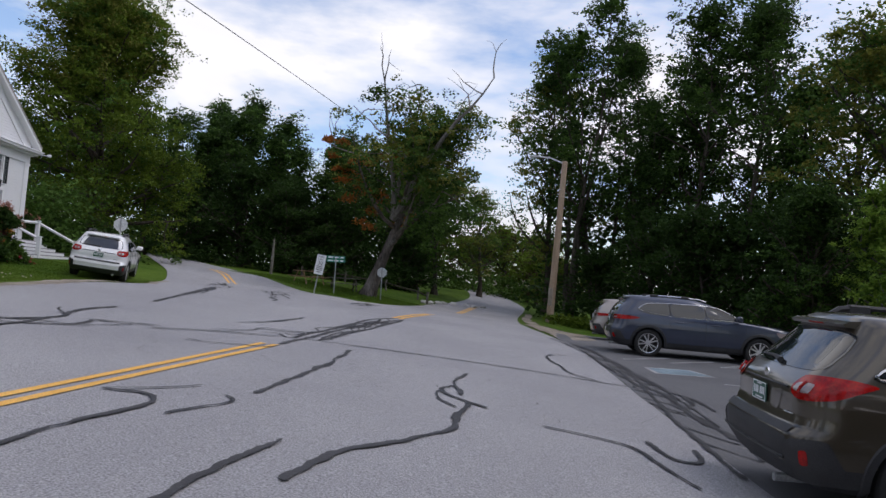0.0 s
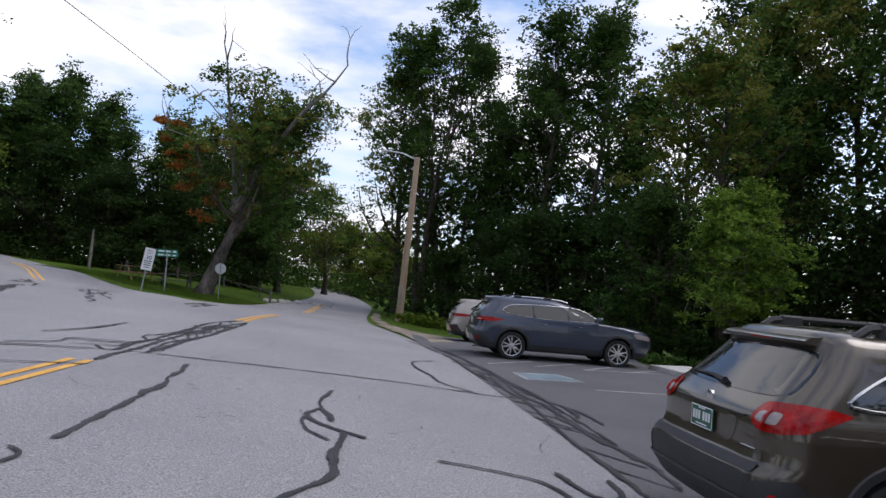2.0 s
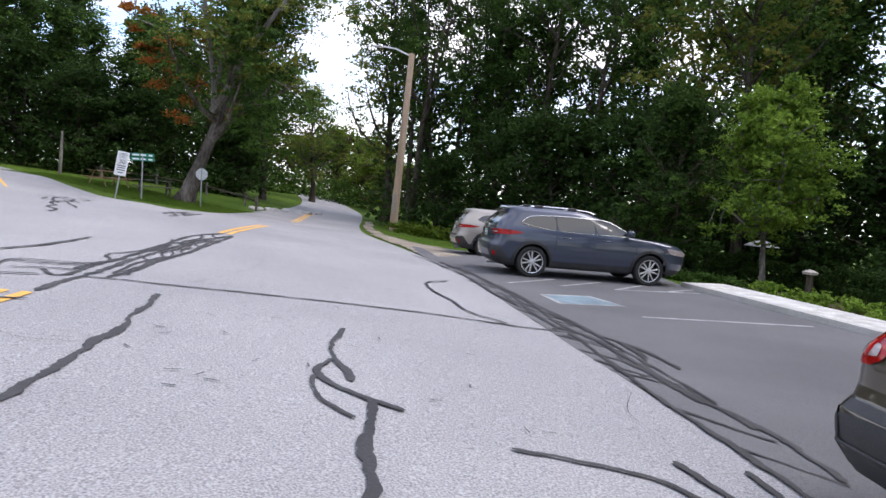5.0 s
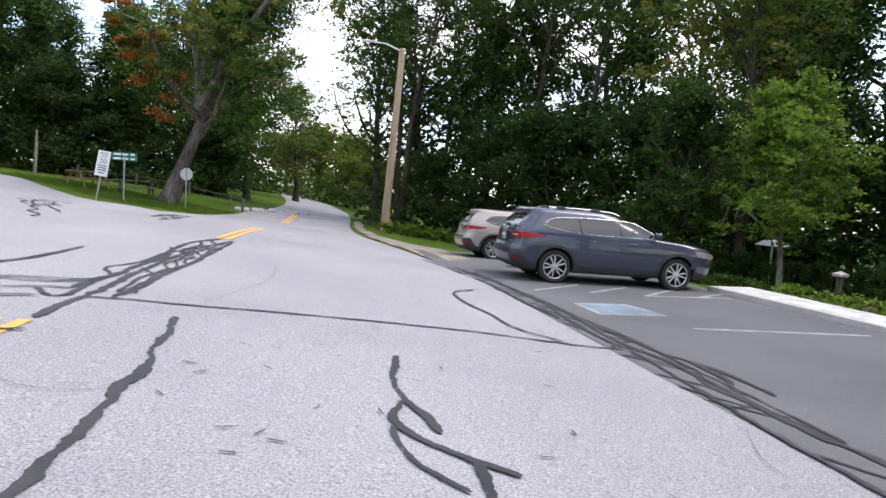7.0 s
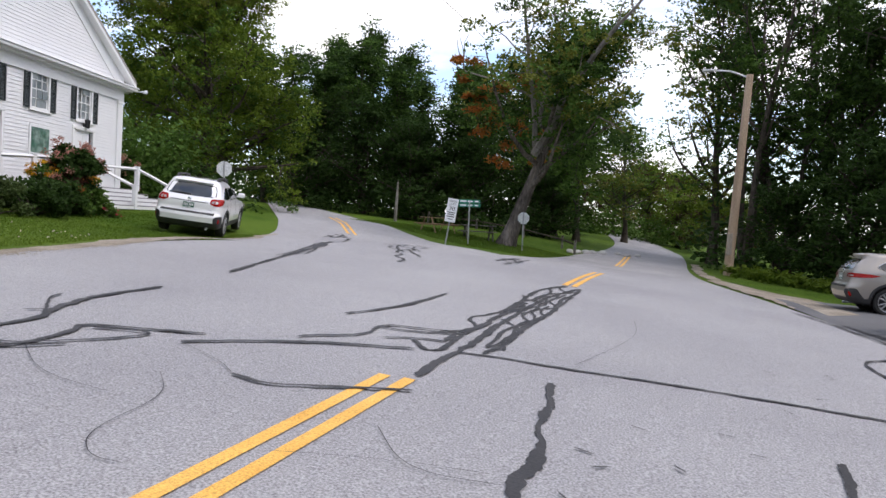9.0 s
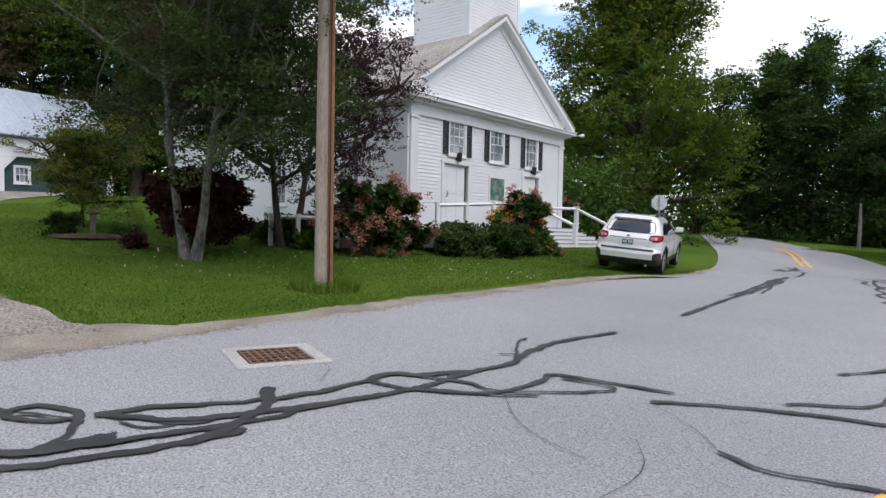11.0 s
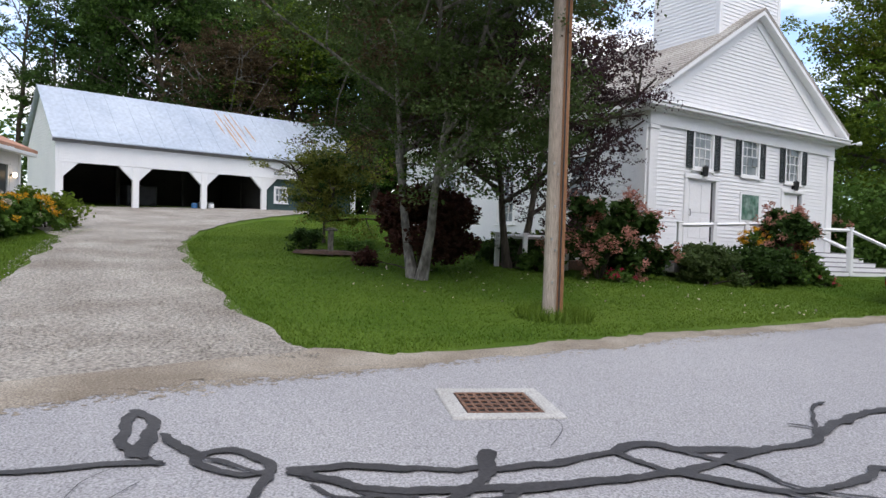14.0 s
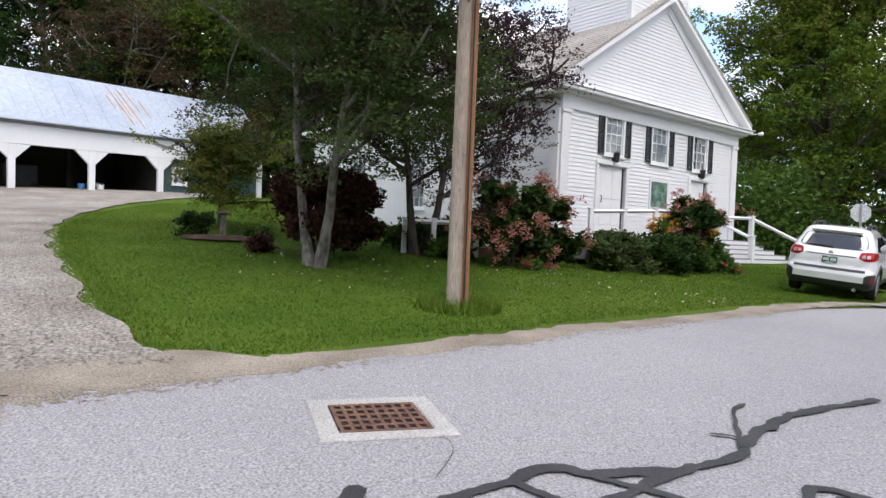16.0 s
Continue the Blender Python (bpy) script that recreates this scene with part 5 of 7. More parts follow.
def wheel_meshes(R, spokes):
    if (R, spokes) not in WHEELS:
        tyre = lathe(Shape(), [(R * 0.66, -0.10), (R * 0.72, -0.112), (R * 0.90, -0.118), (R * 0.97, -0.10), (R, -0.06), (R, 0.06), (R * 0.97, 0.10), (R * 0.7, 0.10)])
        rim = lathe(Shape(), [(R * 0.70, -0.10), (R * 0.66, -0.108), (R * 0.62, -0.09), (R * 0.60, -0.03), (R * 0.56, 0.03), (0.0, 0.035)])
        spoke = Shape()
        for i in range(spokes):
            for da in (-0.17, 0.17):
                a = 2 * math.pi * i / spokes
                q = Shape().box(R * 0.13, -0.104, -0.016, R * 0.70, -0.070, 0.016, 0.006)
                spoke.add(q.turn(Matrix.Rotation(a + da, 4, "Y") @ Matrix.Rotation(da * 0.4, 4, "Y")).v, q.f)
        hub = lathe(Shape(), [(R * 0.19, -0.06), (R * 0.18, -0.10), (R * 0.13, -0.108), (0.0, -0.108)], 20)
        spoke.add(hub.v, hub.f)
        lip = lathe(Shape(), [(R * 0.665, -0.085), (R * 0.675, -0.108), (R * 0.72, -0.113), (R * 0.725, -0.10)], 40)
        spoke.add(lip.v, lip.f)
        WHEELS[R, spokes] = (tyre.mesh("tyre", RUBBER, True), rim.mesh("rim_barrel", BLACK, True), spoke.mesh("rim", ALLOY, True))
    return WHEELS[R, spokes]


def car(name, spec, paint, m, label, rack=True, spokes=5, plate=PLATE, trim=CHROME, cladding=True):
    """A car > body, lower cladding, windows, lamps, bumper parts, wheels (> tyre, rim), rails, mirrors, plate."""
    k = Skin(spec)
    c = thing(name, m, label, "car", "parked cars")
    R, xs = spec["R"], (spec["ro"], spec["ro"] + spec["wb"])
    RA = R + 0.065

    def shell(z0, z1):
        zs = [z0] + [z for z in np.unique(np.r_[k.rows[:, 0], np.linspace(0.24, 1.0, 24)]) if z0 < z < z1 - 1e-4] + [z1]
        s, n = Shape(), None
        for z in zs:
            h = k.half(z)
            ring = h + [(x, -y) for x, y in reversed(h[1:-1])]
            n = len(ring)
            s.v += [(x, y, z) for x, y in ring]
        for j in range(len(zs) - 1):
            for i in range(n):
                q = (j * n + i, j * n + (i + 1) % n, (j + 1) * n + (i + 1) % n, (j + 1) * n + i)
                cx, cz = sum(s.v[p][0] for p in q) / 4, sum(s.v[p][2] for p in q) / 4
                cy = abs(sum(s.v[p][1] for p in q) / 4)
                if cy > 0.6 and any((cx - x) ** 2 + (cz - R) ** 2 < RA * RA for x in xs):
                    continue
                s.f.append(q)
        return s, n, len(zs)

    up, n, rows = shell(spec["low"], float(k.rows[-1, 0]))
    up.f.append(tuple((rows - 1) * n + i for i in range(n)))
    body = part("body", up, paint, c, smooth=True)
    dn, n, rows = shell(0.24, spec["low"])
    dn.f.append(tuple(range(n)))
    part("lower_cladding", dn, PLASTIC if cladding else paint, c, smooth=True)
    for sgn in (1, -1):
        for x in xs:
            arch, liner = Shape(), Shape()
            A = np.linspace(-0.25, math.pi + 0.25, 29)
            for a in A:
                for r, off in ((RA - 0.012, -0.03), (RA - 0.012, 0.014), (RA + 0.045, 0.016), (RA + 0.055, 0.0)):
                    px, pz = x + r * math.cos(a), max(0.235, R + r * math.sin(a))
                    arch.v.append(k.flank(px, pz, off, sgn))
            arch.f = [(4 * i + j, 4 * i + j + 1, 4 * i + j + 5, 4 * i + j + 4) for i in range(len(A) - 1) for j in range(3)]
            part("wheel_arch", arch, PLASTIC if cladding else paint, c, smooth=True)
            y = sgn * (k.row(0.5)[2] - 0.05)
            for a in A:
                liner.v += [(x + RA * math.cos(a), y, R + RA * math.sin(a)), (x + RA * math.cos(a), y - sgn * 0.34, R + RA * math.sin(a))]
            liner.f = [(2 * i, 2 * i + 1, 2 * i + 3, 2 * i + 2) for i in range(len(A) - 1)] + [tuple(2 * i + 1 for i in range(len(A)))]
            part("arch_liner", liner, RUBBER, c)
            tyre, barrel, rim = wheel_meshes(R, spokes)
            w = part("wheel", Shape().tube([(0, 0.02, 0), (0, 0.09, 0)], R * 0.5, 16), BLACK, c)
            w.matrix_local = pose(x, sgn * (k.row(0.5)[2] - 0.125), R, 0, random.uniform(0, 70), 0 if sgn < 0 else 180)
            for nm, me in (("tyre", tyre), ("rim_barrel", barrel), ("rim", rim)):
                part(nm, me, None, w)
        for o in spec["side"]:
            s, pts = patch(o, lambda u, v: k.flank(u, v, 0.005, sgn))
            part("side_window", s, GLASS, c, smooth=True)
        for a, b in zip(spec["side"], spec["side"][1:]):
            e0, e1 = sorted(sorted(a)[-2:], key=lambda q: q[1])
            g0, g1 = sorted(sorted(b)[:2], key=lambda q: q[1])
            part("door_pillar", patch([e0, e1, g1, g0], lambda u, v: k.flank(u, v, 0.0045, sgn))[0], BLACK, c, smooth=True)
        whole = [p for p in (spec["side"][0][0], spec["side"][0][1], spec["side"][0][2], spec["side"][1][2], spec["side"][2][2], spec["side"][2][3], spec["side"][1][0])]
        _, pts = patch(whole, lambda u, v: (u, v, 0))
        part("window_trim", Shape().tube([k.flank(u, v - 0.005, 0.008, sgn) for u, v in pts + pts[:1]], 0.014 if spec is WAGON else 0.007, 5, False), trim, c, smooth=True)
        s, _ = patch([(u * sgn, v) for u, v in spec["lamp"]], lambda u, v: k.round(u, v, 0.012))
        t = part("tail_lamp", s, REDLENS, c, "red tail lamp", smooth=True)
        s, _ = patch([(u * sgn, v) for u, v in spec["clear"]], lambda u, v: k.round(u, v, 0.017))
        part("reversing_lens", s, CLEARLENS, t, smooth=True)
        if spec is WAGON:
            bar = [k.round(sgn * 0.69, v, 0.022) for v in (0.975, 1.02, 1.065)]
            part("lens_divider", Shape().tube(bar, 0.014, 6), REDLENS, t, smooth=True)
        s, _ = patch([(sgn * 0.72, 0.36), (sgn * 0.70, 0.62), (sgn * 1.05, 0.66), (sgn * 1.18, 0.36)], lambda u, v: k.round(u, v, 0.012))
        q = part("bumper_corner", s, PLASTIC, c, smooth=True)
        s, _ = patch([(sgn * 0.84, 0.44), (sgn * 0.84, 0.55), (sgn * 0.90, 0.56), (sgn * 0.90, 0.44)], lambda u, v: k.round(u, v, 0.018))
        part("reflector", s, REDLENS, q, "red bumper reflector")
        hx = spec["L"] - 0.62
        s, _ = patch([(hx, 0.78), (hx + 0.38, 0.74), (hx + 0.36, 0.86), (hx - 0.1, 0.92)], lambda u, v: k.flank(u, v, 0.01, sgn))
        part("headlamp", s, CLEARLENS, c, smooth=True)
        mx, mz = spec["side"][2][3][0] - 0.18, spec["side"][2][3][1] + 0.02
        y0 = k.flank(mx, mz, 0, 1)[1]
        part("mirror", Shape().box(mx - 0.07, sgn * (y0 + 0.14) - 0.11, mz - 0.02, mx + 0.07, sgn * (y0 + 0.14) + 0.11, mz + 0.13, 0.035).tube([(mx, sgn * y0, mz), (mx, sgn * (y0 + 0.1), mz + 0.03)], 0.025, 6), paint, c, smooth=True)
        for o in spec["side"][1:]:
            hx = o[0][0] + 0.12
            p = [k.flank(hx + d, spec["side"][1][0][1] - 0.13, off, sgn) for d, off in ((0, 0.0), (0.03, 0.03), (0.17, 0.03), (0.20, 0.0))]
            part("door_handle", Shape().tube(p, 0.014, 6), paint, c, smooth=True)
        for o in (spec["side"][1][0], spec["side"][2][0], (spec["side"][2][3][0] + 0.05, spec["side"][2][3][1])):
            p = [k.flank(o[0] - 0.03 - (0.10 * (1 - v) if o is spec["side"][1][0] and v < 0.45 else 0), spec["low"] + 0.02 + (o[1] - spec["low"] - 0.04) * v, 0.001, sgn) for v in np.linspace(0, 1, 9)]
            part("door_gap", Shape().tube(p, 0.004, 4), BLACK, c)
        if spec is WAGON and sgn < 0:
            p = [k.flank(1.33 - 0.28 + 0.085 * math.cos(a), 0.86 + 0.085 * math.sin(a), 0.001, sgn) for a in np.linspace(0, 2 * math.pi, 25)]
            part("fuel_flap_gap", Shape().tube(p, 0.0035, 4, False), BLACK, c)
        if rack:
            top = float(k.rows[-1, 0])
            y = 0.56
            h = 0.045 if spec is WAGON else 0.015
            p = [(0.86, y, top - 0.06), (0.98, y, top + h - 0.025), (1.2, y, top + h), (1.9, y, top + h + 0.002), (2.35, y, top + h - 0.03), (2.5, y, top - 0.06)]
            part("roof_rail", Shape().tube([(x, sgn * yy, z) for x, yy, z in p], [0.03, 0.034, 0.03, 0.028, 0.03, 0.03] if spec is WAGON else 0.018, 6), PLASTIC if spec is WAGON else trim, c, smooth=True)
            for x in (1.15, 1.95):
                part("rack_foot", Shape().box(x - 0.10, sgn * y - 0.035, top - 0.06, x + 0.10, sgn * y + 0.035, top + h + 0.025, 0.015), PLASTIC, c)
    # tail
    s, _ = patch(spec["glass"], lambda u, v: k.round(u, v, 0.006))
    rg = part("rear_window", s, GLASS, c, smooth=True)
    zt = spec["glass"][0][1]
    part("wiper", Shape().tube([k.round(-0.02, zt + 0.03, 0.03), k.round(0.2, zt + 0.05, 0.028), k.round(0.5, zt + 0.045, 0.02)], [0.03, 0.016, 0.008], 6), PLASTIC, rg)
    top = spec["glass"][3][1]
    xr = k.row(top + 0.04)[0]
    part("spoiler", Shape().prism([(xr + 0.25, top + 0.105), (xr - 0.02, top + 0.075), (xr - 0.07, top + 0.05), (xr - 0.05, top + 0.025), (xr + 0.1, top + 0.02), (xr + 0.3, top + 0.03)], 1, -0.52, 0.52), paint, c, smooth=True)
    part("brake_lamp", Shape().box(xr - 0.068, -0.14, top + 0.036, xr - 0.05, 0.14, top + 0.05), REDLENS, c)
    pz = 0.885 if spec is WAGON else 0.93
    s, _ = patch([(-0.36, pz - 0.125), (0.36, pz - 0.125), (0.42, pz + 0.03), (0.40, pz + 0.095), (-0.40, pz + 0.095), (-0.42, pz + 0.03)], lambda u, v: k.round(u, v, 0.003))
    part("plate_recess", s, paint, c, smooth=True)
    part("tailgate_crease", Shape().tube([k.round(u, pz + 0.105, 0.006) for u in np.linspace(-0.5, 0.5, 15)], [0.010] * 15, 5), trim if spec is not WAGON else BLACK, c)
    px = k.round(0.02, pz, 0.0)[0] - 0.012
    pl = part("number_plate", Shape().box(px - 0.012, -0.155, pz - 0.085, px, 0.155, pz + 0.075, 0.004), plate, c, "green plate with plain pale bars")
    for y0, w, z0, h in ((-0.125, 0.028, -0.03, 0.065), (-0.085, 0.028, -0.03, 0.065), (-0.045, 0.028, -0.03, 0.065), (0.02, 0.028, -0.03, 0.065), (0.06, 0.028, -0.03, 0.065), (0.10, 0.028, -0.03, 0.065), (-0.05, 0.1, 0.052, 0.012), (-0.08, 0.16, -0.065, 0.010)):
        part("plate_bar", Shape().box(px - 0.015, y0, pz + z0, px - 0.0125, y0 + w, pz + z0 + h), SIGNWHITE, pl)
    part("plate_edge", Shape().tube([(px - 0.013, y, pz + z) for y, z in ((-0.15, -0.08), (0.15, -0.08), (0.15, 0.07), (-0.15, 0.07), (-0.15, -0.08))], 0.004, 4), SIGNWHITE, pl)
    bz = pz + 0.155
    bx = k.round(0.01, bz, 0)[0]
    part("badge", Shape().tube([(bx + 0.004, 0, bz), (bx - 0.010, 0, bz), (bx - 0.014, 0, bz)], [0.05, 0.05, 0.04], 20), CHROME, c, "oval chrome badge", smooth=True)
    part("name_bar", Shape().tube([k.round(-u, pz - 0.09, 0.006) for u in np.linspace(0.49, 0.64, 5)], 0.006, 4), STEEL, c, "plain chrome name bar")
    if spec is WAGON and paint is not PEARL:
        part("bumper_panel", patch([(-0.70, 0.30), (0.70, 0.30), (0.76, 0.50), (0.75, 0.655), (-0.75, 0.655), (-0.76, 0.50)], lambda u, v: k.round(u, v, 0.010), 6)[0], PLASTIC, c, "dark grey plastic bumper", smooth=True)
        part("bumper_step", Shape().tube([k.round(u, 0.47, 0.014) for u in np.linspace(-0.72, 0.72, 25)], 0.012, 6), BLACK, c)
    part("bumper_top", Shape().add([k.round(u, z, o) for z, o in ((0.665, 0.012), (0.72, 0.02)) for u in np.linspace(-0.72, 0.72, 21)], [(i, i + 1, i + 22, i + 21) for i in range(20)]), PLASTIC, c, smooth=True)
    part("windscreen", patch([(-0.60, spec["side"][2][3][1] + 0.03), (0.60, spec["side"][2][3][1] + 0.03), (0.50, spec["side"][1][1][1]), (-0.50, spec["side"][1][1][1])],
                             lambda u, v: (k.row(v)[1] - 0.10 * (abs(u) / 0.6) ** 2 + 0.004, u, v))[0], GLASS, c, smooth=True)
    part("grille", Shape().box(spec["L"] - 0.02, -0.42, 0.48, spec["L"] + 0.015, 0.42, 0.78, 0.02), PLASTIC, c)
    part("exhaust", Shape().tube([(0.05, -0.55, 0.27), (0.4, -0.55, 0.28)], 0.035, 10), STEEL, c)
    return c


def paint(name, a, b, metal=0.35):
    return mat(name, a, b, 0.32, 0.8, 90, 0.0, metal=metal, amount=0.06, coat=1.0, local=True)


OLIVE, NAVY = paint("olive_bronze_car_paint", (0.052, 0.042, 0.027), (0.062, 0.050, 0.033)), paint("grey_blue_car_paint", (0.030, 0.038, 0.066), (0.036, 0.045, 0.076))
TAN, PEARL, JET = paint("champagne_car_paint", (0.30, 0.27, 0.24), (0.35, 0.315, 0.28)), paint("white_car_paint", (0.74, 0.74, 0.75), (0.78, 0.78, 0.78), 0.0), paint("black_car_paint", (0.012, 0.013, 0.016), (0.018, 0.018, 0.022))


def parked(x, y, heading, lift=0.0, pitch=None):
    """The pose of a car whose tail's middle stands at x, y, heading in degrees from +x, tilted as the ground is."""
    c, s = math.cos(radians(heading)), math.sin(radians(heading))
    a, b = ground_z(x + 1.05 * c, y + 1.05 * s), ground_z(x + 3.85 * c, y + 3.85 * s)
    tilt = math.atan2(b - a, 2.8)
    mx, my = x + 2.4 * c, y + 2.4 * s
    side = math.atan2(ground_z(mx - 0.8 * s, my + 0.8 * c) - ground_z(mx + 0.8 * s, my - 0.8 * c), 1.6)
    return pose(x, y, a - 1.05 * math.tan(tilt) + 0.02 + lift, 0, 0, heading) @ pose(0, 0, 0, 0, -math.degrees(tilt), 0) @ pose(0, 0, 0, math.degrees(side), 0, 0)


car("estate_car", WAGON, OLIVE, parked(3.95, 3.86, 12, 0.02), "dark olive-bronze estate car with black roof rails")
car("family_car", SUV, NAVY, parked(1.68, 16.80, 11, -0.02), "dark grey-blue family car with alloy wheels", spokes=5)
car("crossover_car", SUV, TAN, parked(0.70, 22.4, 11, -0.05) @ Matrix.Diagonal((0.94, 0.94, 0.94, 1)), "pale champagne crossover car parked in the lot", rack=False, spokes=5)
car("estate_car", WAGON, PEARL, parked(-15.35, 15.75, 126), "white estate car parked half on the verge", spokes=5)
car("estate_car", WAGON, JET, parked(5.0, 0.6, 12), "black estate car parked in the lot", rack=True)


# ---- on the road: sealed cracks, paint, drain ----
def ribbon(line, width, lift=0.018, wob=0.25, seed=0.0, n=None, ends=True):
    """A flat band along a softened line, uneven in width, laid on the ground."""
    ln = sum(math.dist(a, b) for a, b in zip(line, line[1:]))
    n = n or max(6, int(ln / 0.045))
    n = min(n, 240)
    p = along(line, n)
    s = Shape()
    for i in range(n):
        d = p[min(i + 1, n - 1)] - p[max(i - 1, 0)]
        d = d / (np.linalg.norm(d) + 1e-9)
        x, y = p[i]
        j = width * (0.4 * noise.noise((x * 5, y * 5, seed)) + 0.25 * noise.noise((x * 17, y * 17, seed + 7))) if wob > 0.1 else 0.0
        w = width / 2 * (1 + wob * 2.2 * noise.noise((x * 2.3, y * 2.3, seed + 4)) + wob * noise.noise((x * 11, y * 11, seed)) + wob * 0.6 * noise.noise((x * 29, y * 29, seed + 2)))
        w = max(0.15 * width, w) * (1 if not ends else min(1.0, 0.45 + 2.0 * min(i, n - 1 - i) * ln / n / max(width, 0.02)))
        x, y = x - d[1] * j, y + d[0] * j
        for k in (-1, 1):
            qx, qy = x - d[1] * w * k, y + d[0] * w * k
            s.v.append((qx, qy, ground_z(qx, qy) + lift))
    s.f = [(2 * i, 2 * i + 1, 2 * i + 3, 2 * i + 2) for i in range(n - 1)]
    return s


SEALED = [0]


def crack(line, width=0.07, label="black tar-sealed crack in the asphalt"):
    SEALED[0] += 1
    width *= 1.0 if width < 0.03 else 0.98 if line[0][0] < -4.8 and line[0][1] < 7 else 0.82
    return solid("sealed_crack", ribbon(line, width, 0.0176 + 0.00024 * (SEALED[0] % 37), 0.3, SEALED[0] * 1.7), TAR, label, "crack sealant", "sealed cracks", "structure")


def web(line, spread, strands, width, seed, label="black web of tar-sealed cracks"):
    """Several strands that wander about one line and cross each other."""
    rng = np.random.default_rng(seed)
    base = along(line, 24)
    for k in range(strands):
        off = rng.normal() * spread * 0.6
        a, b = sorted(rng.choice(24, 2, replace=False))
        a, b = (a, b) if b - a > 7 else (max(0, a - 5), min(23, b + 5))
        pts = []
        for i in range(a, b + 1, 2):
            d = base[min(i + 1, 23)] - base[max(i - 1, 0)]
            d = d / np.linalg.norm(d)
            o = off + spread * noise.noise((i * 0.45, k * 3.3, seed))
            pts.append((base[i][0] - d[1] * o, base[i][1] + d[0] * o))
        crack(pts, width * (0.7 + 0.7 * rng.random()), label)


# the long winding cracks
crack([(-1.95, 8.1), (-1.69, 7.34), (-1.64, 6.92), (-1.39, 6.33), (-1.37, 5.87), (-1.23, 5.41), (-1.13, 4.9), (-1.04, 4.28), (-0.9, 3.6)], 0.10)
crack([(-3.06, 8.41), (-2.79, 8.6), (-2.03, 8.75), (-1.26, 9.05), (1.04, 9.6), (2.13, 9.57), (2.91, 9.73)], 0.065)
crack([(-2.86, 7.3), (-3.02, 7.99), (-3.13, 8.97), (-3.44, 10.29), (-3.7, 11.83), (-4.07, 14.03), (-4.13, 16.2)], 0.095)
crack([(-2.86, 8.61), (-2.87, 9.26), (-3.18, 10.65), (-3.32, 11.88), (-3.79, 14.6)], 0.075)
crack([(-3.64, 8.57), (-3.15, 8.11), (-3.45, 9.38), (-3.62, 10.47), (-3.91, 12.09), (-4.58, 14.84), (-4.47, 16.3)], 0.08)
web([(-3.15, 8.9), (-3.45, 10.4), (-3.75, 12.3), (-4.25, 15), (-4.3, 16.4)], 0.42, 10, 0.062, 5)
crack([(-4.2, 8.79), (-3.83, 8.93), (-3.45, 9.38)], 0.06)
crack([(-3.9, 8.36), (-3.62, 8.72), (-3.34, 8.77)], 0.06)
crack([(0.3, 7.75), (0.34, 6.91), (0.49, 6.4), (0.64, 6.17), (0.77, 5.8)], 0.075)
crack([(0.49, 6.4), (0.41, 6.12), (0.46, 5.83), (0.78, 5.54), (1.03, 5.38), (1.25, 5.26)], 0.085)
crack([(0.46, 5.8), (0.56, 5.37), (0.74, 5.13), (0.96, 4.95)], 0.05)
crack([(1.0, 5.38), (1.08, 4.9), (1.08, 4.5), (1.25, 4.0), (1.22, 3.54), (0.95, 2.7), (0.76, 2.3), (0.81, 1.33)], 0.085)
crack([(1.11, 13.55), (0.68, 12.87), (1.01, 11.65), (1.36, 11.01), (1.53, 10.18), (2.15, 9.69)], 0.06)
crack([(2.0, 4.84), (2.56, 4.8), (3.0, 4.7), (3.27, 4.03), (3.6, 3.5)], 0.06)
crack([(3.1, 5.1), (3.37, 4.38), (3.67, 4.53), (3.61, 5.14)], 0.07)
crack([(-0.95, 0.4), (-1.15, 1.31), (-1.17, 2.36), (-1.46, 2.73), (-1.91, 2.52)], 0.07)
crack([(-1.91, 2.52), (-1.6, 3.0), (-1.45, 3.45)], 0.04)
crack([(-0.89, 2.18), (-0.87, 2.54), (-0.75, 3.07), (-1.01, 3.24)], 0.055)
crack([(0.48, 0.4), (0.32, 1.27), (0.27, 2.22)], 0.08)
# along the edge of the parking lot
crack([(1.33, 16.1), (2.2, 13.7), (2.57, 10.97), (2.88, 9.82), (3.34, 9.5), (3.42, 8.23), (3.62, 7.83), (3.83, 7.11), (4.1, 6.2)], 0.09)
crack([(2.59, 11.81), (3.03, 10.93), (3.3, 9.68), (3.77, 9.19), (4.0, 8.16)], 0.08)
crack([(2.97, 9.75), (3.14, 8.66), (3.31, 7.63), (3.42, 6.81), (3.55, 6.27), (3.75, 5.4), (4.0, 4.2)], 0.08)
crack([(3.55, 9.38), (3.75, 8.67), (3.59, 8.16), (3.63, 7.76), (3.76, 7.03), (4.15, 6.4), (4.3, 5.2)], 0.08)
web([(0.2, 18.6), (1.3, 15.8), (2.5, 12), (3.2, 9), (3.7, 7), (4.1, 5)], 0.30, 4, 0.06, 6)
rs = random.Random(12)
for i in range(30):
    f = rs.uniform(0.12, 0.98)
    b = along([(0.2, 18.6), (1.3, 15.8), (2.5, 12), (3.2, 9), (3.7, 7), (4.1, 5)], 101)
    p, q = b[int(100 * f)], b[min(100, int(100 * f) + 4)]
    o, w = rs.choice((-1, 1)) * rs.uniform(0.15, 0.36), rs.uniform(-0.2, 0.2)
    crack([(p[0] + o, p[1]), ((p[0] + q[0]) / 2 + w, (p[1] + q[1]) / 2), (q[0] - o * 0.8, q[1] + w)], rs.uniform(0.045, 0.075))
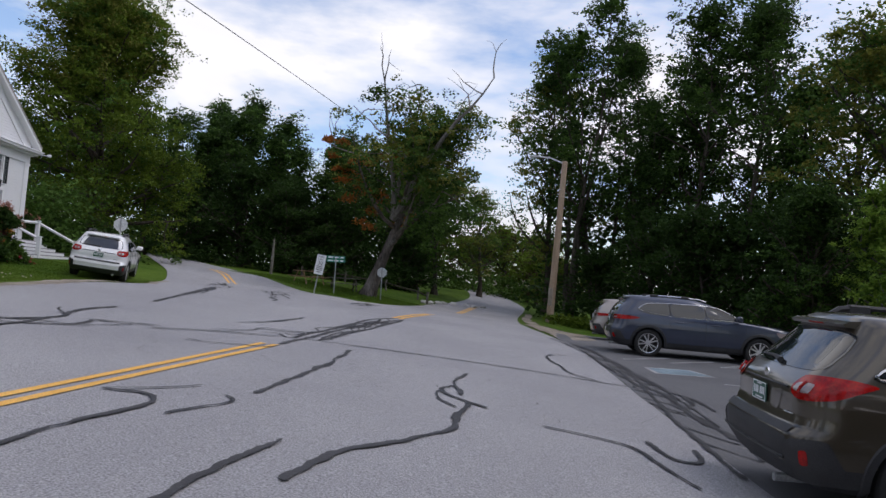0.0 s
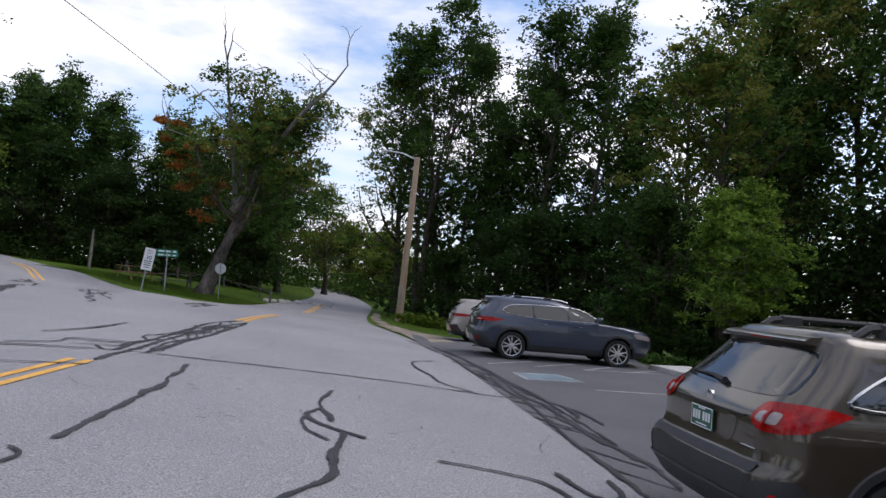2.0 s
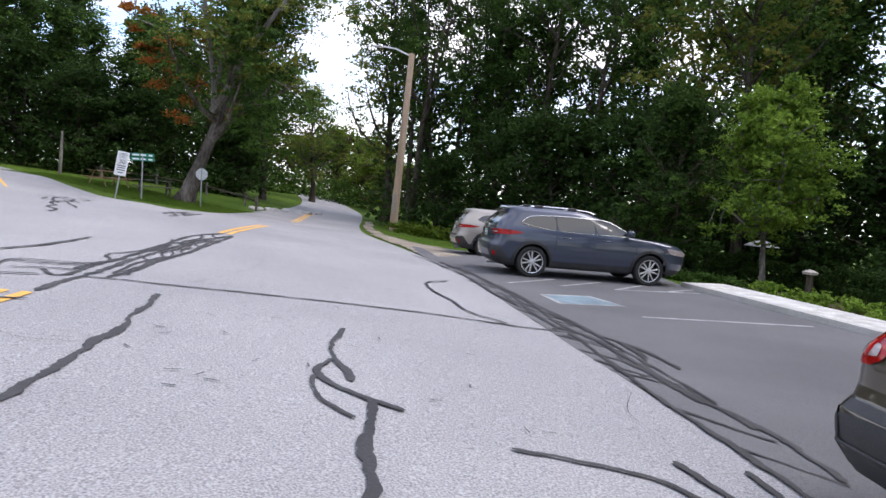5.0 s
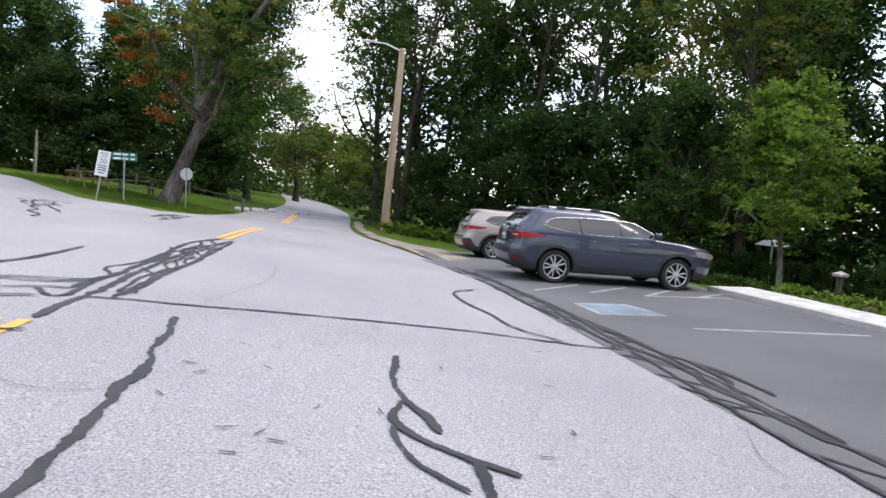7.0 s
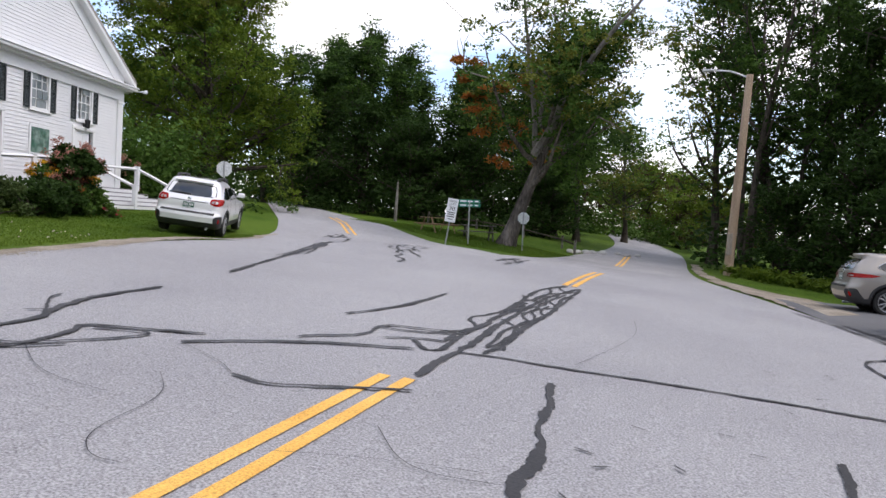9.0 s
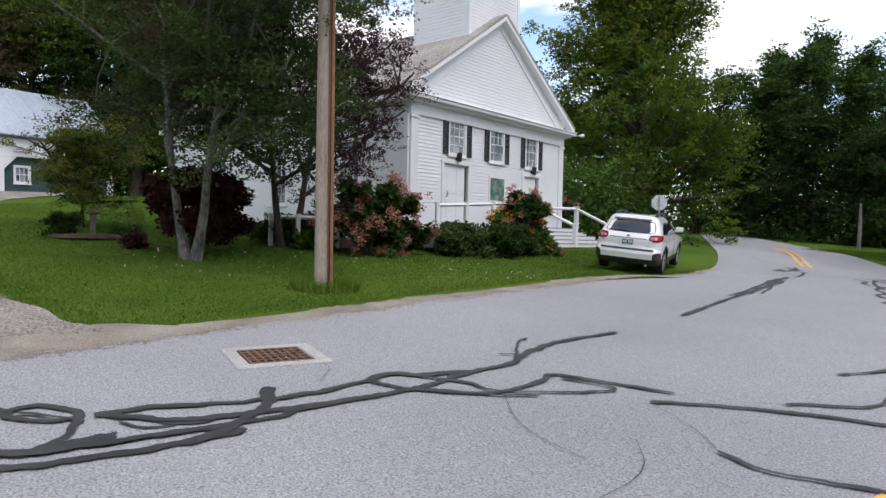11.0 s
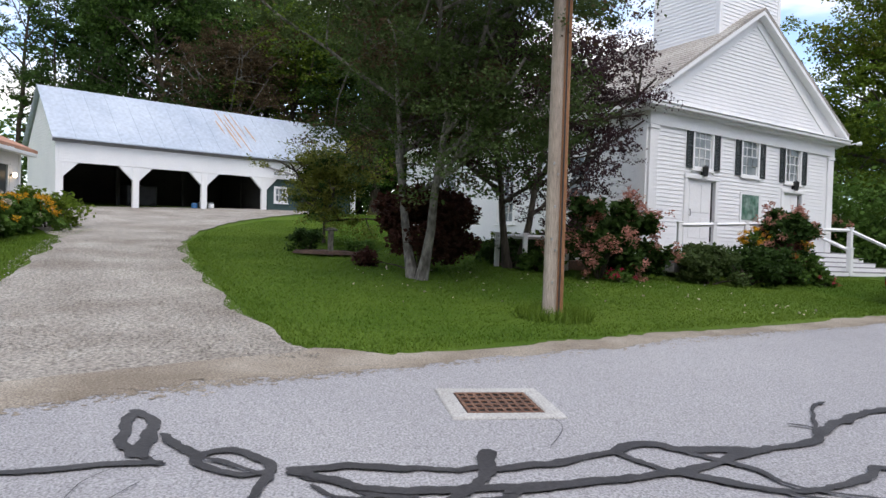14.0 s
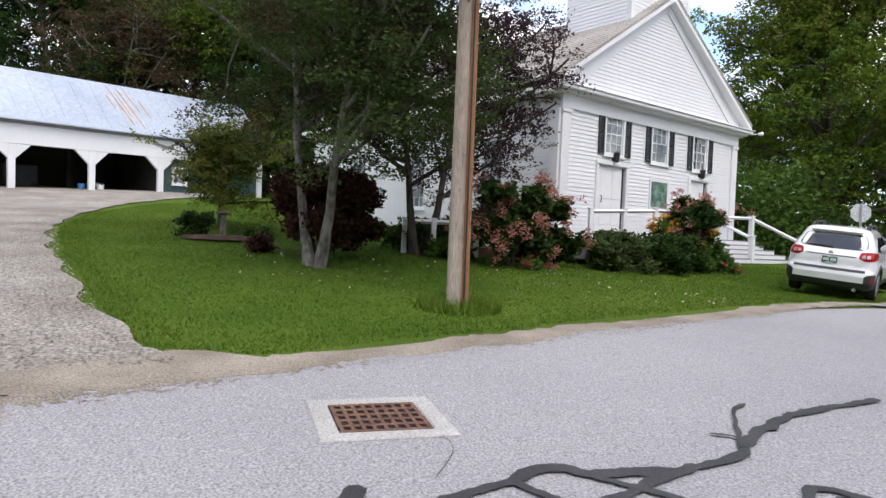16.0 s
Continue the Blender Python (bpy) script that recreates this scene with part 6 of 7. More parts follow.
# towards the church
crack([(-8.06, 10.3), (-9.5, 13.14), (-10.65, 15.67), (-13, 19.6), (-15.46, 23.74)], 0.10)
web([(-9.0, 12.4), (-10.65, 15.67), (-12.6, 19)], 0.22, 5, 0.08, 7)
crack([(-4.92, 9.1), (-4.84, 10.3), (-5.15, 12.15)], 0.08)
web([(-12.3, 23.1), (-9.9, 19.5), (-7.7, 16.1)], 0.6, 6, 0.08, 8)
web([(-7.4, 19.8), (-8.2, 22.5), (-8.9, 25.4)], 0.4, 5, 0.10, 9)
web([(-15.6, 23.2), (-17, 25)], 0.6, 4, 0.12, 10)
crack([(-5.73, 0.3), (-5.80, 0.9), (-5.97, 1.52), (-6.0, 1.85)], 0.06)
crack([(-6.05, 1.72), (-6.28, 1.54), (-6.6, 1.47), (-6.9, 1.41)], 0.09)
crack([(-6.98, 1.41), (-6.71, 1.64), (-6.29, 1.68), (-6.07, 1.66)], 0.09)
crack([(-6.47, 1.71), (-6.17, 1.94), (-6.0, 2.05)], 0.07)
crack([(-6.09, 2.0), (-6.2, 2.16), (-6.06, 2.39), (-5.83, 2.5), (-5.79, 2.29), (-5.89, 2.09), (-6.09, 2.0)], 0.075)
crack([(-5.83, 2.46), (-5.48, 2.41), (-5.26, 2.26), (-5.23, 2.16), (-5.32, 1.77), (-5.2, 1.27), (-5.1, 0.4)], 0.075)
crack([(-5.83, 2.55), (-5.93, 3.03), (-5.81, 3.58), (-5.92, 4.2), (-6.2, 4.73), (-6.27, 4.97), (-6.11, 5.1), (-6.14, 5.74), (-6.33, 6.22), (-6.6, 6.51), (-7.0, 7.2), (-7.29, 8.34)], 0.085)
crack([(-5.83, 2.55), (-5.73, 2.79), (-5.54, 3.01), (-5.55, 3.53), (-5.64, 4.32), (-5.75, 4.88), (-5.93, 5.24), (-6.19, 5.77)], 0.085)
crack([(-5.23, 2.18), (-5.33, 2.46), (-5.42, 2.63), (-5.29, 2.65)], 0.08)
crack([(-5.27, 2.64), (-5.35, 3.18), (-5.44, 3.81), (-5.52, 3.66), (-5.64, 4.32)], 0.07)
crack([(-6.16, 3.75), (-5.95, 3.74), (-5.63, 3.6), (-5.31, 3.33), (-5.1, 3.0)], 0.09)
crack([(-6.1, 4.61), (-5.87, 4.7), (-5.75, 4.84), (-5.62, 5.1), (-5.42, 5.37), (-5.6, 6.02), (-5.88, 6.28), (-5.31, 6.67), (-4.97, 6.94)], 0.07)
crack([(-6.11, 5.06), (-5.77, 5.42), (-5.47, 5.44), (-5.16, 6.41), (-5.27, 6.56), (-5.68, 6.28)], 0.055)
crack([(-5.67, 5.06), (-5.38, 5.42), (-5.27, 5.76)], 0.05)
crack([(-6.66, 6.22), (-6.59, 6.41), (-6.39, 6.27)], 0.035)
crack([(-6.46, 6.32), (-7.13, 6.76), (-7.24, 6.99)], 0.035)
crack([(-4.85, 6.54), (-4.25, 7.48), (-3.4, 8.18)], 0.055)
crack([(-4.41, 7.59), (-4.39, 7.74), (-4.04, 8.27), (-4.32, 8.98), (-3.87, 9.16), (-3.47, 9.48)], 0.06)
crack([(-3.84, 6.15), (-3.49, 6.12), (-3.15, 6.45), (-2.66, 6.88)], 0.06)
crack([(-5.17, 1.39), (-5.27, 1.65), (-5.31, 1.86), (-5.28, 2.06), (-5.22, 2.21), (-5.25, 2.44), (-5.25, 2.64), (-5.29, 2.81), (-5.34, 3.24)], 0.065)
crack([(-5.25, 2.48), (-5.36, 2.56), (-5.39, 2.65), (-5.25, 2.62)], 0.075)
crack([(-6.03, 2.08), (-5.98, 2.19), (-5.89, 2.31), (-5.78, 2.42)], 0.05)
crack([(-5.77, 2.62), (-5.72, 2.82), (-5.6, 2.95), (-5.5, 3.02), (-5.5, 3.26)], 0.07)
crack([(-5.66, 2.69), (-5.53, 2.77), (-5.47, 2.86), (-5.49, 3.04)], 0.032)
crack([(-5.58, 0.82), (-5.68, 0.89), (-5.76, 0.96)], 0.045)
crack([(-6.09, 1.71), (-5.96, 1.81), (-5.97, 1.87)], 0.05)
crack([(-5.73, 1.8), (-5.45, 1.68), (-5.21, 1.6)], 0.0055, "thin open crack in the asphalt")
crack([(-6.24, 0.49), (-6.43, 0.5), (-6.63, 0.46)], 0.02)
crack([(-6.3, 0.61), (-6.15, 0.72)], 0.025)
crack([(-5.94, 0.64), (-5.98, 0.75)], 0.012)
crack([(-5.01, 0.99), (-5.12, 1.18), (-5.18, 1.39), (-5.29, 1.69), (-5.36, 1.96), (-5.26, 2.26), (-5.33, 2.54), (-5.44, 2.68)], 0.065)
crack([(-4.82, 1.21), (-4.94, 1.41), (-5.01, 1.67), (-5.04, 2.1), (-5.06, 2.59), (-5.11, 3.02), (-5.28, 3.42)], 0.085)
crack([(-5.21, 0.91), (-5.22, 1.06), (-5.14, 1.26), (-5.02, 1.31), (-4.89, 1.19), (-4.87, 1.05)], 0.06)
crack([(-4.79, 1.4), (-4.93, 1.52), (-5.0, 1.61)], 0.06)
for hair in ([(-5.46, 5.53), (-4.69, 5.16), (-4.02, 5.23)], [(-4.85, 6.54), (-4.16, 6.35), (-3.86, 6.17)], [(-4.2, 5.79), (-3.72, 5.45), (-3.51, 4.73), (-3.21, 4.51), (-2.99, 4.57)],
             [(-6.9, 4.4), (-6.6, 4.45), (-6.2, 4.2)], [(-2.6, 5.2), (-2.0, 5.6), (-1.5, 5.8)], [(-2.4, 6.0), (-1.9, 5.5), (-1.4, 5.7)], [(-6.2, 1.9), (-5.8, 1.5), (-5.5, 1.5)], [(3.2, 6.9), (3.0, 6.2), (3.05, 5.9)], [(-2.0, 9.0), (-1.9, 11.5), (-2.3, 13.0)]):
    crack(hair, 0.0055, "thin open crack in the asphalt")
rs = random.Random(4)
for _ in range(34):
    x, y, a = rs.uniform(-1.2, 2.6), rs.uniform(4.6, 11.5), rs.uniform(0, 3.1)
    crack([(x, y), (x + 0.07 * math.cos(a), y + 0.07 * math.sin(a)), (x + rs.uniform(0.1, 0.16) * math.cos(a), y + 0.12 * math.sin(a))], 0.014, "small dab of tar on the asphalt")


def paintline(name, a, b, width, material, label):
    return solid(name, ribbon([a, ((a[0] + b[0]) / 2, (a[1] + b[1]) / 2), b], width, 0.0165, 0.03, a[0], max(8, int(math.dist(a, b) / 0.12)), False), material, label, "road marking", "road markings", "structure")


for off in (0.0, 0.21):
    paintline("centre_line", (-0.78 + off, -6.5), (-3.07 + off, 7.12 + off * 0.3), 0.105, YELLOW, "worn yellow centre line on grey asphalt")
    paintline("centre_line", (-4.55 + off, 16.5), (-5.75 + off, 23.3), 0.12, YELLOW, "worn yellow centre line on grey asphalt")
    paintline("centre_line", (-22.5 + off, 31.6 + off), (-16.75 + off, 25.5 + off), 0.12, YELLOW, "worn yellow centre line on the side road")
    paintline("centre_line", (-7.5 + off, 33.0), (-9.75 + off, 45), 0.12, YELLOW, "worn yellow centre line leading north")
for a, b in (((4.4, 11.75), (7.5, 12.55)), ((2.3, 14.6), (3.4, 16.1)), ((3.4, 14.9), (4.5, 16.4)), ((4.6, 15.2), (5.8, 17.0)), ((5.9, 15.8), (6.9, 16.9)), ((4.6, 15.2), (6.6, 16.0))):
    paintline("bay_line", a, b, 0.10, WHITE_LINE, "worn white parking bay line")
for k, (lift, mm, f, lb) in enumerate(((0.0145, WHITE_LINE, 0.0, "worn white square of a marked bay"), (0.0165, BLUE_LINE, 0.09, "worn pale blue painted square of a marked bay"))):
    strip("bay_marking", [(2.85 + f, 13.35 - f), (2.97 + f, 12.85), (3.12 + f, 12.33 + f)], [(3.85 - f, 13.75 - f), (4.1 - f, 13.3), (4.35 - f, 12.78 + f)], lift, mm, lb, 8, 6, 0.0, category="road marking")

# storm drain
dm = TILT @ pose(-7.22, 4.085, 0, 0, 0, 92)
dr = thing("storm_drain", dm, "rusty iron storm drain in a pale concrete collar", "drain")
col = Shape()
for a, b, c, d in ((-0.44, 0.28, 0.44, 0.40), (-0.44, -0.40, 0.44, -0.28), (-0.44, -0.279, -0.305, 0.279), (0.305, -0.279, 0.44, 0.279)):
    col.box(a, b, -0.1, c, d, 0.022, 0.01)
part("collar", col, KERB, dr, "pale cracked concrete collar")
# black slab close under the bars, painted in for the shade of the hollow
part("pit_shade", Shape().box(-0.3, -0.275, -0.1, 0.3, 0.275, 0.009), BLACK, dr)
for i in range(9):
    part("grate_bar", Shape().box(-0.295 + 0.0705 * i, -0.275, 0.0095, -0.268 + 0.0705 * i, 0.275, 0.0205, 0.003), RUSTIRON, dr)
for j in range(6):
    part("grate_bar", Shape().box(-0.3, -0.275 + 0.1035 * j, 0.0100, 0.3, -0.243 + 0.1035 * j, 0.0215, 0.003), RUSTIRON, dr)

# sidewalk and kerb of the lot
KW = [(10.9, 2.0), (10.3, 5.8), (9.1, 10), (8.15, 13.1), (6.55, 17.3)]
pts, n = along(KW, 40), 40
walkway, kerb = Shape(), Shape()
for i in range(n):
    d = pts[min(i + 1, n - 1)] - pts[max(i - 1, 0)]
    d = d / np.linalg.norm(d)
    nx, ny = d[1], -d[0]
    for s, row in ((kerb, ((0.0, -0.1), (0.015, 0.115), (0.14, 0.125), (0.15, 0.118))), (walkway, ((0.15, -0.05), (0.152, 0.117), (1.25, 0.125), (1.27, -0.1)))):
        for o, h in row:
            x, y = pts[i] + np.array([nx, ny]) * o
            s.v.append((x, y, ground_z(*pts[i]) + h))
for s in (kerb, walkway):
    s.f = [(4 * i + j, 4 * i + j + 1, 4 * i + j + 5, 4 * i + j + 4) for i in range(n - 1) for j in range(3)] + [(3, 2, 1, 0), tuple(4 * (n - 1) + j for j in range(4))]
solid("kerb", kerb, KERB, "grey granite kerb along the lot", "kerb", kind="structure")
solid("pavement", walkway, CONCRETE, "pale concrete pavement beside the parking lot", "pavement", kind="structure")
strip("mulch_bed", [(12.0, 6), (10.5, 12.5), (9.6, 15.5), (8.0, 18.9)], [(15.5, 8), (14, 14), (12.5, 20), (9.5, 23.5)], 0.05, MULCH, "brown mulched planting bed", 30, 8, 0.2, category="bed")


# ---- poles, signs, roadside things ----
def bent(base, top, n=6):
    return [tuple(Vector(base).lerp(Vector(top), i / n)) for i in range(n + 1)]


def utility_pole(base, top, r, label, arm=False, board=False):
    p = thing("utility_pole", Matrix.Identity(4), label, "pole", "utility poles")
    part("shaft", Shape().tube(bent(base, top, 8), list(np.linspace(r, r * 0.72, 9)), 14), POLETAN if arm else POLEWOOD, p, smooth=True)
    b, t = Vector(base), Vector(top)
    if arm:
        a = b.lerp(t, 0.985)
        part("lamp_arm", Shape().tube([a, a + Vector((-0.9, -0.1, 0.35)), a + Vector((-1.7, -0.15, 0.42))], 0.045, 6), SIGNBACK, p)
        part("lamp_head", Shape().box(a.x - 2.2, a.y - 0.3, a.z + 0.36, a.x - 1.65, a.y - 0.02, a.z + 0.46, 0.03), SIGNBACK, p, "grey street lamp head")
        part("guard", Shape().box(b.x - 0.13, b.y - 0.24, b.z + 1.2, b.x + 0.13, b.y - 0.1, b.z + 2.3, 0.02), POLEWOOD, p)
        part("strap", Shape().tube([b + Vector((0.16, -0.15, 0.2)), b.lerp(t, 0.7) + Vector((0.1, -0.12, 0))], 0.045, 6), POLETAN, p)
    if board:
        side = Vector((0.06, 0.17, 0)).normalized() * (r + 0.03)
        part("moulding", Shape().tube([Vector(v) + side * (1 - 0.25 * i / 8) for i, v in enumerate(bent(base, top, 8))], 0.062, 6), BROWNWOOD, p, "orange-brown wooden moulding down the pole", smooth=True)
        part("cable", Shape().tube([Vector(v) + Vector((0.03, 0.03, 0)) + side * 0.6 * (1 - 0.25 * i / 8) + Vector((0.05, 0.0, 0)) for i, v in enumerate(bent(base, top, 8))], 0.014, 5), BLACK, p)
        for i in range(7):
            q = b.lerp(t, 0.02 + 0.035 * i + 0.01 * (i % 3))
            part("tag", Shape().box(q.x + r * 0.80, q.y - 0.05 + 0.03 * (i % 3), q.z, q.x + r * 0.80 + 0.05, q.y - 0.03 + 0.03 * (i % 3), q.z + 0.04, 0.004), STEEL, p)
    return p


utility_pole((-3.42, 39.3, -0.55), (-3.09, 39.3, 9.6), 0.23, "leaning weathered wooden pole with a street lamp", arm=True)
utility_pole((-11.8, 5.95, 0.5), (-11.83, 5.92, 11.2), 0.112, "weathered wooden utility pole with a brown moulding", board=True)
wire = [(-9.6, 5.2, 7.9), (-11.3, 13.3, 8.6), (-16.5, 33.3, 10.6), (-17.9, 38.5, 11.0)]
solid("overhead_wire", Shape().tube([tuple(TILT @ Vector(v)) for v in along(wire, 40)], 0.016, 5), BLACK, "black overhead wire across the road", "wire")


def post_sign(name, x, y, h, label, post=STEEL, lean=0.0, yaw=0.0, r=0.03):
    s = thing(name, pose(x, y, ground_z(x, y) - 0.03, 0, lean, yaw), label, "sign")
    part("post", Shape().box(-r, -0.02, -0.2, r, 0.02, h, 0.006), post, s)
    return s


def lettering(parent, text, size, m, material):
    """Words in the built-in font, as a flat mesh part."""
    cu = bpy.data.curves.new("letters", "FONT")
    cu.body, cu.size, cu.align_x, cu.extrude = text, size, "CENTER", 0.001
    tmp = bpy.data.objects.new("letters", cu)
    me = bpy.data.meshes.new_from_object(tmp)
    bpy.data.objects.remove(tmp)
    me.materials.append(material)
    ob = part("lettering", me, None, parent)
    ob.matrix_local = m
    return ob


s = post_sign("speed_sign", -13.87, 28.6, 1.98, "white speed limit sign on a leaning steel post", lean=7.5, yaw=24)
f = part("face", Shape().box(-0.23, -0.035, 1.0, 0.23, -0.022, 2.02, 0.006), SIGNWHITE, s, "white speed limit panel")
for txt, sz, z in (("SPEED", 0.12, 1.86), ("LIMIT", 0.12, 1.74), ("30", 0.27, 1.50)):
    lettering(f, txt, sz, pose(0, -0.037, z, 90, 0, 0), BLACK)
for z, w in ((1.42, 0.17), (1.33, 0.15), (1.24, 0.16), (1.13, 0.1)):
    part("text_bar", Shape().box(-w, -0.0385, z - 0.02, w, -0.0355, z + 0.018), PLASTIC, f)
s = post_sign("street_sign", -13.6, 30.3, 1.95, "two green street name blades on a post", yaw=24, lean=-1)
for z, w in ((1.98, 0.48), (1.80, 0.50)):
    f = part("blade", Shape().box(-w, -0.012, z - 0.08, w, 0.012, z + 0.08, 0.004), SIGNGREEN, s, "green street name blade")
    for a, b in ((-0.42, -0.14), (-0.08, 0.14), (0.24, 0.4)):
        part("text_bar", Shape().box(a, -0.0155, z - 0.035, b, -0.0125, z + 0.035), SIGNWHITE, f)


def octagon(r):
    return [(r * math.cos(math.pi / 8 + k * math.pi / 4), r * math.sin(math.pi / 8 + k * math.pi / 4)) for k in range(8)]


for x, y, h, yaw, r in ((-11.86, 32.6, 1.58, 10, 0.29), (-19.8, 21.5, 1.85, 50, 0.30)):
    s = post_sign("stop_sign", x, y, h + r, "stop sign seen from its bare grey back", yaw=yaw, lean=-1)
    f = part("panel", Shape().prism([(u, v + h) for u, v in octagon(r)], 1, 0.021, 0.027), SIGNBACK, s, "bare aluminium sign back")
    part("red_face", Shape().prism([(u * 0.98, v * 0.98 + h) for u, v in octagon(r)], 1, 0.0275, 0.030), mat("red_sign_face", (0.4, 0.01, 0.01), (0.45, 0.02, 0.02), 0.5), f)


def picnic_table(x, y, yaw, material, label):
    t = thing("picnic_table", pose(x, y, ground_z(x, y) - 0.03, 0, 0, yaw), label, "table", "picnic tables")
    for k in range(5):
        part("top_board", Shape().box(-0.9, -0.37 + 0.15 * k, 0.72, 0.9, -0.24 + 0.15 * k, 0.76, 0.006), material, t)
    for sy in (-1, 1):
        for k in range(2):
            part("bench_board", Shape().box(-0.9, sy * 0.68 - 0.13 + 0.14 * k, 0.42, 0.9, sy * 0.68 - 0.01 + 0.14 * k, 0.46, 0.006), material, t)
    for sx in (-0.65, 0.65):
        part("cross_beam", Shape().box(sx - 0.03, -0.8, 0.36, sx + 0.03, 0.8, 0.42), material, t)
        for sy in (-1, 1):
            part("leg", Shape().tube([(sx + 0.04, sy * 0.62, 0.0), (sx + 0.04, sy * 0.25, 0.72)], 0.045, 4), material, t)


picnic_table(-16.8, 33.2, 68, WOOD, "orange-brown wooden picnic table on grass")
picnic_table(-14.7, 33.6, 35, PALEBARK, "weathered grey-green picnic table on grass")
# rail fence and birch posts behind the green
for k, (x, y) in enumerate(((-10.9, 37.8), (-12.4, 40.2), (-15.5, 42.0), (-19.0, 42.6), (-22.5, 42.4))):
    solid("fence_post", Shape().box(-0.06, -0.06, -0.1, 0.06, 0.06, 0.75, 0.01), PALEBARK, "short grey wooden fence post", "post", "fence posts", m=pose(x, y, ground_z(x, y), 0, 0, 20 * k))
for a, b in (((-10.9, 37.8), (-12.4, 40.2)), ((-12.4, 40.2), (-15.5, 42.0)), ((-15.5, 42), (-19, 42.6)), ((-19, 42.6), (-22.5, 42.4))):
    solid("fence_rail", Shape().tube([(*a, ground_z(*a) + 0.5), (*b, ground_z(*b) + 0.5)], 0.05, 6), BARK, "grey wooden fence rail behind the green", "rail", "fence rails")
for x, y in ((-22.5, 38.2),):
    solid("birch_trunk", Shape().tube([(0, 0, -0.2), (0.05, 0, 1.3), (0.02, 0.05, 2.4)], [0.10, 0.09, 0.05], 10), DEADWOOD, "pale slender tree trunk at the green's edge", "trunk", "pale trunks", smooth=True, m=pose(x, y, ground_z(x, y)))
# stones at the verge
rs = random.Random(8)
for k in range(9):
    x, y = -11.2 + 0.25 * k + rs.uniform(-0.3, 0.3) - 0.5 * (k % 2), 38.5 + 0.8 * k
    st = Shape()
    bm = bmesh.new()
    bmesh.ops.create_icosphere(bm, subdivisions=2, radius=0.3)
    for v in bm.verts:
        v.co *= 0.8 + 0.4 * noise.noise(v.co * 3 + Vector((k, 0, 0)))
        v.co.z *= 0.6
    bm.verts.index_update()
    st.add([v.co[:] for v in bm.verts], [[v.index for v in q.verts] for q in bm.faces])
    bm.free()
    solid("field_stone", st, KERB, "grey field stone by the road", "stone", "field stones", smooth=True, m=pose(x, y, ground_z(x, y) + 0.05, 0, 0, 40 * k))
# bollard lamps in the bed, and a pale canopy beyond the hedge
for x, y in ((9.7, 17.6),):
    b = thing("path_lamp", pose(x, y, ground_z(x, y) + 0.02), "weathered bollard path lamp in the bed", "lamp", "path lamps")
    part("post", Shape().box(-0.06, -0.06, -0.1, 0.06, 0.06, 0.72, 0.01), BARK, b)
    part("cap", Shape().tube([(0, 0, 0.72), (0, 0, 0.78), (0, 0, 0.84)], [0.17, 0.18, 0.03], 10), SHINGLE, b)
tp = thing("garden_canopy", pose(11.5, 25.2, ground_z(11.5, 25.2)), "pale grey canopy roof beyond the hedge", "canopy")
part("roof", Shape().tube([(0, 0, 1.50), (0, 0, 1.53), (0, 0, 1.67), (0, 0, 1.72)], [0.58, 0.57, 0.28, 0.04], 12), SIGNBACK, tp)
part("post", Shape().tube([(0, 0, -0.1), (0, 0, 1.54)], 0.04, 8), STEEL, tp)


# ---- gardens ----
def shrub(name, x, y, r, h, leaf, count, size, label, seed, flowers=(), squash=1.0, lift=0.0, category="shrub"):
    """A shrub > stems, foliage, flower heads: clumps on a rounded, uneven form."""
    rng = np.random.default_rng(seed)
    t = thing(name, pose(x, y, ground_z(x, y) - 0.04), label, category, "shrubs")
    stems, cs, sp = Shape(), [], []
    for k in range(34):
        a, e = rng.random() * 2 * math.pi, rng.random() ** 0.7
        rr = r * (0.35 + 0.65 * math.sqrt(1 - (e * 0.92) ** 2)) * (0.75 + 0.35 * rng.random()) * (0.55 + 0.45 * (k % 3) / 2)
        c = (rr * math.cos(a), rr * math.sin(a), lift + h * (0.10 + 0.82 * e))
        cs.append(c)
        sp.append(r * (0.20 + 0.14 * rng.random()))
        if k % 2:
            stems.tube([(0.06 * c[0], 0.06 * c[1], -0.05), (0.45 * c[0], 0.45 * c[1], 0.5 * c[2]), c], [0.025, 0.015, 0.006], 5)
    part("stems", stems.mesh("stems", BARK, False, False), None, t)
    part("foliage", leaf_mesh("foliage", cs, sp, count, size, leaf, rng, keep=lambda p: p[:, 2] > 0.0), None, t)
    for fm, n, fs, hi in flowers:
        pick = [c for c in cs if c[2] > hi * h] or cs
        heads = []
        for _ in range(n):
            c = pick[int(rng.integers(len(pick)))]
            v = np.array(c) - [0, 0, lift + 0.45 * h]
            v = v / (np.linalg.norm(v) + 1e-6)
            heads.append(np.array(c) + v * r * 0.26 + rng.normal(size=3) * r * 0.11)
        tagged(part("blossom", leaf_mesh("blossom", heads, fs, n * 34, fs * 0.5, fm, rng), None, t), kind="stuff")
    return t


def church_at(u, v):
    p = CM @ Vector((u, v, 0))
    return p.x, p.y


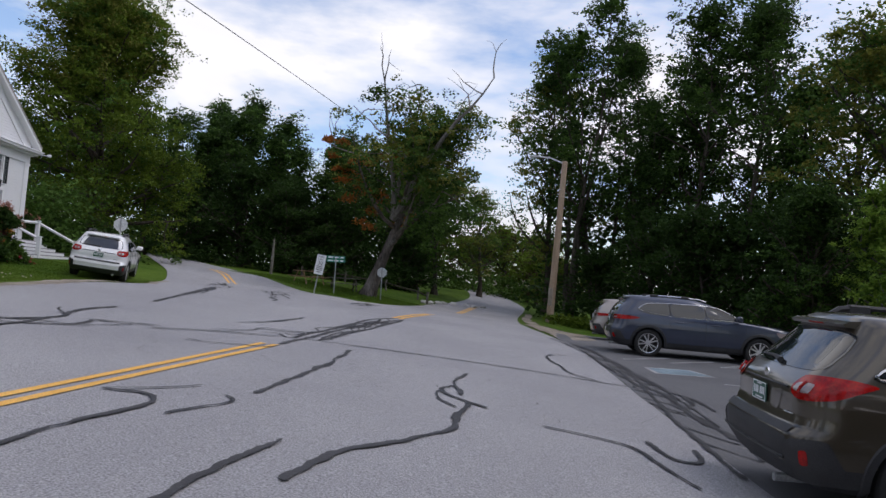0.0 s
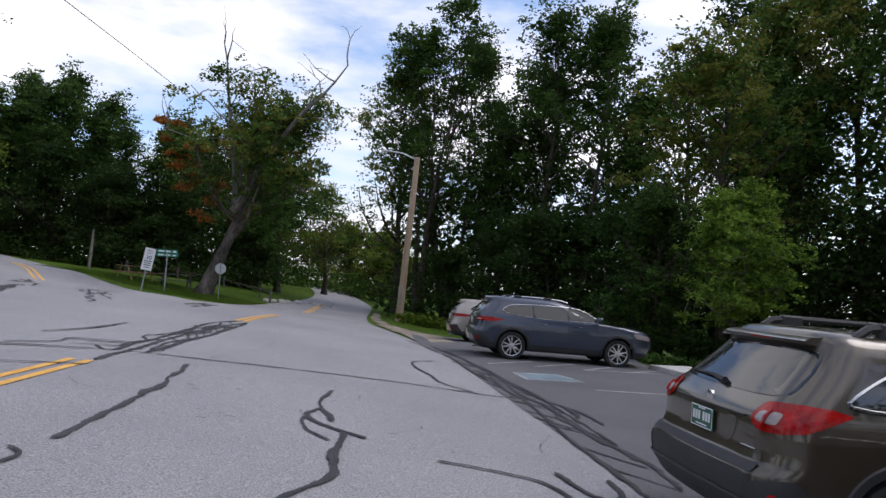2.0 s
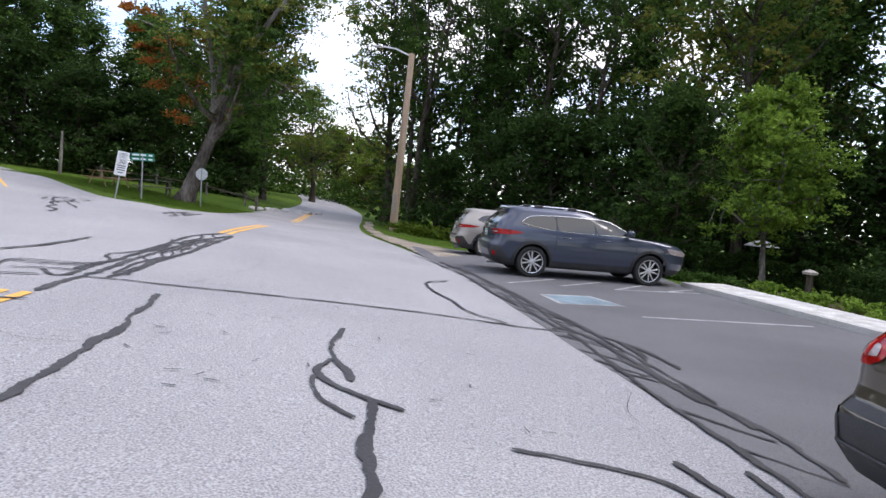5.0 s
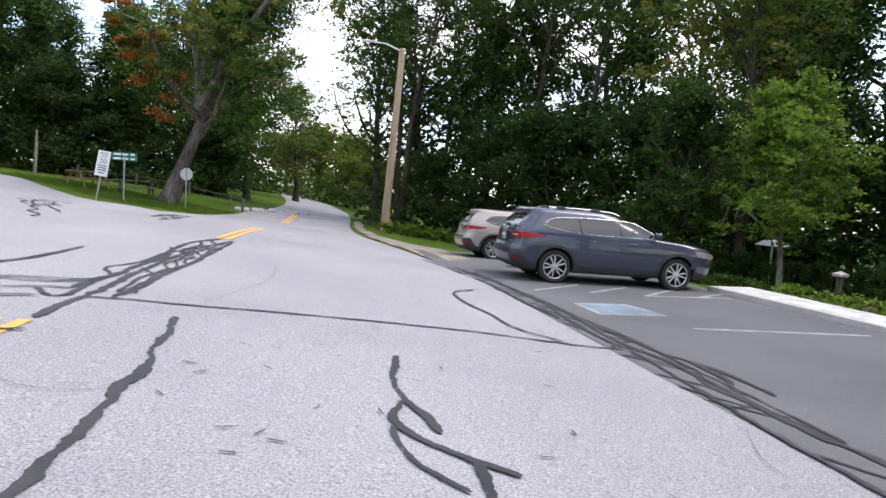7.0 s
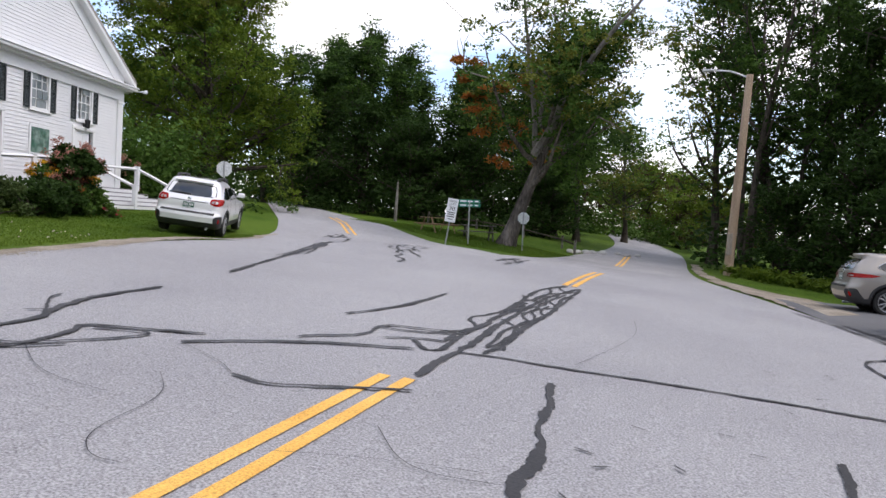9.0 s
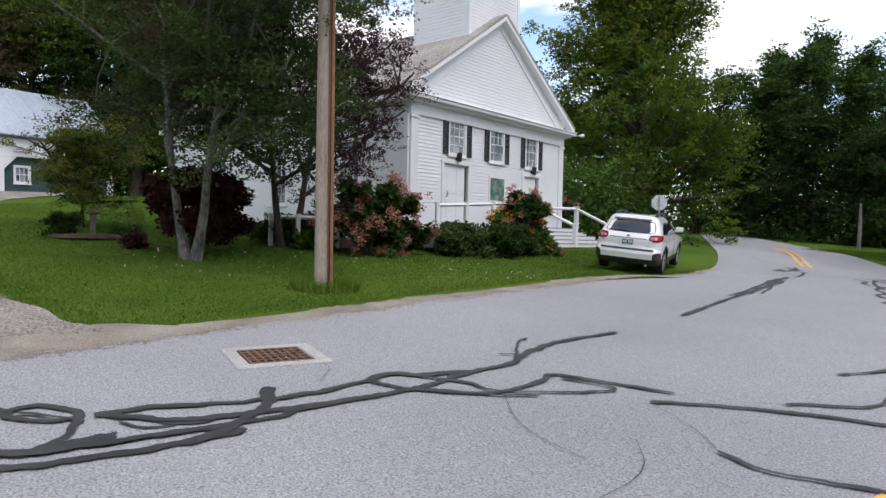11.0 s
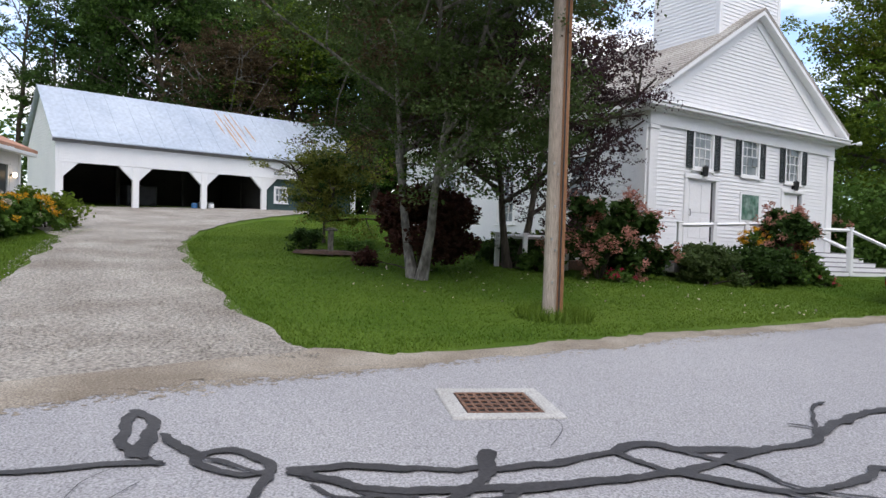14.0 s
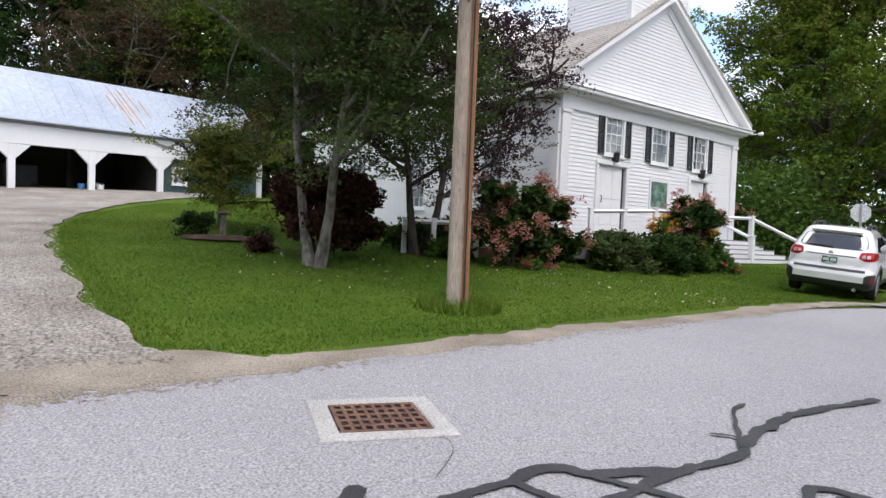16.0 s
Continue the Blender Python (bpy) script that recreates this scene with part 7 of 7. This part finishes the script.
for k, (x, y) in enumerate(((8.2, 24.7), (9.2, 24.3), (10.1, 23.7), (11.0, 23.0), (11.8, 22.2), (12.5, 21.2), (12.4, 19.7), (12.3, 18.4), (12.6, 17.0))):
    shrub("yew_shrub", x, y, 0.66, 1.08 + 0.06 * (k % 3), L_DARK, 4200, 0.075, "clipped dark green yew mound in the hedge row", 120 + k)
shrub("maroon_maple", -17.0, 4.6, 1.22, 1.75, L_MAROON, 24000, 0.10, "low mounded maroon-leaved maple on the lawn", 61)
shrub("hydrangea", -17.1, 8.8, 0.98, 1.9, L_DARK, 6500, 0.15, "large hydrangea with dusty pink flower heads", 62, ((L_PINK, 150, 0.13, 0.12), (L_CREAM, 5, 0.12, 0.2)))
shrub("hydrangea", -17.95, 9.9, 0.85, 1.5, L_DARK, 4500, 0.15, "large hydrangea with dusty pink flower heads", 63, ((L_PINK, 80, 0.13, 0.2),))
for u, v, r, h, lm, sd, lb in ((-0.3, -2.3, 0.75, 0.95, L_GREY, 64, "grey-green rounded garden shrub"), (1.0, -2.5, 0.85, 0.95, L_DARK, 65, "dark green rounded garden shrub"), (2.3, -2.4, 0.8, 0.95, L_DARK, 66, "dark green rounded garden shrub"), (3.3, -2.5, 0.7, 0.8, L_MID, 67, "mid-green garden shrub by the stairs"),
                               (0.2, -1.7, 0.6, 1.0, L_GREY, 68, "grey-green tall garden plant")):
    shrub("garden_shrub", *church_at(u, v), r, h, lm, 3500, 0.10, lb, sd)
shrub("hydrangea", *church_at(3.35, -2.0), 0.8, 2.05, L_DARK, 4200, 0.13, "tall hydrangea with pink heads by the stairs", 69, ((L_PINK, 60, 0.12, 0.4),))
shrub("coneflowers", *church_at(2.55, -1.7), 0.55, 1.35, L_MID, 1400, 0.10, "yellow coneflowers in the church border", 70, ((L_ORANGE, 46, 0.08, 0.65),), category="flowers")
shrub("coneflowers", *church_at(4.35, -1.9), 0.4, 1.3, L_MID, 900, 0.10, "yellow coneflowers beside the stairs", 71, ((L_ORANGE, 26, 0.08, 0.6),), category="flowers")
shrub("smoke_bush", *church_at(2.75, -2.35), 0.5, 1.15, L_MAROON, 1600, 0.10, "russet-leaved shrub in the church border", 72, ((L_RED, 14, 0.12, 0.5),))
shrub("bedding_flowers", *church_at(3.6, -2.95), 0.32, 0.28, L_MID, 500, 0.08, "crimson and white bedding flowers", 73, ((L_MAGENTA, 14, 0.06, 0.2), (L_CREAM, 7, 0.05, 0.2)), category="flowers")
shrub("bedding_flowers", -16.6, 9.1, 0.35, 0.22, L_MID, 400, 0.08, "crimson bedding flowers under the hydrangea", 74, ((L_MAGENTA, 14, 0.06, 0.2),), category="flowers")
shrub("hydrangea", *church_at(9.8, 0.7), 0.95, 1.85, L_DARK, 4500, 0.14, "hydrangea with pink heads at the church corner", 75, ((L_PINK, 90, 0.13, 0.3),))
shrub("hosta", -17.9, 7.6, 0.5, 0.4, L_MID, 900, 0.16, "low broad-leaved green plant", 76)
shrub("garden_shrub", -19.0, 7.2, 0.9, 0.75, L_DARK, 3000, 0.12, "dark green leafy shrub behind the railing", 77, ((L_LIME, 16, 0.08, 0.5),))
shrub("garden_shrub", -20.3, 8.6, 0.9, 0.8, L_DARK, 3000, 0.12, "dark green leafy shrub by the church wall", 78)
# island round the small tree and the stone post
solid("mulch_island", Shape().tube([(-19.9, 2.55, ground_z(-19.9, 2.55) - 0.05), (-19.9, 2.55, ground_z(-19.9, 2.55) + 0.03), (-19.9, 2.55, ground_z(-19.9, 2.55) + 0.06)], [0.95, 0.85, 0.5], 24), MULCH, "small mulched bed in the lawn", "bed", kind="structure")
pp = thing("stone_post", pose(-19.2, 2.6, ground_z(-19.2, 2.6)), "grey weathered post with a flat cap", "post")
part("shaft", Shape().box(-0.07, -0.07, -0.1, 0.07, 0.07, 0.60, 0.012), PALEBARK, pp)
part("cap", Shape().box(-0.16, -0.16, 0.60, 0.16, 0.16, 0.65, 0.012).box(-0.10, -0.10, 0.65, 0.10, 0.10, 0.68, 0.01), PALEBARK, pp)
shrub("garden_shrub", -19.9, 2.0, 0.45, 0.65, L_DARK, 1600, 0.08, "small dark evergreen shrub by the post", 79)
shrub("garden_shrub", -19.8, 3.3, 0.5, 0.35, L_MID, 1300, 0.08, "low green mounded plant by the post", 80)
# border in front of the cottage
for k, (x, y, r, h, lm, lb, fl) in enumerate(((-24.3, -6.0, 1.1, 1.15, L_LIME, "tall green clump of ferny leaves", ()), (-22.6, -5.9, 0.8, 0.95, L_MID, "orange coneflowers in the cottage border", ((L_ORANGE, 50, 0.10, 0.55),)),
                                              (-21.4, -5.9, 0.75, 0.95, L_MID, "cream hydrangea in the cottage border", ((L_CREAM, 26, 0.13, 0.5),)), (-20.3, -5.9, 0.75, 0.9, L_MID, "orange coneflowers in the cottage border", ((L_ORANGE, 30, 0.10, 0.5),)),
                                              (-19.2, -5.9, 0.8, 1.0, L_GREY, "mixed grey-green border plants", ((L_CREAM, 12, 0.08, 0.6),)), (-18.0, -5.8, 0.8, 0.9, L_MID, "green border plants with yellow flowers", ((L_ORANGE, 16, 0.08, 0.5),)))):
    shrub("border_plant", x, y, r, h, lm, 2600, 0.13, lb, 90 + k, fl, category="flowers")


def blades(name, inside, x0, x1, y0, y1, count, h, seed, label, material=None):
    """Short grass blades over a stretch of lawn, as one mesh."""
    rng = np.random.default_rng(seed)
    x, y = rng.uniform(x0, x1, count), rng.uniform(y0, y1, count)
    ok = np.array([inside(a, b) for a, b in zip(x, y)])
    x, y = x[ok], y[ok]
    z = np.array([ground_z(a, b) for a, b in zip(x, y)]) - 0.032
    n = len(x)
    a, ln = rng.random(n) * 2 * math.pi, h * (0.6 + 0.8 * rng.random(n))
    w = 0.007 + 0.008 * rng.random(n)
    tip = rng.normal(size=(n, 2)) * 0.4 * ln[:, None]
    v = np.stack([np.stack([x - w * np.cos(a), y - w * np.sin(a), z], 1), np.stack([x + w * np.cos(a), y + w * np.sin(a), z], 1), np.stack([x + tip[:, 0], y + tip[:, 1], z + ln], 1)], 1).reshape(-1, 3)
    me = bpy.data.meshes.new(name)
    me.vertices.add(3 * n)
    me.vertices.foreach_set("co", v.astype(np.float32).ravel())
    me.loops.add(3 * n)
    me.loops.foreach_set("vertex_index", np.arange(3 * n, dtype=np.int32))
    me.polygons.add(n)
    me.polygons.foreach_set("loop_start", np.arange(0, 3 * n, 3, dtype=np.int32))
    me.update(calc_edges=True)
    me.materials.append(material or BLADES)
    return tagged(part(name, me, None, None, label), "", "grass", kind="stuff")


def side_of(x, y):
    """Metres west of the road's edge."""
    return -((x + 9.25) * 0.923 + (y - 3.6) * 0.385)


def drive_edge(x):
    return float(np.interp(-x, [8.8, 9.6, 15.9, 21, 26.1, 31.4, 36], [2.6, 2.1, 0.0, -1.3, -1.7, -0.5, 3.7]))


lawn = lambda x, y: side_of(x, y) > 0.05 + 0.15 * noise.noise((x, y, 2)) and y > drive_edge(x) + 0.12 * noise.noise((x * 2, y * 2, 5)) + 0.1
blades("lawn_grass", lambda x, y: lawn(x, y) and side_of(x, y) < 27, -40, -8.5, -3, 19, 430000, 0.026, 101, "short mown green lawn grass")
blades("lawn_edge_grass", lambda x, y: lawn(x, y) and (side_of(x, y) < 0.6 or y < drive_edge(x) + 0.6), -24, -8.5, -2, 20, 90000, 0.040, 102, "longer grass along the lawn's edge")
blades("verge_grass", lambda x, y: y < drive_edge(x) - 3.2 - 0.02 * (x + 9) and y > -5.6, -24, -11, -6, 0, 40000, 0.06, 103, "short mown grass by the cottage")
blades("pole_grass", lambda x, y: math.hypot(x + 11.75, y - 6.0) < 0.6, -12.6, -11, 5.3, 6.8, 2600, 0.16, 104, "uncut grass round the pole's foot")
blades("island_grass", lambda x, y: y > 29.5 + 0.35 * max(0, -x - 13) and x < -10.3, -22, -10, 27, 36, 30000, 0.09, 105, "mown grass of the picnic green")
# pebbles at the driveway's edges
rng = np.random.default_rng(9)
peb = Shape()
for i in range(7000):
    x = rng.uniform(-24, -8.6)
    y = drive_edge(x) - (abs(rng.normal()) * 0.7 - 0.05 if i % 3 == 0 else 3.3 * rng.random())
    r, a = 0.008 + 0.014 * rng.random(), rng.random() * 6.28
    z = ground_z(x, y) + 0.022
    peb.add([(x + r * math.cos(a + k * 1.57), y + r * math.sin(a + k * 1.57), z + 0.004) for k in range(4)] + [(x, y, z + r * 0.9)], [(0, 1, 4), (1, 2, 4), (2, 3, 4), (3, 0, 4)])
tagged(part("gravel_stones", peb.mesh("gravel_stones", GRAVEL, False, False), None, None, "loose pale gravel stones at the driveway's edge"), "", "gravel", kind="stuff")
# fallen leaves on the lawn
fl = leaf_mesh("fallen_leaves", [(-12.5 - 0.8 * k, 3.5 + 0.9 * j, ground_z(-12.5 - 0.8 * k, 3.5 + 0.9 * j) + 0.03) for k in range(6) for j in range(9)], 0.7, 120, 0.06, L_CREAM, rng, squash=0.03)
tagged(part("fallen_leaves", fl, None, None, "scattered pale fallen leaves on the lawn"), "", "leaves", kind="stuff")
# sand and grit strewn over the edges of the verge
rng = np.random.default_rng(12)
grit = Shape()
edge = np.vstack([along([(-8.6, 3.7), (-13.18, 14.6)], 1500), along([(-7.0, 0.1), (-7.8, 1.9), (-8.7, 3.7)], 1900)])
for x, y in edge:
    x, y = x + rng.normal() * 0.13, y + rng.normal() * 0.10
    r, a, z = 0.007 + 0.03 * rng.random() ** 2.5, rng.random() * 6.28, ground_z(x, y) + 0.0085
    grit.add([(x + r * (0.6 + 0.7 * rng.random()) * math.cos(a + k * 1.05), y + r * (0.6 + 0.7 * rng.random()) * math.sin(a + k * 1.05), z) for k in range(6)] + [(x, y, z + 0.004 + 0.12 * r)], [(k, (k + 1) % 6, 6) for k in range(6)])
tagged(part("loose_grit", grit.mesh("loose_grit", DIRT, False, False), None, None, "loose sandy grit strewn along the road's edge"), "", "grit", kind="stuff")
